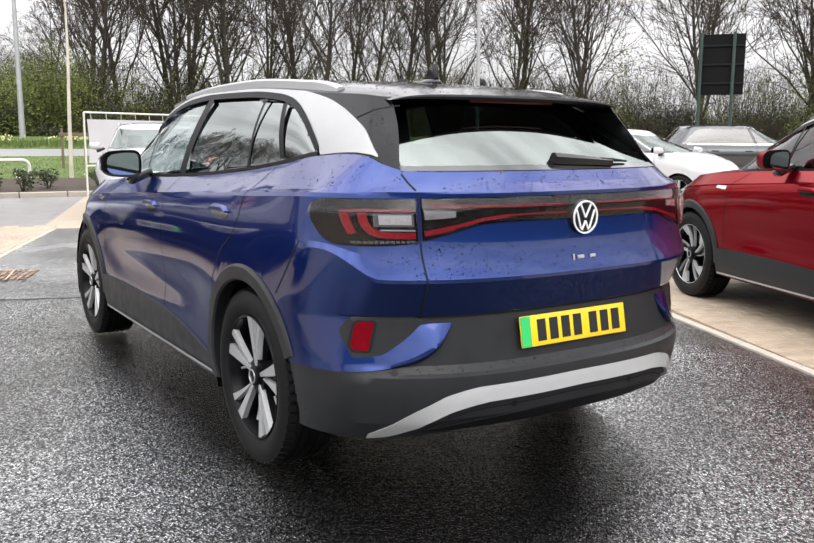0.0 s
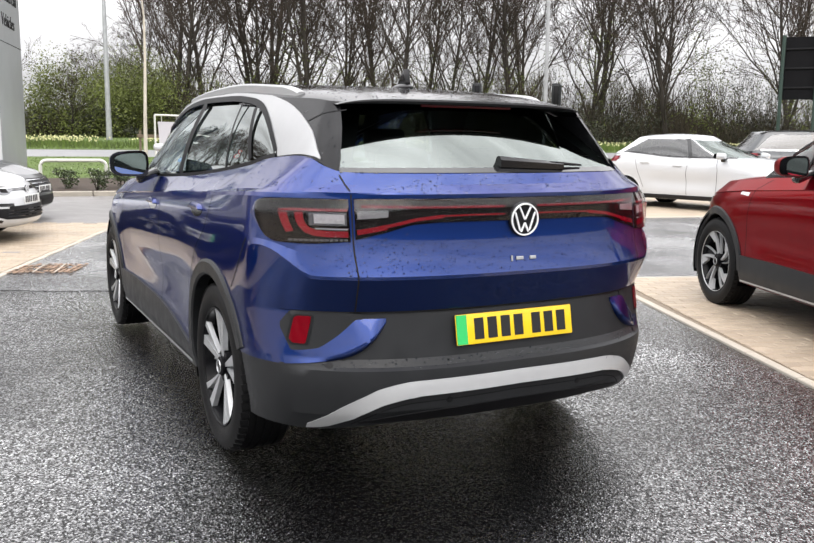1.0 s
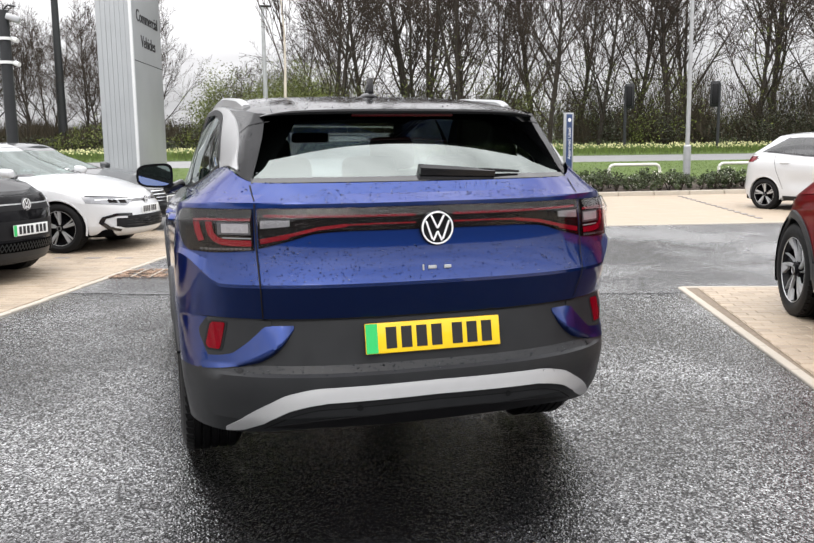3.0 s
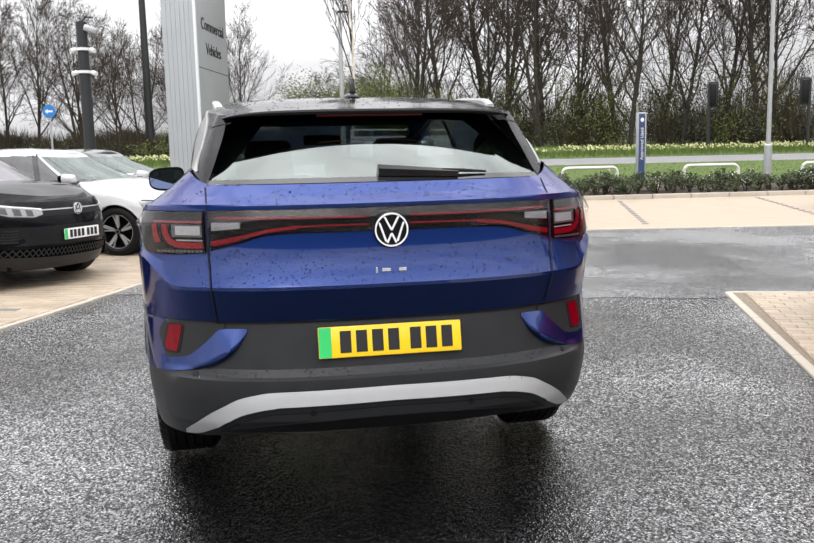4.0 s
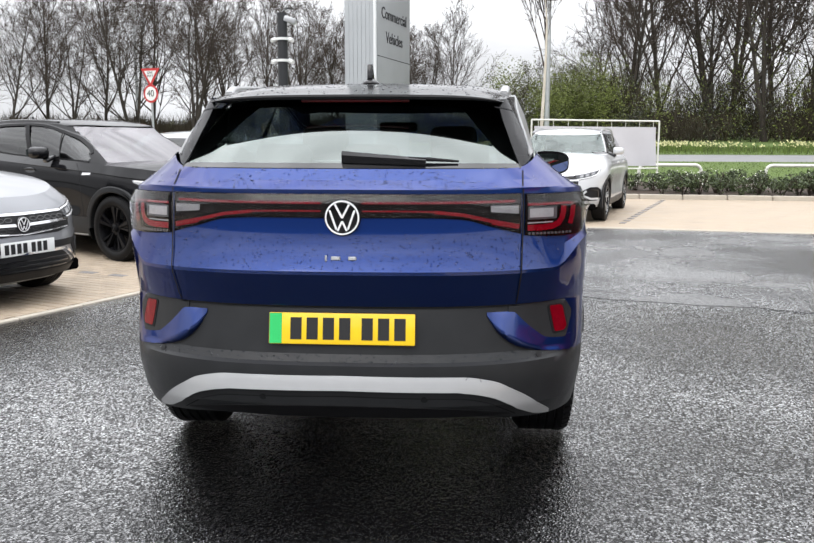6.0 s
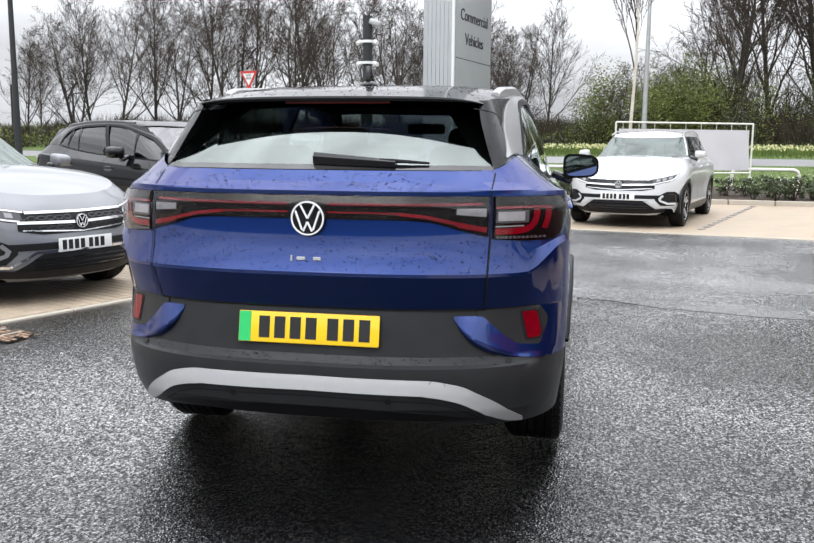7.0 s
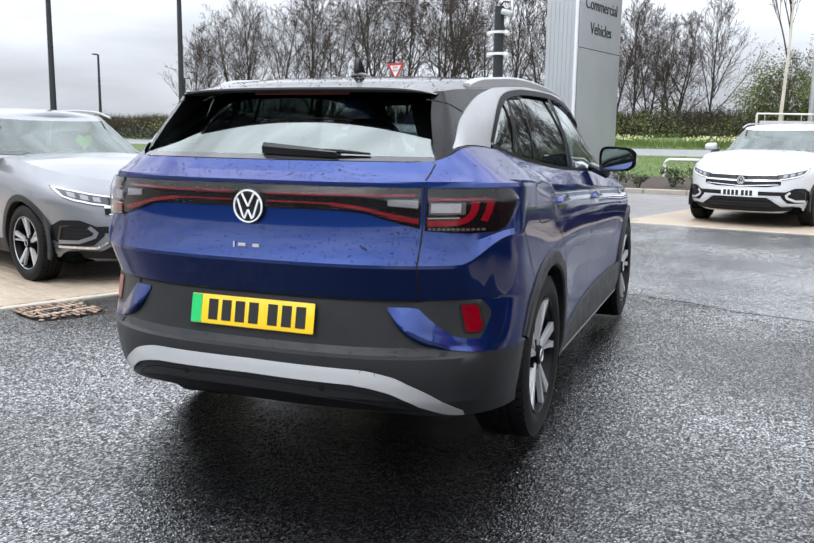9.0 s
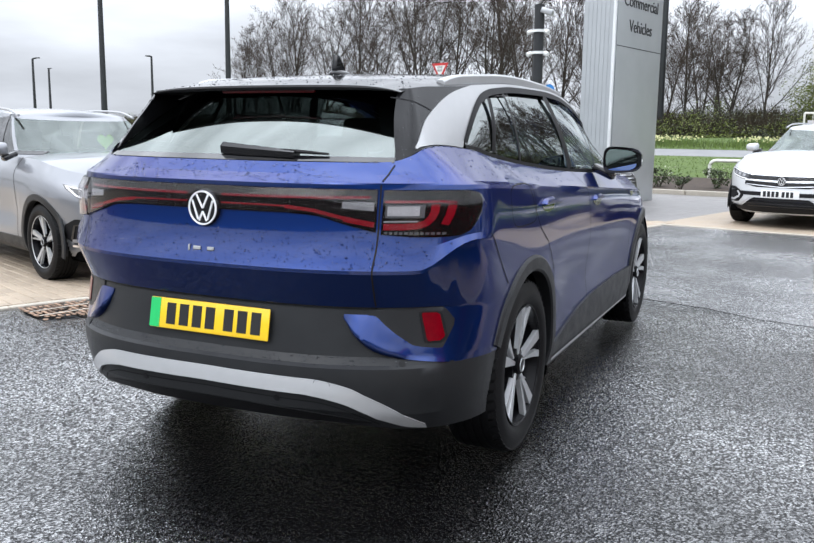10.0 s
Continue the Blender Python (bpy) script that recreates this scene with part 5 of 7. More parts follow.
    for q in (-1, 1):
        ribbon("panel_gap", low, "top", [(q * 0.629, 0.150), (q * 0.631, 0.19), (q * 0.633, 0.235)], 0.005, SEAM, car, 0.002, 0.006)
    # wiper
    bm = bmesh.new()
    wrows = []
    for s in span(0, 1, 12):
        x = -0.015 + 0.30 * s
        p = glass_pt(x / 0.62, 0.075 + 0.03 * (1 - s))
        hgt = 0.030 * (1 - 0.5 * s)
        wrows.append([bm.verts.new(p + Vector((0, dy, dz))) for dy, dz in ((-0.030, -0.012), (-0.034, hgt * 0.5), (-0.018, hgt), (0.0, hgt * 0.9), (0.012, 0.0))])
    for r, s in zip(wrows, wrows[1:]):
        for k in range(5):
            bm.faces.new((r[k], r[(k + 1) % 5], s[(k + 1) % 5], s[k]))
    bm.faces.new(wrows[0])
    bm.faces.new(wrows[-1])
    wp = part("rear_wiper", bm, BLADEBLACK, car, "black rear wiper with cowl")
    bm = bmesh.new()
    tube(bm, [glass_pt(0.1 / 0.62, 0.085) + Vector((0, -0.016, 0.012)), glass_pt(0.30 / 0.62, 0.075) + Vector((0, -0.014, 0.010)), glass_pt(0.40 / 0.62, 0.065) + Vector((0, -0.010, 0.007))], [0.009, 0.007, 0.004], 8)
    part("wiper_blade", bm, DARKPLASTIC, wp)
    p, nn = drop(low, "rear", 0.005, 1.043)
    badge(car, Matrix.Translation((0.005, p.y - 0.008, 1.043)), 0.062)
    # model script as plain bars
    script = new("model_script")
    script.parent = car
    for x, w, h in ((-0.052, 0.007, 0.022), (-0.018, 0.032, 0.013), (0.040, 0.028, 0.013)):
        p, nn = drop(low, "rear", x, 0.903)
        bm = bmesh.new()
        t = Matrix.Translation((x, p.y - 0.003, 0.903)) @ pose(0, 0, 0, -8)
        box(bm, (w, 0.006, h), t, 0.002, 1)
        part("script_bar", bm, GALV, script)
    number_plate(bumper, Matrix.Translation((-0.004, 0.034, 0.647)) @ pose(0, 0, 0, -10.5), PLATE_Y, True)

    # front
    if front:
        for q in (-1, 1):
            lamp_lo = line([(0.42, 0.765), (0.50, 0.738), (0.66, 0.755), (0.75, 0.792), (0.812, 0.866)])
            lamp_hi = line([(0.42, 0.822), (0.60, 0.850), (0.75, 0.880), (0.812, 0.890)])
            hl = patch("headlamp", low, "front", [q * x for x in span(0.42, 0.812, 24)], lambda x: lamp_lo(abs(x)), lambda x: lamp_hi(abs(x)), LAMPCLEAR, car, 0.006, 5, "clear bright headlamp")
            for x0 in (0.50, 0.585, 0.67):
                patch("lamp_eye", low, "front", [q * x for x in span(x0, x0 + 0.05, 5)], lambda x: lamp_lo(abs(x)) + 0.012, lambda x: lamp_hi(abs(x)) - 0.024, HEADLAMP, hl, 0.009, 3)
            ribbon("lamp_brow", low, "front", [(q * x, lamp_hi(x) - 0.006) for x in span(0.42, 0.805, 16)], 0.012, BADGE, hl, 0.0095)
            ribbon("lamp_rim", low, "front", [(q * x, lamp_lo(x) - 0.004) for x in span(0.42, 0.805, 16)], 0.009, GLOSS, hl, 0.009)
            inlet = patch("air_inlet", low, "front", [q * x for x in span(0.55, 0.81, 12)], lambda x: 0.46 + 0.25 * max(0, abs(x) - 0.72), lambda x: 0.645 - 0.9 * max(0, abs(x) - 0.74), DARKPLASTIC, car, 0.006, 5)
            for k in range(5):
                patch("inlet_slat", low, "front", [q * x for x in span(0.62, 0.75 - 0.012 * k, 6)], lambda x: 0.492 + k * 0.028, lambda x: 0.506 + k * 0.028, PLASTIC, inlet, 0.013, 2)
            ribbon("inlet_blade", low, "front", [(q * 0.80, 0.455), (q * 0.68, 0.470), (q * 0.58, 0.520)], 0.040, paint_mat, inlet, 0.012)
        patch("front_band", low, "front", span(-0.44, 0.44, 24), lambda x: 0.745, lambda x: 0.795, DARKPLASTIC, car, 0.005, 4)
        patch("front_line", low, "front", span(-0.44, 0.44, 24), lambda x: 0.802, lambda x: 0.814, SILVER, car, 0.008, 2)
        grille = patch("lower_grille", low, "front", span(-0.76, 0.76, 36), lambda x: 0.330 + 0.06 * abs(x) ** 3, lambda x: 0.440 - 0.02 * abs(x), VOID, car, 0.004, 4)
        for k in range(34):
            x = -0.75 + k * 0.044
            ribbon("grille_bar", low, "front", [(x, 0.345), (x + 0.05, 0.425)], 0.009, PLASTIC, grille, 0.009)
            ribbon("grille_bar", low, "front", [(x + 0.05, 0.345), (x, 0.425)], 0.009, PLASTIC, grille, 0.009)
        patch("front_panel", low, "front", span(-0.55, 0.55, 24), lambda x: 0.46, lambda x: 0.645, DARKPLASTIC, car, 0.004, 4)
        ribbon("bonnet_gap", low, "front", [(x, 0.896) for x in span(-0.60, 0.60, 24)], 0.006, SEAM, car, 0.002)
        p, nn = drop(low, "front", 0, 0.800)
        badge(car, Matrix.Translation((0, p.y + 0.006, 0.800)) @ pose(0, 0, 0, 0, 0, 180), 0.062)
        p, nn = drop(low, "front", 0, 0.55)
        number_plate(fb, Matrix.Translation((0, p.y + 0.012, 0.55)) @ pose(0, 0, 0, 0, 0, 180), PLATE_W, True)

    # cabin fittings
    headrest_seat(car, 0.0, 1.10, 0.60, 1.22, -14, 0.50)
    headrest_seat(car, -0.36, 2.02, 0.60, 0.50, -14, 0.60)
    headrest_seat(car, 0.36, 2.02, 0.60, 0.50, -14, 0.60)
    bm = bmesh.new()
    box(bm, (1.35, 0.50, 0.20), pose(0, 2.95, 0.93, 8), 0.06, 3)
    part("dashboard", bm, CABIN, car)
    bm = bmesh.new()
    box(bm, (0.24, 0.03, 0.065), pose(0.0, 2.55, 1.40), 0.02, 2)
    part("rear_view_mirror", bm, CABIN, car)
    bm = bmesh.new()
    tube(bm, [(0.36 + 0.18 * math.cos(t), 2.66 + 0.05 * math.sin(t), 1.0 + 0.17 * math.sin(t)) for t in span(0, math.tau, 24)], 0.015, 8, False)
    part("steering_wheel", bm, CABIN, car)
    bm = bmesh.new()
    box(bm, (1.40, 2.2, 0.05), pose(0, 1.9, 0.48), 0.01, 1)
    box(bm, (1.30, 0.80, 0.03), pose(0, 0.66, 1.02), 0.01, 1)
    box(bm, (0.06, 2.4, 0.55), pose(-0.76, 1.7, 0.78), 0.01, 1)
    box(bm, (0.06, 2.4, 0.55), pose(0.76, 1.7, 0.78), 0.01, 1)
    part("cabin_trim", bm, CABIN, car)
    rows = [[p + Vector((0, 0.0, -0.03)) for p in r[2:-2]] for r in roof_rows[8:-3]]
    grid_part("headlining", rows, CABIN, car)
    return car, low, cab, rtree, glass_pt

# ---- the other cars: lofted in the same way from a few figures each ----
SPECS = {
    "small_suv": dict(L=4.236, W=1.82, H=1.535, wb=2.59, fo=0.83, nose=0.90, cowl=1.06, belt=1.04, tail=1.06, screen=(1.16, 1.96), rear=(0.10, 0.42), R=0.335, roofw=0.615, rails=True),
    "hatchback": dict(L=4.284, W=1.79, H=1.456, wb=2.62, fo=0.88, nose=0.76, cowl=0.97, belt=0.93, tail=0.98, screen=(1.12, 2.05), rear=(0.12, 0.50), R=0.325, roofw=0.56, rails=False),
    "supermini": dict(L=4.04, W=1.735, H=1.495, wb=2.49, fo=0.82, nose=0.82, cowl=1.0, belt=0.98, tail=1.08, screen=(0.86, 1.92), rear=(0.14, 0.62), R=0.305, roofw=0.53, rails=False),
    "fastback": dict(L=4.862, W=1.871, H=1.44, wb=2.84, fo=0.93, nose=0.74, cowl=0.97, belt=0.93, tail=1.0, screen=(1.28, 2.25), rear=(0.35, 1.45), R=0.34, roofw=0.56, rails=False),
    "estate_suv": dict(L=4.66, W=1.89, H=1.65, wb=2.82, fo=0.89, nose=0.92, cowl=1.10, belt=1.06, tail=1.08, screen=(1.20, 2.10), rear=(0.10, 0.55), R=0.36, roofw=0.60, rails=True),
}


def parked_car(kind, m, paint_mat, label, category, wheel_face=ALLOY, wheel_style="thin", face="plain", rear_detail=False, plate_flash=False):
    """A parked car of one of the kinds above, y running from its tail to its nose."""
    s = SPECS[kind]
    car = thing(category.replace(" ", "_"), m, label, "car", "parked cars")
    Ln, hw, fa = s["L"], s["W"] / 2, s["L"] - s["fo"]
    ra = fa - s["wb"]
    belt = curve([(0.0, s["tail"]), (0.5, s["tail"] + 0.01), (Ln * 0.45, s["belt"] + 0.02), (Ln - s["screen"][0] - 0.1, s["cowl"] - 0.01), (Ln - 0.45, s["nose"] + 0.04), (Ln - 0.1, s["nose"] - 0.06), (Ln, s["nose"] - 0.1)])
    n = 18
    zs = [0.20 + (1 - 0.20) * i / (n - 1) for i in range(n)]

    def pt(k, a, q):
        t = k / (n - 1)
        lr, lf = 0.55, 0.85 - 0.2 * t
        w = hw * float(np.interp(t, [0, 0.06, 0.2, 0.45, 0.72, 0.86, 1], [0.90, 0.965, 0.985, 0.985, 1.0, 0.985, 0.87]))
        yr = float(np.interp(t, [0, 0.08, 0.25, 0.5, 0.75, 1], [0.12, 0.03, 0.0, 0.02, 0.05, 0.13]))
        yf = Ln - float(np.interp(t, [0, 0.08, 0.25, 0.5, 0.75, 0.9, 1], [0.12, 0.03, 0.0, 0.012, 0.05, 0.11, 0.20]))
        if a < 1:
            th = a * math.pi / 2
            x, y = w * math.sin(th) ** (2 / 2.9), yr + lr * (1 - math.cos(th))
        elif a < 2:
            x, y = w, (yr + lr) + (yf - lf - yr - lr) * (a - 1)
        else:
            th = (3 - a) * math.pi / 2
            x, y = w * math.sin(th) ** (2 / 2.8), yf - lf * (1 - math.cos(th))
        z = 0.20 + (belt(y) - 0.20) * t
        d = sstep(ra + 0.35, ra + 0.7, y) * (1 - sstep(fa - 0.7, fa - 0.35, y))
        x -= 0.02 * d * math.exp(-((t - 0.42) / 0.15) ** 2)
        for wy in (ra, fa):
            x += 0.018 * math.exp(-((y - wy) / 0.4) ** 2) * math.exp(-((t - 0.55) / 0.3) ** 2)
        return Vector((q * x, y, z))
    half = ring_params(16, 50, 16)
    hv, hf, hm = loft(list(range(n)), pt, half)
    low = BVHTree.FromPolygons(hv, hf)
    R = s["R"]

    def rule(c, k):
        for ay in (ra, fa):
            if (c.y - ay) ** 2 + (c.z - R) ** 2 < (R + 0.045) ** 2 and abs(c.x) > 0.5:
                return None
        return "body"
    g = split_faces(hv, hf, rule, lambda c: abs(c.x) > 0.5 and any(abs(math.hypot(c.y - ay, c.z - R) - R - 0.045) < 0.11 for ay in (ra, fa)))
    sub_mesh("body", hv, g["body"], paint_mat, car, sharp=30)
    rows = []
    for a in [v for v in half if v > 1.5]:
        p = pt(n - 1, a, 1)
        if p.y < Ln - s["screen"][0] - 0.25:
            continue
        cr = 0.05 * sstep(Ln - 0.18, Ln - 0.7, p.y)
        rows.append([Vector((p.x * u, p.y, p.z + cr * (1 - abs(u) ** 2.4))) for u in span(-1, 1, 14)])
    grid_part("bonnet", rows, paint_mat, car)
    # cabin
    y_s0, y_s1 = Ln - s["screen"][0], Ln - s["screen"][1]
    y_r0, y_r1 = s["rear"]
    wb0, wr = hw * 0.865, s["roofw"]
    zt = s["H"] - 0.05

    def cab_pt(gg, a, q):
        yr, yf = y_r0 + (y_r1 - y_r0) * gg, y_s0 + (y_s1 - y_s0) * gg
        lr, lf = 0.40 - 0.15 * gg, 0.60 - 0.35 * gg
        if a < 1:
            th = a * math.pi / 2
            u, y = math.sin(th) ** (2 / 3.0), yr + lr * (1 - math.cos(th))
        elif a < 2:
            u, y = 1, (yr + lr) + (yf - lf - yr - lr) * (a - 1)
        else:
            th = (3 - a) * math.pi / 2
            u, y = math.sin(th) ** (2 / 2.6), yf - lf * (1 - math.cos(th))
        mid = (y - (y_r1 + y_s1) / 2) / (y_s1 - y_r1) * 2
        w = (wb0 - 0.008) * (1 - gg) + wr * (1 - 0.05 * mid * mid) * gg + 0.02 * math.sin(math.pi * gg)
        zb = belt(min(Ln - 0.5, max(0.1, y))) - 0.004
        top = zt - 0.05 * min(1.6, mid * mid)
        return Vector((q * u * w, y, zb + (top - zb) * gg))
    ng = 12
    cv, cf, cm = loft(span(0, 1, ng), cab_pt, half)
    cab = BVHTree.FromPolygons(cv, cf)
    nq = len(half)

    def crule(c, k):
        i, j = k % cm, k // cm
        i = min(i, cm - 1 - i)
        if i >= 16 + 50 + 3 and 0 < j < ng - 1:
            return "windscreen"
        if i <= 9 and 2 < j < ng - 1:
            return "rear_screen"
        gg = (c.z - belt(c.y)) / (zt - 0.02 - belt(c.y))
        if 12 < i < 68 and 0.07 < gg < 0.90 and y_r0 + (y_r1 - y_r0) * gg + 0.36 + 0.10 * gg < c.y < y_s0 + (y_s1 - y_s0) * gg - 0.16 - 0.16 * (1 - gg):
            return "side_window"
        return "cabin"
    g = split_faces(cv, cf, crule, lambda c: abs(c.x) > 0.42, 3)
    sub_mesh("cabin", cv, g["cabin"], paint_mat, car, sharp=30)
    sub_mesh("windscreen", cv, g["windscreen"], CLEARGLASS, car, sharp=30)
    sub_mesh("rear_screen", cv, g["rear_screen"], DARKGLASS, car, sharp=30)
    lf = [f for f in g["side_window"] if cv[f[0]].x < 0]
    rt = [f for f in g["side_window"] if cv[f[0]].x >= 0]
    for fs in (lf, rt):
        sub_mesh("side_window", cv, fs, DARKGLASS, car, sharp=30)
    rows = []
    top = [cab_pt(1, a, 1) for a in half]
    for p in top:
        rows.append([Vector((p.x * u, p.y, p.z + 0.05 * (1 - abs(u) ** 2.2) * min(1, p.x / 0.3))) for u in span(-1, 1, 14)])
    grid_part("roof", rows, paint_mat, car)
    for q in (-1, 1):
        side = "left" if q < 0 else "right"
        for pts, w in (([(y, belt(y) + 0.035) for y in span(y_r0 + 0.55, y_s0 - 0.25, 20)], 0.03),):
            ribbon("window_seal", cab, side, pts, w, CHROME if kind in ("fastback", "estate_suv") else GLOSS, car, 0.004)
        my = (ra + fa) / 2 + 0.12
        ribbon("window_divider", cab, side, [(my, belt(my)), (my - 0.18, zt - 0.05)], 0.07, GLOSS, car, 0.004)
        if s["rails"]:
            bm = bmesh.new()
            tube(bm, [(q * (wr - 0.02), y_r1 + 0.1 + (y_s1 - y_r1 - 0.1) * t, zt + 0.0 - 0.045 * (2 * t - 1) ** 2 + 0.035 * min(1, 8 * t, 8 * (1 - t))) for t in span(0, 1, 20)], 0.013, 8)
            part("roof_rail", bm, SILVER if kind == "small_suv" else DARKPLASTIC, car)
        for pts in ([(my, 0.30), (my - 0.03, 0.7), (my + 0.0, belt(my))], [(fa - 0.52, 0.34), (fa - 0.50, 0.8), (fa - 0.56, belt(fa - 0.56))], [(ra + 0.40, 0.42), (ra + 0.26, 0.75), (ra + 0.16, belt(ra + 0.1))]):
            ribbon("panel_gap", low, side, pts, 0.008, SEAM, car)
        patch("sill_trim", low, side, span(ra + 0.40, fa - 0.40, 16), lambda y: 0.21, lambda y: 0.29 if kind != "small_suv" else 0.34, PLASTIC, car, 0.008, 3)
        for hy in (my - 0.22, ra + 0.42):
            p, nn = drop(low, side, hy, belt(hy) - 0.14)
            bm = bmesh.new()
            box(bm, (0.03, 0.19, 0.03), Matrix.Translation(p + nn * 0.012), 0.01, 2)
            part("door_handle", bm, paint_mat, car)
        door_mirror(car, q, hw + 0.055, y_s0 - 0.42, belt(y_s0 - 0.4) + 0.07, paint_mat, (0.18, 0.13, 0.13))
        for ay in (ra, fa):
            wheel(car, q, ay, hw - 0.025, R, R * 0.69, wheel_style, wheel_face, 0.215)
            bm = bmesh.new()
            ra_, rb_ = [], []
            for i in range(21):
                t = math.radians(-20 + 220 * i / 20)
                y, z = ay + (R + 0.05) * math.cos(t), R + (R + 0.05) * math.sin(t)
                skin = abs(drop(low, side, y, max(0.26, z))[0].x)
                ra_.append(bm.verts.new((q * 0.5, y, z)))
                rb_.append(bm.verts.new((q * max(0.51, min(hw - 0.03, skin - 0.015)), y, z)))
            for i in range(20):
                bm.faces.new((ra_[i], ra_[i + 1], rb_[i + 1], rb_[i]))
            bm.faces.new(ra_)
            part("wheel_arch_liner", bm, VOID, car)
            rows = []
            for i in range(31):
                t = math.radians(-15 + 210 * i / 30)
                row = []
                wd = 0.05 if kind in ("small_suv", "estate_suv") else 0.014
                for r, off in ((R + 0.03, -0.05), (R + 0.029, 0.003), (R + 0.035, 0.008), (R + 0.035 + wd, 0.008), (R + 0.04 + wd, -0.004)):
                    y, z = ay + r * math.cos(t), max(0.215, R + r * math.sin(t))
                    p, nn = drop(low, side, y, z)
                    row.append(Vector((q * (max(abs(p.x), hw * 0.955) + off), y, z)))
                rows.append(row)
            grid_part("wheel_arch_trim", rows, PLASTIC if kind in ("small_suv", "estate_suv") else paint_mat, car, sharp=30)
    bm = bmesh.new()
    box(bm, (hw * 1.7, Ln - 0.5, 0.10), pose(0, Ln / 2, 0.25), 0.02, 1)
    part("underbody", bm, VOID, car)
    headrest_seat(car, -0.34, (ra + fa) / 2 - 0.15, 0.55, 0.48, -14, 0.56)
    headrest_seat(car, 0.34, (ra + fa) / 2 - 0.15, 0.55, 0.48, -14, 0.56)
    headrest_seat(car, 0, ra + 0.25, 0.55, 1.15, -14, 0.5)
    bm = bmesh.new()
    box(bm, (hw * 1.5, 0.5, 0.2), pose(0, y_s0 - 0.35, s["cowl"] - 0.12, 6), 0.06, 2)
    box(bm, (hw * 1.5, Ln * 0.5, 0.05), pose(0, Ln * 0.45, 0.42), 0.01, 1)
    part("cabin_trim", bm, CABIN, car)
    nz = s["nose"]
    fr = lambda name, x0, x1, lo, hi, mt, par=car, pr=0.006, nn=14: patch(name, low, "front", span(x0, x1, nn), lo if callable(lo) else (lambda x: lo), hi if callable(hi) else (lambda x: hi), mt, par, pr, 4)
    if face == "suv":
        gr = fr("grille", -0.53, 0.53, lambda x: 0.575 + 0.20 * max(0, abs(x) - 0.36), lambda x: 0.745, DARKPLASTIC, car, 0.006, 24)
        for z0, z1, w, xe in ((0.740, 0.746, 0.018, 0.46), (0.656, 0.672, 0.022, 0.53), (0.582, 0.612, 0.010, 0.50)):
            ribbon("grille_strip", low, "front", [(x, z0 + (z1 - z0) * abs(x) / xe) for x in span(-xe, xe, 20)], w, CHROME, gr, 0.012)
        for q in (-1, 1):
            for zz in (0.622, 0.700):
                for x in span(0.12, 0.42, 4):
                    pts = [(q * x + 0.034 * math.cos(t), zz + 0.016 * math.sin(t)) for t in span(0, math.tau, 8)]
                    ribbon("grille_cell", low, "front", pts, 0.006, GLOSS, gr, 0.010, 0.01)
        fr("bumper_insert", -0.62, 0.62, 0.455, 0.510, DARKPLASTIC, car, 0.005)
        mouth_top = lambda x: 0.425 - 0.70 * max(0, abs(x) - 0.38)
        lower = fr("lower_intake", -0.60, 0.60, 0.275, lambda x: max(0.282, mouth_top(x)), DARKPLASTIC, car, 0.006, 26)
        for zz in (0.305, 0.340, 0.375):
            fr("intake_slat", -0.44, 0.44, zz, zz + 0.010, GLOSS, lower, 0.012)
        ribbon("intake_frame", low, "front", [(-0.80, 0.342), (-0.60, 0.332), (-0.42, 0.438), (0.42, 0.438), (0.60, 0.332), (0.80, 0.342)], 0.020, CHROME if paint_mat is SILVERPAINT else paint_mat, lower, 0.014)
        for q in (-1, 1):
            lamp_lo = line([(0.455, 0.712), (0.50, 0.676), (0.60, 0.692), (0.72, 0.724), (0.775, 0.752), (hw - 0.085, 0.824)])
            lamp_hi = line([(0.455, 0.752), (0.62, 0.782), (0.76, 0.822), (hw - 0.085, 0.844)])
            hl = patch("headlamp", low, "front", [q * x for x in span(0.455, hw - 0.085, 24)], lambda x: lamp_lo(abs(x)) - 0.008, lambda x: lamp_hi(abs(x)) + 0.008, GLOSS, car, 0.005, 4)
            patch("lamp_lens", low, "front", [q * x for x in span(0.49, hw - 0.125, 18)], lambda x: lamp_lo(abs(x)) + 0.014, lambda x: max(lamp_lo(abs(x)) + 0.016, lamp_hi(abs(x)) - 0.012), HEADLAMP, hl, 0.008, 4)
            for x0, x1 in ((0.545, 0.595), (0.625, 0.675), (0.705, 0.750)):
                patch("lamp_eye", low, "front", [q * x for x in span(x0, x1, 5)], lambda x: lamp_lo(abs(x)) + 0.026, lambda x: lamp_hi(abs(x)) - 0.022, LAMPCLEAR, hl, 0.011, 3)
            edge = [(x, lamp_hi(x) - 0.004) for x in span(0.47, hw - 0.095, 12)] + [(hw - 0.102, 0.816), (0.775, 0.760)] + [(x, lamp_lo(x) + 0.006) for x in span(0.74, 0.51, 8)]
            ribbon("lamp_strip", low, "front", [(q * x, z) for x, z in edge], 0.013, BADGE, hl, 0.012)
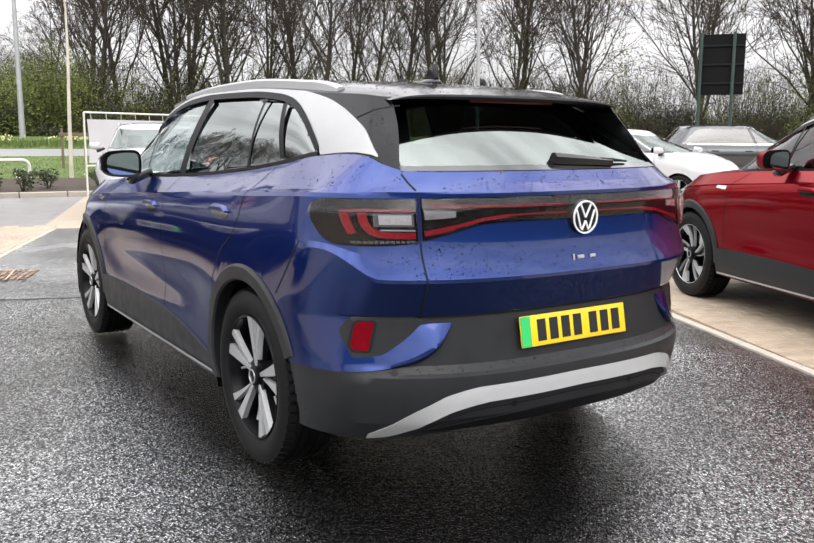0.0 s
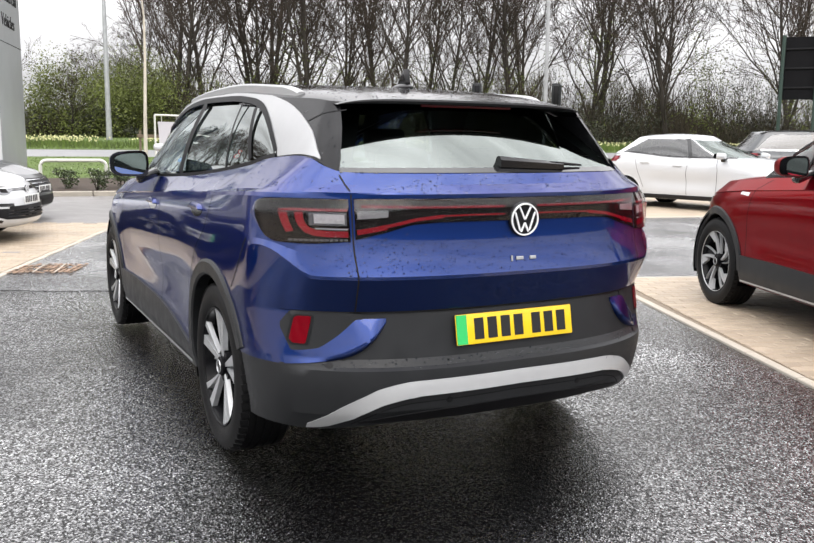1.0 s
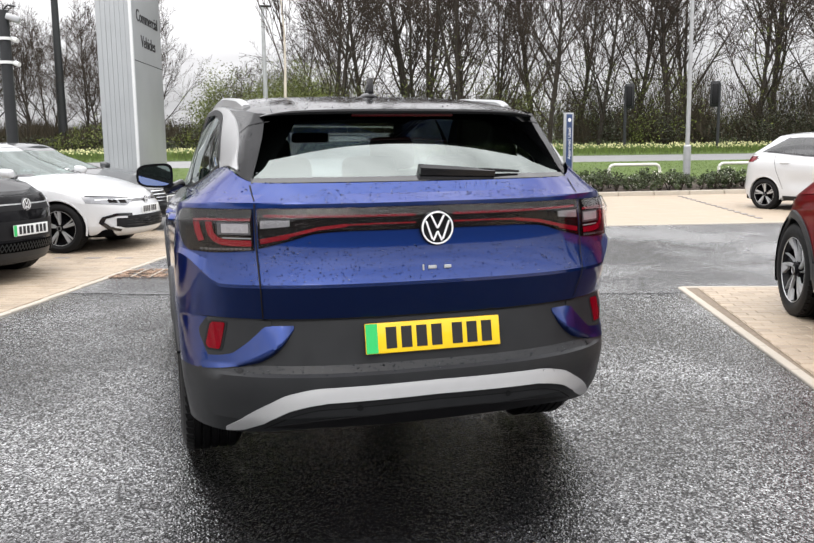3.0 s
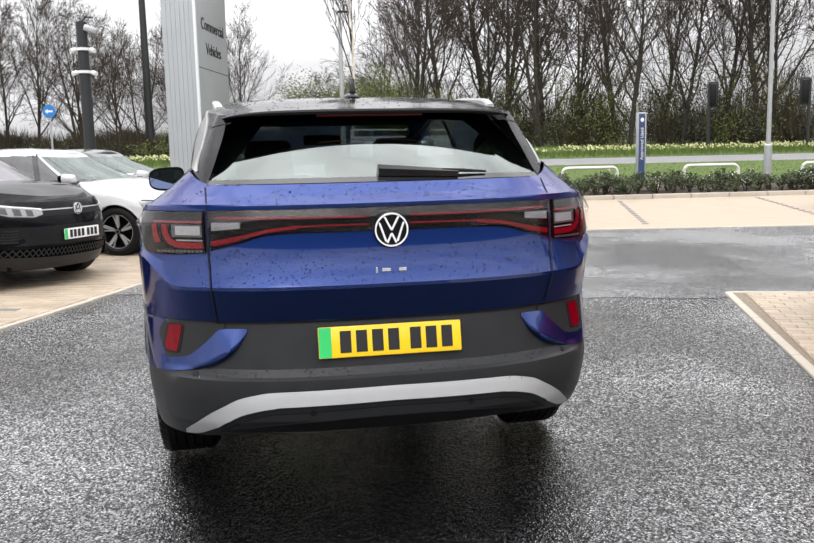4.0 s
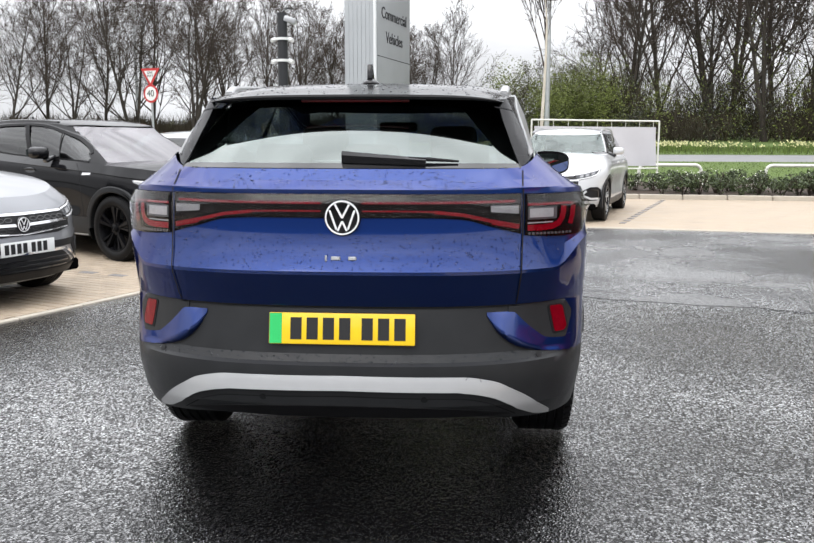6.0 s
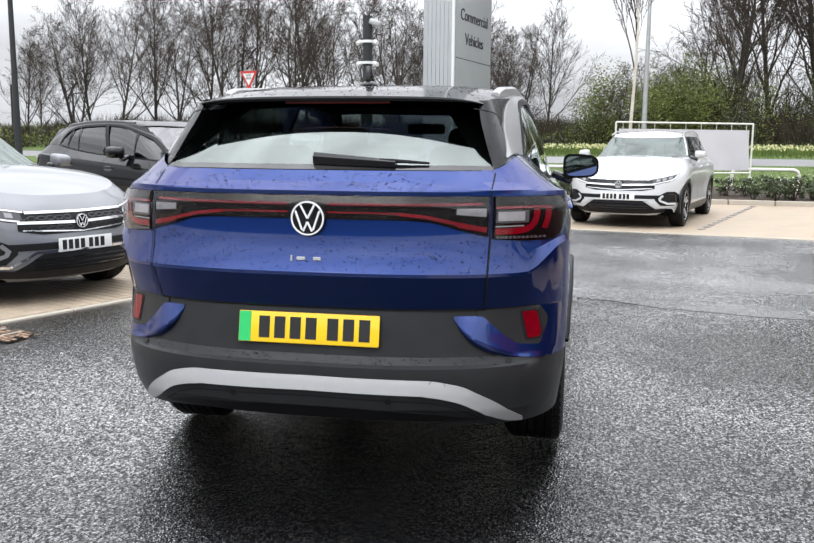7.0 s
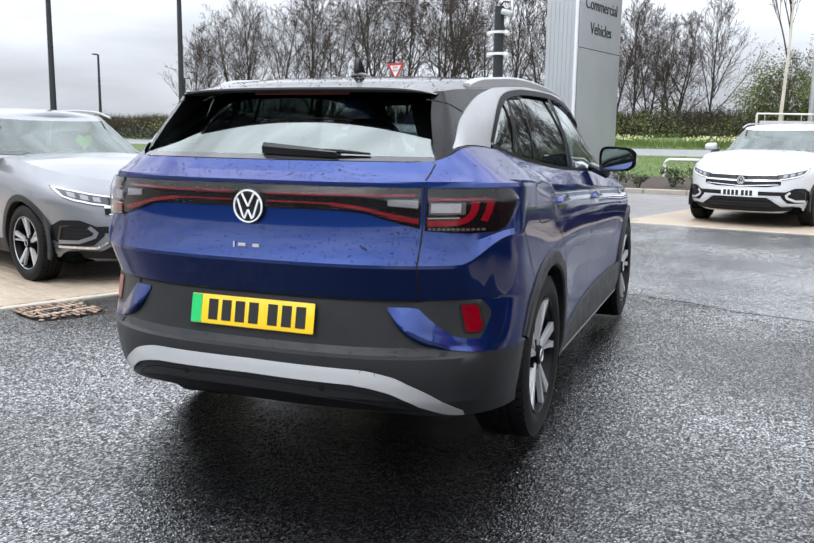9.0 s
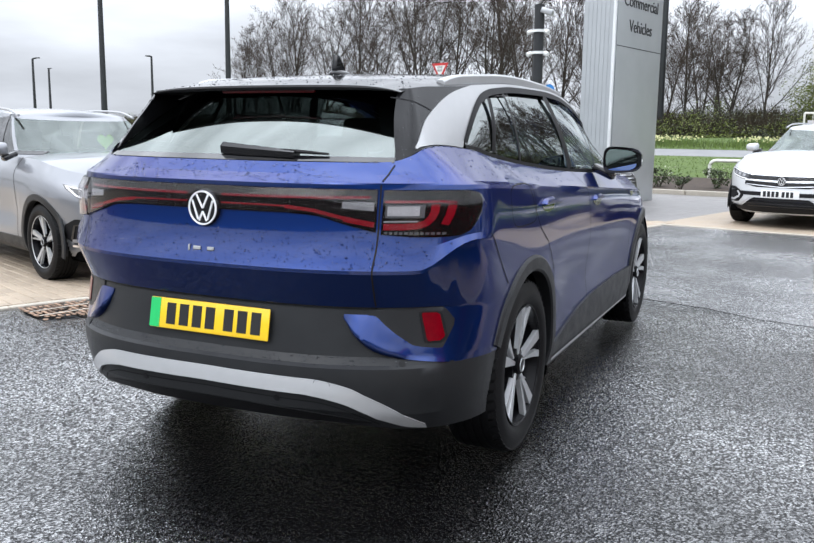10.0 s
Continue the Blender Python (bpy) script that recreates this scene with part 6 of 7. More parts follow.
            fs = patch("fog_surround", low, "front", [q * x for x in span(0.545, hw - 0.07, 20)], lambda x: 0.352 + 1.1 * max(0, 0.62 - abs(x)) + 1.2 * max(0, abs(x) - 0.79), lambda x: 0.565 - 0.55 * max(0, 0.70 - abs(x)) - 1.2 * max(0, abs(x) - 0.80), DARKPLASTIC, car, 0.006, 5)
            cx, cz = 0.705, 0.455
            ring = [(0.098, -0.072), (0.000, -0.072), (-0.090, -0.030), (-0.104, 0.005), (-0.060, 0.052)]
            ribbon("fog_frame", low, "front", [(q * (cx + dx), cz + dz) for dx, dz in ring], 0.030, paint_mat, fs, 0.014)
            rim = [(0.100, -0.060), (0.090, 0.058), (0.030, 0.070), (-0.050, 0.060)]
            ribbon("fog_rim", low, "front", [(q * (cx + dx), cz + dz) for dx, dz in rim], 0.010, GLOSS, fs, 0.014)
            for dz in (-0.030, 0.0, 0.030):
                ribbon("fog_slat", low, "front", [(q * (cx - 0.06), cz + dz), (q * (cx + 0.03), cz + dz)], 0.008, PLASTIC, fs, 0.012)
        ribbon("front_lip", low, "front", [(x, 0.262 + 0.06 * abs(x) ** 3) for x in span(-0.70, 0.70, 26)], 0.060, DARKPLASTIC, car, 0.012)
        p, nn = drop(low, "front", 0, 0.664)
        badge(car, Matrix.Translation((0, p.y + 0.012, 0.664)) @ pose(0, 0, 0, 0, 0, 180), 0.058)
        p, nn = drop(low, "front", 0, 0.485)
        number_plate(car, Matrix.Translation((0, p.y + 0.014, 0.485)) @ pose(0, 0, 0, 0, 0, 180), PLATE_W, plate_flash)
    elif face == "hatch":
        fr("front_band", -0.42, 0.42, 0.640, 0.672, GLOSS)
        ribbon("light_strip", low, "front", [(x, 0.668 + 0.02 * x * x) for x in span(-0.80, 0.80, 30)], 0.008, CHROME, car, 0.010)
        mouth = fr("lower_intake", -0.66, 0.66, lambda x: 0.300 + 0.03 * abs(x) ** 2, lambda x: 0.462 - 0.12 * max(0, abs(x) - 0.55), DARKPLASTIC)
        for zz in (0.335, 0.370, 0.405):
            fr("intake_slat", -0.56, 0.56, zz, zz + 0.010, GLOSS, mouth, 0.012)
        for q in (-1, 1):
            hl = patch("headlamp", low, "front", [q * x for x in span(0.34, hw - 0.035, 22)], lambda x: 0.645 - 0.045 * sstep(0.34, 0.52, abs(x)) + 0.14 * max(0, abs(x) - 0.56), lambda x: 0.668 + 0.11 * (abs(x) - 0.34), LENSGREY, car, 0.006, 5)
            for x0 in (0.47, 0.60):
                patch("lamp_eye", low, "front", [q * x for x in span(x0, x0 + 0.10, 6)], lambda x: 0.622 + 0.08 * (abs(x) - 0.47), lambda x: 0.664 + 0.08 * (abs(x) - 0.47), LAMPDARK, hl, 0.010, 3)
            ribbon("lamp_brow", low, "front", [(q * x, 0.676 + 0.11 * (x - 0.34)) for x in span(0.36, hw - 0.06, 12)], 0.014, GLOSS, hl, 0.009)
            ribbon("intake_frame", low, "front", [(q * 0.46, 0.478), (q * 0.66, 0.486), (q * 0.76, 0.452), (q * 0.775, 0.390), (q * 0.72, 0.320), (q * 0.60, 0.285)], 0.034, GLOSS, mouth, 0.010)
            ribbon("intake_blade", low, "front", [(q * 0.54, 0.448), (q * 0.655, 0.452), (q * 0.715, 0.424), (q * 0.725, 0.385), (q * 0.67, 0.330), (q * 0.56, 0.300)], 0.020, paint_mat, mouth, 0.014)
        p, nn = drop(low, "front", 0, 0.635)
        badge(car, Matrix.Translation((0, p.y + 0.012, 0.640)) @ pose(0, 0, 0, 0, 0, 180), 0.056)
        p, nn = drop(low, "front", 0, 0.53)
        number_plate(car, Matrix.Translation((0, p.y + 0.014, 0.53)) @ pose(0, 0, 0, 0, 0, 180), PLATE_W, plate_flash)
    elif face == "fastback":
        gr = fr("grille", -0.55, 0.55, 0.44, 0.66, DARKPLASTIC)
        for zz in (0.48, 0.53, 0.58, 0.63):
            fr("grille_strip", -0.54, 0.54, zz, zz + 0.010, CHROME, gr, 0.012)
        for q in (-1, 1):
            patch("headlamp", low, "front", [q * x for x in span(0.50, hw - 0.06, 12)], lambda x: 0.60, lambda x: 0.665 + 0.05 * (abs(x) - 0.5), HEADLAMP, car, 0.006, 4)
        fr("lower_intake", -0.6, 0.6, 0.26, 0.40, DARKPLASTIC)
        p, nn = drop(low, "front", 0, 0.52)
        number_plate(car, Matrix.Translation((0, p.y + 0.016, 0.50)) @ pose(0, 0, 0, 0, 0, 180), PLATE_W)
    if rear_detail:
        for q in (-1, 1):
            patch("tail_lamp", low, "rear", [q * x for x in span(0.66, hw - 0.035, 12)], lambda x: s["tail"] - 0.155, lambda x: s["tail"] - 0.045, LAMPRED, car, 0.008, 5)
    return car


def heading(x, y, deg, fa, q, track):
    """The pose of a car whose front wheel on side q stands at x, y, nose turned deg from +y towards +x."""
    a = radians(-deg)
    back = Vector((math.sin(a), -math.cos(a)))
    right = Vector((math.cos(a), math.sin(a)))
    o = Vector((x, y)) - right * q * track + back * fa
    return pose(o.x, o.y, ground_z(x, y), 0, 0, -deg)

# ---- the parked cars ----
hero, low, cab, rtree, glass_pt = crossover(Matrix(), BLUE, "blue metallic electric crossover beaded with rain on wet asphalt", wet=True, front=False)
crossover(heading(3.80, 2.45, 22, 3.728, -1, 0.80), RED, "red electric crossover with machined alloy wheels on beige paving", wheel_style="blade")
crossover(heading(-3.36, 6.18, 120, 3.728, 1, 0.80), BLACKPAINT, "black electric crossover with black wheels on beige paving", trim=GLOSS, wheel_face=WHEELBLACK)
parked_car("small_suv", heading(-4.05, 3.06, 110, 3.406, 1, 0.79), SILVERPAINT, "silver small crossover with chrome grille on beige paving", "silver crossover", face="suv")
bm = bmesh.new()
heart = [(0.085 * math.sin(t) ** 3, 0.085 * (0.8125 * math.cos(t) - 0.3125 * math.cos(2 * t) - 0.125 * math.cos(3 * t) - 0.0625 * math.cos(4 * t))) for t in span(0, math.tau * 0.98, 40)]
prism(bm, heart, 0.003, heading(-4.05, 3.06, 110, 3.406, 1, 0.79) @ pose(-0.12, 2.60, 1.20, 0, 0, 180))
tagged(part("heart_card", bm, LIME, None), "lime green heart-shaped card behind the windscreen", "card")
parked_car("hatchback", heading(-2.15, 8.80, 113, 3.404, 1, 0.78), WHITE, "white five-door hatchback with black intake on beige paving", "white hatchback", face="hatch")
parked_car("fastback", heading(-1.86, 11.22, 113, 3.93, 1, 0.80), GREYPAINT, "dark grey fastback with chrome window line on grey paving", "grey fastback", face="fastback")
parked_car("small_suv", heading(2.65, 11.18, 196.5, 3.406, -1, 0.79), WHITE, "white small crossover with roof rails on beige paving", "white crossover", face="suv")
parked_car("supermini", heading(11.10, 8.59, 165, 3.22, 1, 0.75), WHITE, "white supermini with red tail lamp on beige paving", "white supermini", rear_detail=True)
parked_car("estate_suv", heading(19.33, 11.19, 128, 3.77, 1, 0.82), GREYPAINT, "dark grey sport utility car with chrome window line", "grey estate", rear_detail=True)

# ---- plants ----
def branch_mesh(name, segs, material, parent):
    """Joins tapered branches: each is a list of (point, radius) with its number of sides."""
    verts, faces = [], []
    for pts, sides in segs:
        base = len(verts)
        for i, (p, r) in enumerate(pts):
            t = (pts[min(i + 1, len(pts) - 1)][0] - pts[max(i - 1, 0)][0]).normalized()
            a = t.cross(Vector((0.3, 0.2, 1)) if abs(t.z) < 0.9 else Vector((1, 0.2, 0))).normalized()
            b = a.cross(t)
            verts += [p + r * (math.cos(k * math.tau / sides) * a + math.sin(k * math.tau / sides) * b) for k in range(sides)]
        for i in range(len(pts) - 1):
            for k in range(sides):
                faces.append((base + i * sides + k, base + i * sides + (k + 1) % sides, base + (i + 1) * sides + (k + 1) % sides, base + (i + 1) * sides + k))
    return mesh_object(name, verts, faces, material, parent, sharp=80)


def bare_tree(name, seed, h, spread, stems=1, label="tall bare tree with fine brown twigs", wood=None, tip=0.0085, twigs=3, girth=1.15):
    """A leafless tree: trunk, limbs and a crown of fine twigs."""
    rnd = random.Random(seed)
    tree = thing(name, Matrix(), label, "tree", "trees beyond the road")
    heavy, fine = [], []

    def grow(p, d, length, r, level, count):
        n = (8, 6, 4, 2, 1)[level]
        pts = [(p.copy(), r)]
        dd = d.copy()
        for i in range(n):
            jit = 0.04 if level == 0 else 0.11
            dd = (dd + Vector((rnd.gauss(0, jit), rnd.gauss(0, jit), rnd.gauss(0.055, 0.05) if level else 0.03))).normalized()
            p = p + dd * length / n
            pts.append((p.copy(), max(tip, r * (1 - 0.86 * (i + 1) / n))))
        (heavy if level < (1 if wood else 2) else fine).append((pts, 7 if level == 0 else 5 if level == 1 else 3))
        if level >= 4:
            return
        kids = count[level]
        for k in range(kids):
            f = (k + rnd.random()) / kids
            f = (0.45 + 0.53 * f if wood else 0.10 + 0.88 * f) if level == 0 else 0.15 + 0.83 * f
            i = min(n - 1, int(f * n))
            q = pts[i][0].lerp(pts[i + 1][0], f * n - i)
            rr = pts[i][1] * (0.52 if level == 0 else 0.5)
            az = rnd.uniform(0, math.tau)
            tilt = radians(rnd.uniform(22, 58)) * spread
            ax = dd.orthogonal().normalized()
            side = (Matrix.Rotation(az, 3, dd) @ ax)
            nd = (dd * math.cos(tilt) + side * math.sin(tilt)).normalized()
            ln = length * (rnd.uniform(0.44, 0.66) * (1.12 - 0.72 * f) if level == 0 else rnd.uniform(0.34, 0.62) * (1.15 - 0.5 * f))
            grow(q, nd, ln, max(tip * 1.2, rr), level + 1, count)
    for s in range(stems):
        lean = Vector((rnd.gauss(0, 0.05 * stems), rnd.gauss(0, 0.05 * stems), 1)).normalized()
        grow(Vector((rnd.gauss(0, 0.15) * (stems > 1), rnd.gauss(0, 0.15) * (stems > 1), -0.15)), lean, h, (h * 0.0078 + 0.03) * girth, 0, ((14 if wood else 20) if stems == 1 else 11, 7, 5, twigs))
    branch_mesh("trunk", heavy, wood or BARK, tree)
    branch_mesh("crown", fine, TWIG, tree)
    return tree


def leaf_cloud(rnd, verts, faces, c, rad, n, size, flat=1.0, lump=5):
    """Scatters leaves in an uneven clump round c."""
    lumps = [(Vector((rnd.gauss(0, 0.45) * rad[0], rnd.gauss(0, 0.45) * rad[1], rnd.uniform(-0.7, 0.8) * rad[2])), rnd.uniform(0.3, 0.6)) for _ in range(lump)]
    for _ in range(n):
        lc, lr = rnd.choice(lumps)
        v = Vector((rnd.gauss(0, 1), rnd.gauss(0, 1), rnd.gauss(0, 1))).normalized() * lr * rnd.uniform(0.55, 1.0)
        p = c + lc + Vector((v.x * rad[0], v.y * rad[1], v.z * rad[2]))
        a = Vector((rnd.gauss(0, 1), rnd.gauss(0, 1), rnd.gauss(0, 0.7))).normalized() * size * rnd.uniform(0.6, 1.3)
        b = a.cross(Vector((rnd.gauss(0, 1), rnd.gauss(0, 1), rnd.gauss(0, 1)))).normalized() * size * 0.5 * rnd.uniform(0.6, 1.2)
        k = len(verts)
        verts += [p - a, p + b, p + a, p - b]
        faces.append((k, k + 1, k + 2, k + 3))


def az_point(az, d):
    a = radians(az)
    x, y = d * math.sin(a), -2.5 + d * math.cos(a)
    return x, y, ground_z(x, y)


kinds = [bare_tree("tree", 11, 11, 0.85), bare_tree("tree", 12, 10.5, 1.0, 3, "bare many-stemmed tree with spreading twigs"), bare_tree("tree", 13, 12, 0.7),
         bare_tree("tree", 14, 10, 1.1, 2, "bare twin-stemmed tree with arching limbs"), bare_tree("tree", 15, 11, 0.9),
         bare_tree("tree", 16, 10.5, 0.75, tip=0.0100, twigs=2, girth=1.15), bare_tree("tree", 17, 10, 0.95, 2, "bare twin-stemmed tree with arching limbs", tip=0.0100, twigs=2, girth=1.2), bare_tree("tree", 18, 11, 0.85, tip=0.0100, twigs=2, girth=1.25)]
tree_top = curve([(-36, 0.46), (-33, 0.62), (-30, 0.76), (-26, 0.90), (-21, 1.0), (-14, 0.86), (-3, 0.68), (1.5, 0.60), (3, 0.48), (8.2, 0.42), (9.4, 1.2), (20, 1.42), (64, 1.48)])
rnd = random.Random(5)
used = []
for row, (d0, step) in enumerate(((55, 3.2), (64, 3.3), (76, 4.3))):
    az = -34.0 + row * 0.7
    while az < 64:
        d = d0 + rnd.uniform(-3, 3)
        s = tree_top(az) * rnd.uniform(0.78, 1.08) * d / 58
        if 0.8 < az < 2.4 and row < 3 or (row == 2 and (az < -8 or az > 22)):
            az += step
            continue
        x, y, z = az_point(az, d)
        k = kinds[rnd.randrange(5) if az < 9 else 5 + rnd.randrange(3)]
        m = Matrix.Translation((x, y, z)) @ Matrix.Rotation(rnd.uniform(0, math.tau), 4, "Z") @ Matrix.Scale(s, 4)
        if k not in used:
            used.append(k)
            k.matrix_world = m
        else:
            c = copy_thing(k, m)
            c.scale = (s, s, s)
        az += step * rnd.uniform(0.6, 1.4) * (0.90 if az < 9 else 1.2 if az < 35 else 1.7)

# undergrowth and ivy below the trees
for nm, mt, n, lab, hfun in (("undergrowth", SPRING, 230, "fresh green and brown undergrowth below the bare trees", 1.0), ("ivy_thicket", IVY, 240, "dark ivy and bramble thicket below the bare trees", 0.8)):
    verts, faces = [], []
    rnd = random.Random(21 if mt is SPRING else 22)
    for i in range(n):
        az = rnd.uniform(-58, 64)
        green = (1.0 if az > 9 else 0.5) + 0.3 * math.exp(-((az - 9) / 4) ** 2) + 0.35 * math.exp(-((az - 40) / 18) ** 2)
        if az < -6:
            green = 0.28
        d = rnd.uniform(50, 66)
        x, y, z = az_point(az, d)
        hh = (0.6 + 2.2 * rnd.random() ** 1.6) * green * hfun * (1.25 if az > 9 else 1.0)
        leaf_cloud(rnd, verts, faces, Vector((x, y, z + hh * 0.8)), (rnd.uniform(1.2, 2.4), rnd.uniform(1.0, 1.8), hh), 420, 0.075, lump=14)
    if mt is SPRING:
        # leafy willows beside the birch
        for i in range(48):
            x, y, z = az_point(rnd.uniform(2.0, 10.5), rnd.uniform(50, 58))
            hh = rnd.uniform(1.5, 3.0)
            leaf_cloud(rnd, verts, faces, Vector((x, y, z + hh * 0.85)), (rnd.uniform(1.4, 2.2), 1.3, hh), 900, 0.07, lump=16)
    tagged(mesh_object(nm, verts, faces, mt, flat=True), lab, "undergrowth", kind="stuff")

verts, faces = [], []
rnd = random.Random(29)
for i in range(900):
    az = rnd.uniform(-60, 64)
    d = rnd.uniform(52, 72)
    x, y, z = az_point(az, d)
    hh = (0.7 + (3.2 if az > -33 else 0.8) * rnd.random() ** 2) * (0.6 if az < 9 else 2.1)
    for _ in range(170):
        a = rnd.uniform(0, math.tau)
        r = abs(rnd.gauss(0, 0.8))
        p = Vector((x + r * math.cos(a), y + r * math.sin(a), z + rnd.uniform(0, hh * 0.6)))
        t = Vector((rnd.gauss(0, 0.35), rnd.gauss(0, 0.35), 1)).normalized() * rnd.uniform(0.5, 1.3)
        w = Vector((rnd.uniform(0.012, 0.024), 0, 0))
        k = len(verts)
        verts += [p - w, p + w, p + t]
        faces.append((k, k + 1, k + 2))
tagged(mesh_object("brushwood", verts, faces, BRUSH, flat=True), "brown leafless brushwood between the trunks", "brushwood", kind="stuff")

# birch with its stake frame
birch = bare_tree("birch_tree", 31, 7.0, 0.55, 1, "slender young birch with pale bark", BIRCH)
birch.matrix_world = pose(2.45, 20.56, ground_z(2.45, 20.56)) @ Matrix.Diagonal((0.6, 0.6, 1.0, 1))

# planting bed shrubs
def shrub(seed, blossom, red=False):
    rnd = random.Random(seed)
    sh = thing("shrub", Matrix(), "low evergreen shrub with small pale flowers" if blossom else "low evergreen shrub in bark mulch", "shrub", "planting bed")
    v, f = [], []
    leaf_cloud(rnd, v, f, Vector((0, 0, 0.28)), (0.38, 0.32, 0.24), 620, 0.035, lump=9)
    mesh_object("foliage", v, f, LEAF, sh, flat=True)
    segs = []
    for k in range(9):
        a = rnd.uniform(0, math.tau)
        segs.append(([(Vector((0, 0, -0.03)), 0.012), (Vector((0.10 * math.cos(a), 0.10 * math.sin(a), 0.2)), 0.008), (Vector((0.26 * math.cos(a), 0.26 * math.sin(a), 0.45)), 0.004)], 4))
    branch_mesh("stem", segs, TWIG, sh)
    if blossom:
        v, f = [], []
        leaf_cloud(rnd, v, f, Vector((0, 0, 0.34)), (0.34, 0.30, 0.22), 45, 0.022, lump=8)
        mesh_object("blossom", v, f, BLOSSOM, sh, flat=True)
    return sh


shrubs = [shrub(1, True), shrub(2, False), shrub(3, True), shrub(4, False)]
rnd = random.Random(8)
first = 0
for row_d, row_s in ((16.38, 0.88), (17.10, 0.98)):
    x = -3.6
    while x < 32:
        y = on_line(row_d + rnd.uniform(-0.15, 0.30), x)
        s = rnd.uniform(0.78, 1.15) * row_s
        m = Matrix.Translation((x, y, ground_z(x, y) + 0.06)) @ Matrix.Rotation(rnd.uniform(0, 6), 4, "Z") @ Matrix.Scale(s, 4)
        k = shrubs[rnd.randrange(4)]
        if first < 4:
            shrubs[first].matrix_world = m
            first += 1
        else:
            copy_thing(k, m).scale = (s, s, s)
        x += rnd.uniform(0.32, 0.50) if x > 3.6 else rnd.uniform(0.9, 1.6)

# daffodils on the far verge, grass tufts
verts, faces, gv, gf = [], [], [], []
rnd = random.Random(3)
for i in range(3800):
    x = rnd.uniform(-6, 48)
    lump = noise.noise(Vector((x * 0.35, 0, 0)))
    if rnd.random() > 0.55 + lump:
        continue
    y = on_line(36.0 + rnd.gauss(0, 0.5) + 0.6 * lump, x)
    z = ground_z(x, y)
    hgt = rnd.uniform(0.22, 0.42)
    for _ in range(1):
        c = Vector((x, y, z + hgt))
        a = Vector((rnd.gauss(0, 1), rnd.gauss(0, 0.4), rnd.gauss(0, 1))).normalized() * 0.042
        b = a.cross(Vector((rnd.gauss(0, 0.3), -1, 0.2))).normalized() * 0.042
        k = len(verts)
        verts += [c - a, c + b, c + a, c - b]
        faces.append((k, k + 1, k + 2, k + 3))
    for _ in range(2):
        k = len(gv)
        w = Vector((0.02, 0, 0))
        t = Vector((x + rnd.gauss(0, 0.08), y + rnd.gauss(0, 0.08), z))
        gv += [t - w, t + w, t + Vector((rnd.gauss(0, 0.05), 0, hgt))]
        gf.append((k, k + 1, k + 2))
for i in range(30000):
    x = rnd.uniform(-8, 34)
    far_side = rnd.random() < 0.4
    y = on_line(rnd.uniform(33.4, 38) if far_side else rnd.uniform(19.1, 29.0), x)
    z = ground_z(x, y)
    k = len(gv)
    hgt = rnd.uniform(0.10, 0.32) if far_side else rnd.uniform(0.03, 0.08)
    w = Vector((0.012, 0, 0))
    t = Vector((x, y, z))
    gv += [t - w, t + w, t + Vector((rnd.gauss(0, 0.06), rnd.gauss(0, 0.04), hgt))]
    gf.append((k, k + 1, k + 2))
tagged(mesh_object("daffodils", verts, faces, DAFF, flat=True), "pale yellow daffodils in bloom on the verge", "flowers", kind="stuff")
tagged(mesh_object("grass", gv, gf, BLADE, flat=True), "green grass blades on the verges", "grass", kind="stuff")

# far ridge that closes the distance
verts, faces = [], []
rnd = random.Random(17)
n = 240
for i in range(n + 1):
    a = math.tau * i / n
    d = 330
    hgt = 5.5 + 3.5 * noise.noise(Vector((math.cos(a) * 3, math.sin(a) * 3, 2))) + 0.8 * noise.noise(Vector((math.cos(a) * 30, math.sin(a) * 30, 5)))
    x, y = d * math.sin(a), d * math.cos(a)
    verts += [(x, y, 0), (x * 1.02, y * 1.02, hgt * 0.7), (x * 1.05, y * 1.05, hgt)]
for i in range(n):
    for j in range(2):
        faces.append((i * 3 + j, i * 3 + 3 + j, i * 3 + 4 + j, i * 3 + 1 + j))
tagged(mesh_object("backdrop", verts, faces, mat("distant_woodland", (0.07, 0.075, 0.06), 0.95, var=0.35, scale=0.05, fine=0.4)), "low wooded ridge on the horizon", "ridge", kind="structure")

# ---- pylon, poles, signs, barriers ----
pylon = thing("pylon_sign", pose(-1.24, 13.0, ground_z(-1.2, 13.5) - 0.02, 0, 0, -14.2), "tall silver-grey dealership pylon with dark lettering", "pylon sign")
bm = bmesh.new()
box(bm, (0.60, 2.02, 8.4), pose(-0.32, 1.03, 4.2), 0.012, 2)
part("pylon_core", bm, PYLON, pylon)
for k in range(7):
    bm = bmesh.new()
    box(bm, (0.079, 0.010, 8.4), pose(-0.075 - k * 0.082, 0.016, 4.2), 0.003, 1)
    part("rib", bm, PYLON, pylon)
bm = bmesh.new()
box(bm, (0.05, 0.05, 8.4), pose(-0.018, 0.018, 4.2), 0.008, 2)
part("edge_strip", bm, PYLON_W, pylon)
bm = bmesh.new()
box(bm, (0.03, 1.94, 8.4), pose(-0.014, 1.07, 4.2), 0.006, 2)
fp = part("face_panel", bm, PYLON, pylon)
bm = bmesh.new()
box(bm, (0.006, 1.94, 0.012), pose(0.002, 1.07, 2.86))
part("panel_joint", bm, SEAM, fp)


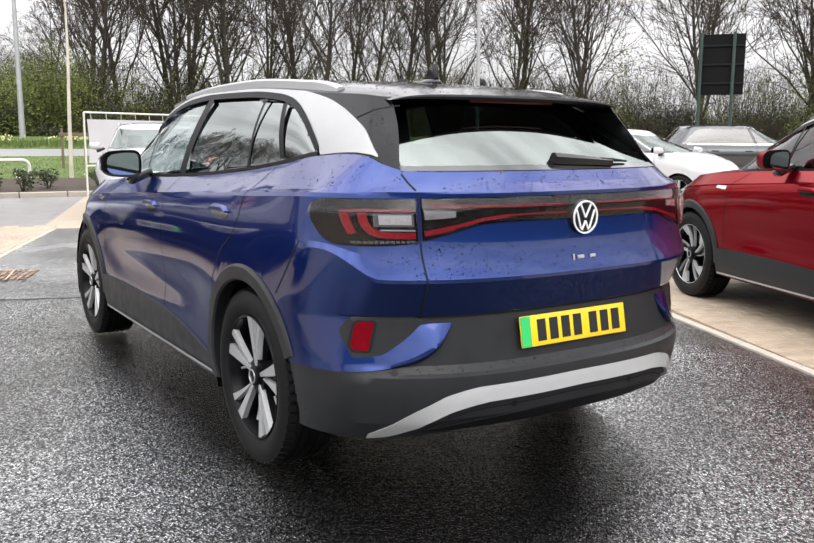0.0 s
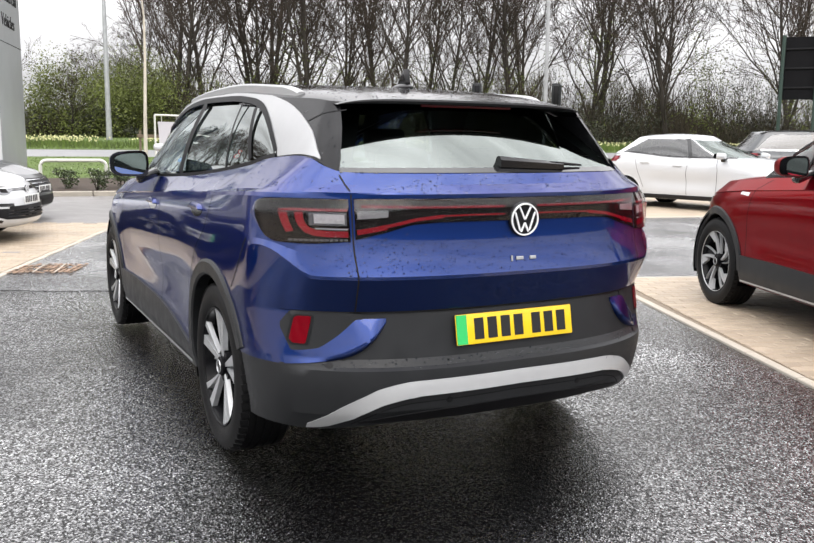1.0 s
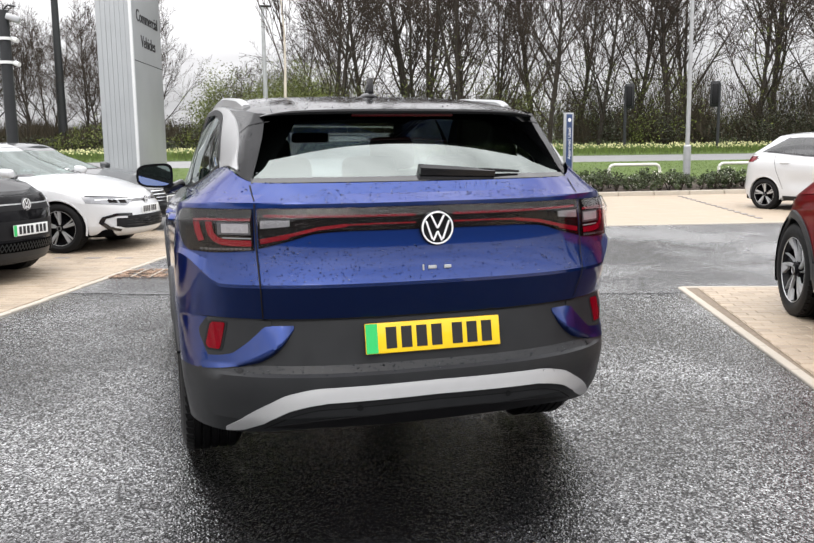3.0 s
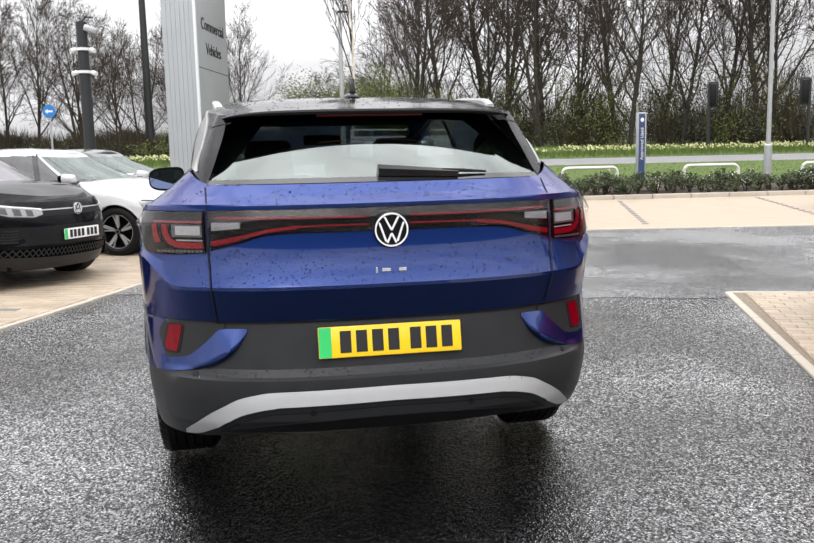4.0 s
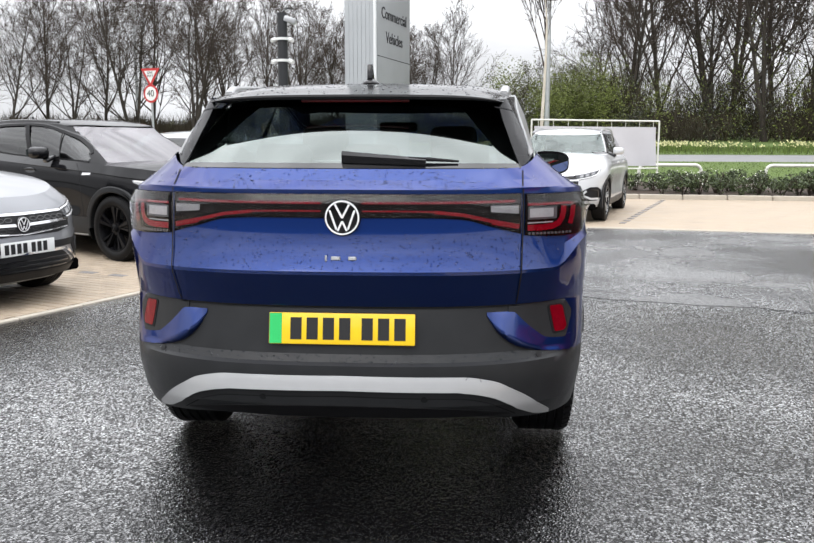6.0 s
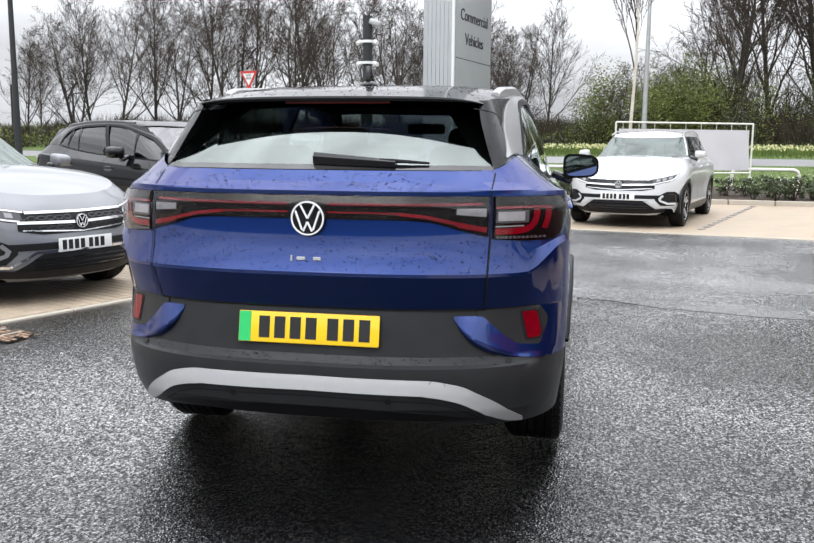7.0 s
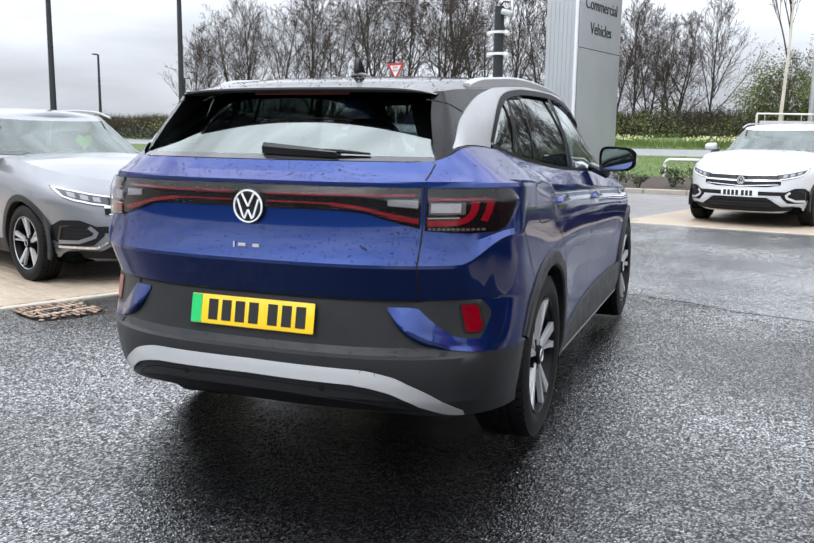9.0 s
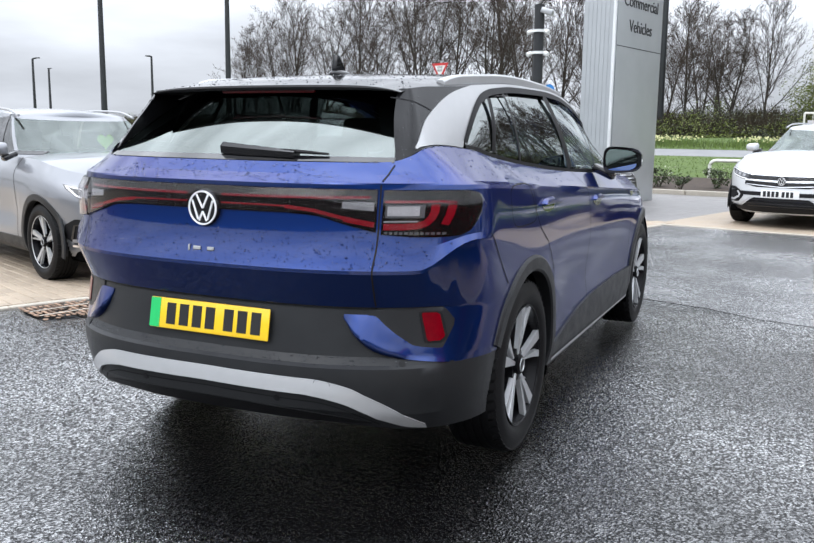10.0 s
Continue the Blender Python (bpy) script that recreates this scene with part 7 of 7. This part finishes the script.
def words(text, size, m, material, parent, depth=0.004):
    cu = bpy.data.curves.new("lettering", "FONT")
    cu.body, cu.size, cu.align_x, cu.align_y, cu.extrude = text, size, "CENTER", "CENTER", depth
    tmp = bpy.data.objects.new("lettering", cu)
    scene.collection.objects.link(tmp)
    bpy.context.view_layer.update()
    me = bpy.data.meshes.new_from_object(tmp.evaluated_get(bpy.context.evaluated_depsgraph_get()))
    bpy.data.objects.remove(tmp)
    me.materials.clear()
    me.materials.append(material)
    ob = new("lettering", me)
    if parent:
        ob.parent = parent
    ob.matrix_local = m
    return ob


words("Commercial", 0.30, pose(0.006, 1.06, 3.66, 90, 0, 90), INK, fp)
words("Vehicles", 0.30, pose(0.006, 1.06, 3.23, 90, 0, 90), INK, fp)


def lamp_post(x, y, top, r, arm=0.0, material=GALV, label="galvanised steel lamp post", arm_az=0, base=0.0, lamp=True):
    z = ground_z(x, y)
    e = thing("lamp_post", pose(x, y, z, 0, 0, arm_az), label, "lamp post", "lamp posts")
    bm = bmesh.new()
    if base:
        tube(bm, [(0, 0, -0.1), (0, 0, base), (0, 0, base + 0.04), (0, 0, top - z)], [r * 1.7, r * 1.7, r, r * 0.7], 14)
    else:
        tube(bm, [(0, 0, -0.1), (0, 0, (top - z) * 0.3), (0, 0, top - z)], [r * 1.2, r, r * 0.7], 14)
    part("pole", bm, material, e)
    if arm:
        bm = bmesh.new()
        tube(bm, [(0, 0, top - z - 0.03), (arm * 0.5, 0, top - z + 0.03), (arm, 0, top - z + 0.05)], [r * 0.6, r * 0.5, r * 0.5], 8)
        part("arm", bm, material, e)
    if lamp:
        bm = bmesh.new()
        box(bm, (0.55, 0.24, 0.09), pose(arm + 0.15, 0, top - z + 0.06), 0.035, 2)
        part("lantern", bm, DARKSTEEL, e)
    return e


lamp_post(13.6, 18.2, 9.0, 0.062, base=1.1, label="pale galvanised lamp post with thick foot in the hedge", lamp=False)
lamp_post(-6.15, 51.7, 13.0, 0.24, material=DARKSTEEL, label="dark painted steel mast beyond the road", lamp=False)
lamp_post(4.53, 40.86, 8.35, 0.12, label="tall grey lamp post with flat lantern on the far verge")
lamp_post(-29.5, 29.9, 10.5, 0.14, material=DARKSTEEL, label="tall dark lamp post against the sky", lamp=False)
lamp_post(-24.9, 33.8, 10.5, 0.14, material=DARKSTEEL, label="tall dark lamp post against the sky", lamp=False)
lamp_post(-65.2, 57.6, 8.0, 0.14, 0.5, DARKSTEEL, "distant lamp post with short arm")
lamp_post(-79.0, 72.2, 8.4, 0.15, 0.0, DARKSTEEL, "distant lamp post with short arm")
lamp_post(-57.5, 65.3, 8.7, 0.14, -0.6, DARKSTEEL, "distant lamp post with short arm")
lamp_post(-48.0, 66.0, 6.3, 0.12, 0.0, DARKSTEEL, "distant lamp post with short arm")
lamp_post(-44.5, 70.0, 5.8, 0.12, 0.3, DARKSTEEL, "distant lamp post with short arm")
lamp_post(-20.6, 51.0, 9.9, 0.10, 0.5, label="far lamp post with short arm above the trees")

# security camera mast
e = thing("camera_mast", pose(-3.95, 17.6, ground_z(-4, 17.6)), "black security mast with white cameras", "mast")
bm = bmesh.new()
tube(bm, [(0, 0, -0.05), (0, 0, 4.25)], [0.125, 0.120], 16)
part("pole", bm, DARKSTEEL, e)
for zz in (3.12, 3.62):
    bm = bmesh.new()
    tube(bm, [(0, 0, zz), (0, 0, zz + 0.06)], 0.155, 16)
    part("collar", bm, PLATE_W, e)
    for sx in (-0.16, 0.18):
        bm = bmesh.new()
        tube(bm, [(sx, -0.05, zz + 0.02), (sx * 1.5, -0.12, zz - 0.02)], [0.055, 0.05], 10)
        part("camera_head", bm, PLATE_W, e)
bm = bmesh.new()
box(bm, (0.30, 0.14, 0.14), pose(0.20, -0.05, 4.08, 0, 20, 0), 0.03, 2)
part("floodlight", bm, GALV, e)
bm = bmesh.new()
tube(bm, [(0, 0, 4.25), (0.1, 0, 4.36), (0.26, 0, 4.34)], 0.02, 8)
part("bracket", bm, DARKSTEEL, e)

# banner on a white frame
e = thing("banner_frame", Matrix(), "white blank banner on a cream steel frame", "banner")
p0, p1 = Vector((1.89, 16.29, 0)), Vector((4.98, 17.66, 0))
z0, z1 = ground_z(2, 17), ground_z(5, 17.5)
for p, z in ((p0, z0), (p1, z1)):
    bm = bmesh.new()
    tube(bm, [(p.x, p.y, z - 0.05), (p.x, p.y, 1.84)], 0.020, 8)
    part("post", bm, CREAM, e)
for zz in (1.84, 0.74):
    bm = bmesh.new()
    tube(bm, [(p0.x, p0.y, zz), (p1.x, p1.y, zz)], 0.019, 8)
    part("rail", bm, CREAM, e)
rows = []
for j in range(9):
    rows.append([p0.lerp(p1, 0.02 + 0.96 * i / 30) + Vector((0.02 * math.sin(i * 0.9 + j * 0.4), -0.02 + 0.015 * math.sin(i * 0.7), 0.80 + 0.90 * j / 8)) for i in range(31)])
grid_part("cloth", rows, CLOTH, e)
for k in range(9):
    q = p0.lerp(p1, 0.05 + k * 0.1125)
    bm = bmesh.new()
    tube(bm, [(q.x, q.y - 0.01, 1.70), (q.x, q.y - 0.01, 1.84)], 0.006, 5)
    part("tie", bm, CREAM, e)

# hoop barriers behind the hedge
def hoop(x):
    y = on_line(19.45, x + 0.75)
    z = ground_z(x, y)
    e = thing("hoop_barrier", pose(x, y, z, 0, 0, -7.4), "cream painted tubular hoop barrier behind the hedge", "barrier", "hoop barriers")
    pts = [(0, 0, -0.1), (0, 0, 0.42)]
    for k in range(7):
        a = math.pi - k * math.pi / 2 / 6
        pts.append((0.16 + 0.16 * math.cos(a), 0, 0.46 + 0.14 * math.sin(a)))
    pts += [(1.36, 0, 0.60)]
    for k in range(7):
        a = math.pi / 2 - k * math.pi / 2 / 6
        pts.append((1.36 + 0.16 * math.cos(a), 0, 0.46 + 0.14 * math.sin(a)))
    pts += [(1.52, 0, 0.42), (1.52, 0, -0.1)]
    bm = bmesh.new()
    tube(bm, pts, 0.042, 12)
    part("hoop", bm, CREAM, e)


for hx in (-0.15, 4.9, 7.95, 11.3, 14.6, 17.9, 21.2):
    hoop(hx)

# blue totem sign
e = thing("totem_sign", pose(10.05, 18.6, ground_z(10, 18.6), 0, 0, 12), "narrow navy blue totem sign with silver edge", "sign")
bm = bmesh.new()
box(bm, (0.27, 0.12, 2.08), pose(0, 0, 1.02), 0.02, 2)
part("body", bm, GALV, e)
bm = bmesh.new()
box(bm, (0.20, 0.02, 1.80), pose(-0.02, -0.058, 1.12), 0.004, 1)
pn = part("panel", bm, NAVY, e)
bm = bmesh.new()
tube(bm, [(-0.02, -0.066, 1.86), (-0.02, -0.074, 1.86)], 0.055, 20)
part("emblem", bm, BADGE, pn)
words("Approved Used", 0.135, pose(-0.02, -0.072, 1.22, 90, 0, 0) @ pose(0, 0, 0, 0, 0, 90), PLATE_W, pn)

# road signs
e = thing("road_sign", pose(-13.6, 34.7, ground_z(-13.6, 34.7), 0, 0, -20), "grey post with a triangular and a round speed sign", "road sign")
bm = bmesh.new()
tube(bm, [(0, 0.06, -0.1), (0, 0.06, 3.9)], 0.05, 10)
part("pole", bm, GALV, e)
zs = ground_z(-13.6, 34.7)
bm = bmesh.new()
prism(bm, [(-0.52, 4.62 - zs), (0.52, 4.62 - zs), (0, 3.78 - zs)], 0.02, Matrix())
tri = part("triangle_plate", bm, SIGNRED, e)
bm = bmesh.new()
prism(bm, [(-0.34, 4.51 - zs), (0.34, 4.51 - zs), (0, 3.98 - zs)], 0.01, pose(0, -0.008, 0))
part("triangle_face", bm, PLATE_W, tri)
words("GIVE", 0.15, pose(0, -0.014, 4.42 - zs, 90, 0, 0), INK, tri)
words("WAY", 0.15, pose(0, -0.014, 4.28 - zs, 90, 0, 0), INK, tri)
bm = bmesh.new()
tube(bm, [(0, 0.01, 3.51 - zs), (0, -0.01, 3.51 - zs)], 0.40, 32)
rd = part("round_plate", bm, SIGNRED, e)
bm = bmesh.new()
tube(bm, [(0, -0.008, 3.51 - zs), (0, -0.018, 3.51 - zs)], 0.31, 32)
part("round_face", bm, PLATE_W, rd)
words("40", 0.40, pose(0, -0.024, 3.51 - zs, 90, 0, 0), INK, rd)

e = thing("arrow_sign", pose(-8.25, 34.2, ground_z(-8.25, 34.2), 0, 0, -12), "round blue direction sign on a grey post", "road sign")
zs = ground_z(-8.25, 34.2)
bm = bmesh.new()
tube(bm, [(0, 0.06, -0.1), (0, 0.06, 3.45 - zs)], 0.04, 10)
part("pole", bm, GALV, e)
bm = bmesh.new()
tube(bm, [(0, 0.01, 3.3 - zs), (0, -0.01, 3.3 - zs)], 0.27, 28)
pl = part("round_plate", bm, SIGNBLUE, e)
bm = bmesh.new()
prism(bm, [(-0.17, 0), (-0.05, 0.10), (-0.05, 0.035), (0.16, 0.035), (0.16, -0.035), (-0.05, -0.035), (-0.05, -0.10)], 0.006, pose(0, -0.018, 3.3 - zs))
part("arrow", bm, PLATE_W, pl)

# traffic signals seen from behind
for x, y, flip in ((21.98, 35.7, 1), (25.7, 33.25, -1)):
    zs = ground_z(x, y)
    e = thing("traffic_signal", pose(x, y, zs, 0, 0, -35), "black traffic signal head on a dark pole", "traffic signal", "traffic signals")
    bm = bmesh.new()
    tube(bm, [(0, 0, -0.1), (0, 0, 4.3 - zs)], 0.075, 10)
    part("pole", bm, DARKSTEEL, e)
    bm = bmesh.new()
    box(bm, (0.46, 0.10, 1.25), pose(0.20 * flip, 0.05, 3.78 - zs), 0.06, 2)
    part("backing_board", bm, DARKSTEEL, e)
    bm = bmesh.new()
    box(bm, (0.30, 0.20, 1.0), pose(0.20 * flip, -0.08, 3.78 - zs), 0.04, 2)
    part("signal_head", bm, DARKPLASTIC, e)

# back of a large road sign on two posts
mid = Vector((25.08, 18.37, 0))
zs = ground_z(24.8, 18.5)
e = thing("large_road_sign", pose(25.08, 18.37, zs, 0, 0, -52), "dark back of a large road sign on two green posts", "road sign")
bm = bmesh.new()
box(bm, (1.62, 0.04, 2.20), pose(0, 0, 4.08 - zs), 0.01, 1)
bd = part("board", bm, mat("black_sign_back", (0.006, 0.006, 0.007), 0.7, spec=0.15, var=0.2, scale=3), e)
for zz in (3.4, 4.08, 4.76):
    bm = bmesh.new()
    box(bm, (1.58, 0.05, 0.06), pose(0, -0.045, zz - zs), 0.006, 1)
    part("rail", bm, DARKPLASTIC, bd)
for sx in (-0.72, 0.42):
    bm = bmesh.new()
    tube(bm, [(sx, -0.10, -0.1), (sx, -0.10, 5.24 - zs)], 0.062, 12)
    part("post", bm, GREENSTEEL, e)

# timber stake frame by the birch
zs = ground_z(3.2, 24.2)
e = thing("stake_frame", pose(3.0, 24.25, zs, 0, 0, -8), "weathered timber tree stake frame on the grass", "tree stake")
for sx in (0.0, 0.62):
    bm = bmesh.new()
    box(bm, (0.07, 0.07, 1.25), pose(sx, 0, 0.55), 0.008, 1)
    part("stake", bm, TIMBER, e)
bm = bmesh.new()
box(bm, (0.80, 0.03, 0.10), pose(0.31, -0.052, 1.0), 0.006, 1)
part("crossbar", bm, TIMBER, e)

# iron drain covers with rust stains
for x, y, rz, w, l in ((-2.93, 2.12, 22, 0.52, 0.50), (-1.10, 6.62, 22, 0.60, 0.62)):
    e = thing("drain_cover", pose(x, y, ground_z(x, y), 0, 0, -rz), "rusty worn iron drain cover set in wet asphalt", "drain cover", "drain covers")
    bm = bmesh.new()
    prism(bm, [(-w * 0.55, -l * 0.42), (-w * 0.1, -l * 0.55), (w * 0.45, -l * 0.5), (w * 0.58, l * 0.05), (w * 0.5, l * 0.48), (-w * 0.05, l * 0.56), (-w * 0.5, l * 0.46)], 0.014, pose(0, 0, -0.010, -90))
    part("frame", bm, DARKSTEEL, e)
    # raised studs, worn and rusty, some lost under dirt
    rnd = random.Random(int(x * 100))
    bm = bmesh.new()
    for i in range(12):
        for j in range(12):
            if rnd.random() < 0.14 + 0.3 * (abs(i - 5.5) + abs(j - 5.5) > 9):
                continue
            box(bm, (w * 0.060, l * 0.050, 0.008), pose(-w * 0.48 + i * w * 0.087, -l * 0.48 + j * l * 0.087, 0.005, 0, 0, 45 * ((i + j) % 2) + rnd.uniform(-8, 8)), 0.002, 1)
    tagged(part("studs", bm, RUST, e), kind="stuff")
    for dx in (-0.16, 0.18):
        bm = bmesh.new()
        box(bm, (0.014, l * 0.94, 0.006), pose(dx * w, 0, 0.008, 0, 0, 6), 0.002, 1)
        part("seam_edge", bm, KERB, e)

E_DIR, P_DIR = Vector((0.385, 0.923)), Vector((0.923, -0.385))


def edge_line(p, a, d):
    """How far p lies to the right of the line through a along d."""
    return (p[0] - a[0]) * d[1] - (p[1] - a[1]) * d[0]



# ---- paving blocks, laid one by one ----
def paving_blocks(floor_name, origin, along, across, n_along, n_across, near, edges=()):
    """Running-bond blocks 200 x 100 mm: those that near() picks are objects of their own, the rest one joined part."""
    floor_ob = bpy.data.objects[floor_name]
    o, u, v = Vector(origin), Vector(along).normalized(), Vector(across).normalized()
    w, l, gap = 0.100, 0.200, 0.005
    rnd = random.Random(len(floor_name))
    hx, hy, b = (l - gap) / 2, (w - gap) / 2, 0.006

    def corners(c, tilt):
        out = []
        for s, z in ((0.0, -0.01), (0.0, 0.0), (b, 0.0045)):
            for sx, sy in ((-1, -1), (1, -1), (1, 1), (-1, 1)):
                out.append((sx * (hx - s), sy * (hy - s), z + (tilt * sx if z >= 0 else 0)))
        return out
    fs = [(0, 1, 5, 4), (1, 2, 6, 5), (2, 3, 7, 6), (3, 0, 4, 7), (4, 5, 9, 8), (5, 6, 10, 9), (6, 7, 11, 10), (7, 4, 8, 11), (8, 9, 10, 11)]
    shared = []
    for k in range(4):
        me = bpy.data.meshes.new("paving_block")
        me.from_pydata(corners(None, (k - 1.5) * 0.0007), [], fs)
        me.materials.append(BEIGE_PICK)
        shared.append(me)
    rot = Matrix(((u.x, v.x, 0), (u.y, v.y, 0), (0, 0, 1)))
    verts, faces, made = [], [], 0
    base = corners(None, 0)
    for j in range(n_across):
        for i in range(n_along):
            p = o + u * (i * l + (j % 2) * l / 2) + v * (j * w)
            gaps = [edge_line(p, a, d) * sg - off for a, d, sg, off in edges]
            if min(gaps) < -0.09:
                continue
            z = ground_z(p.x, p.y) + rnd.uniform(-0.0012, 0.0012)
            if near(p.x, p.y) and made < 300 and min(gaps) > 0.115:
                ob = new("paving_block", shared[rnd.randrange(4)])
                ob.parent = floor_ob
                ob.matrix_local = Matrix.Translation((p.x, p.y, z)) @ rot.to_4x4()
                made += 1
            else:
                k = len(verts)
                for q in base:
                    c = Vector((p.x, p.y, z)) + rot @ Vector(q)
                    for a, d, sg, off in edges:
                        k2 = edge_line(c, a, d) * sg - off
                        if k2 < 0:
                            c -= Vector((d[1], -d[0], 0)) * k2 * sg
                    verts.append(c)
                faces += [tuple(a + k for a in f) for f in fs]
    rest = mesh_object("paving_blocks_beyond", verts, faces, BEIGE, floor_ob, flat=True)
    tagged(rest, kind="stuff")


# angled bays: everything on the far side of the edging
paving_blocks("paving_left", (-5.65, -4.86), -P_DIR, E_DIR, 45, 168, lambda x, y: edge_line((x, y), (-3.41, 1.97), E_DIR) > -1.05 and 1.6 < y < 4.6,
              edges=(((-3.41, 1.97), E_DIR, -1, 0.036),))
RD = Vector((0.397, 0.918))
RP = Vector((0.945, -0.327))
paving_blocks("paving_right", (0.27, -2.70), RP, RD, 46, 76, lambda x, y: edge_line((x, y), (2.37, 0.53), RD) < 1.0 and 0.4 < y < 3.9,
              edges=(((2.37, 0.53), RD, 1, 0.036), ((3.72, 3.92), RP, 1, 0.036)))


def edging(a, b, name, floor_name):
    """A run of pale flush edging stones between two points."""
    a, b = Vector(a), Vector(b)
    n = max(1, round((b - a).length / 0.60))
    ang = math.degrees(math.atan2(b.y - a.y, b.x - a.x))
    for k in range(n):
        p = a.lerp(b, (k + 0.5) / n)
        bm = bmesh.new()
        box(bm, ((b - a).length / n - 0.006, 0.065, 0.05), Matrix(), 0.006, 1)
        ob = part(name, bm, KERB, bpy.data.objects[floor_name])
        ob.matrix_local = Matrix.Translation((p.x, p.y, ground_z(p.x, p.y) - 0.018)) @ pose(0, 0, 0, 0, 0, ang)


edging((-6.14, -4.72), (0.10, 10.38), "edging_stone", "paving_left")
edging((1.05, -2.75), (3.72, 3.92), "edging_stone", "paving_right")
edging((3.72, 3.92), (12.1, 0.98), "edging_stone", "paving_right")
edging((-0.02, 10.52), (16.0, 7.16), "edging_stone", "paving_front")


def marker_row(a, b, floor_name, step=0.40):
    """Dark marker blocks that divide the bays."""
    a, b = Vector(a), Vector(b)
    n = int((b - a).length / step)
    ang = math.degrees(math.atan2(b.y - a.y, b.x - a.x))
    for k in range(n + 1):
        p = a + (b - a).normalized() * step * k
        bm = bmesh.new()
        box(bm, (0.195, 0.095, 0.012), Matrix(), 0.003, 1)
        ob = part("marker_block", bm, GREYPAVE, bpy.data.objects[floor_name])
        ob.matrix_local = Matrix.Translation((p.x, p.y, ground_z(p.x, p.y) + 0.0015)) @ pose(0, 0, 0, 0, 0, ang)


for k in range(6):
    marker_row((2.95 + k * 3.03, 10.75 - k * 0.66), (4.70 + k * 3.2, 15.7 - k * 0.4), "paving_front")
for k in range(4):
    q = Vector((-2.62, 5.02)) + E_DIR * (k - 1) * 3.2
    marker_row(q, q - P_DIR * 4.4, "paving_left")

# ---- rain on the blue car ----
bm = bmesh.new()
drops(rtree, "top", (-0.56, 0.56), (0.43, 2.40), 1300, 0.0018, 0.0052, bm, 1)
drops(low, "top", (-0.66, 0.66), (0.042, 0.125), 850, 0.0016, 0.0044, bm, 2)
drops(low, "rear", (-0.80, 0.80), (0.862, 0.985), 1150, 0.0013, 0.0036, bm, 3)
drops(low, "rear", (-0.72, 0.72), (0.526, 0.556), 300, 0.0016, 0.0044, bm, 4)
drops(low, "top", (0.64, 0.84), (0.20, 1.9), 480, 0.0016, 0.0046, bm, 5)
drops(low, "top", (-0.84, -0.64), (0.20, 1.9), 480, 0.0016, 0.0046, bm, 6)
drops(cab, "rear", (0.60, 0.66), (1.22, 1.44), 90, 0.0015, 0.0038, bm, 7)
drops(cab, "rear", (-0.66, -0.60), (1.22, 1.44), 90, 0.0015, 0.0038, bm, 8)
tagged(part("raindrops", bm, WATER, None, sharp=180), "raindrops beaded on the blue car, dark refraction painted into their tint", "raindrops", kind="stuff")
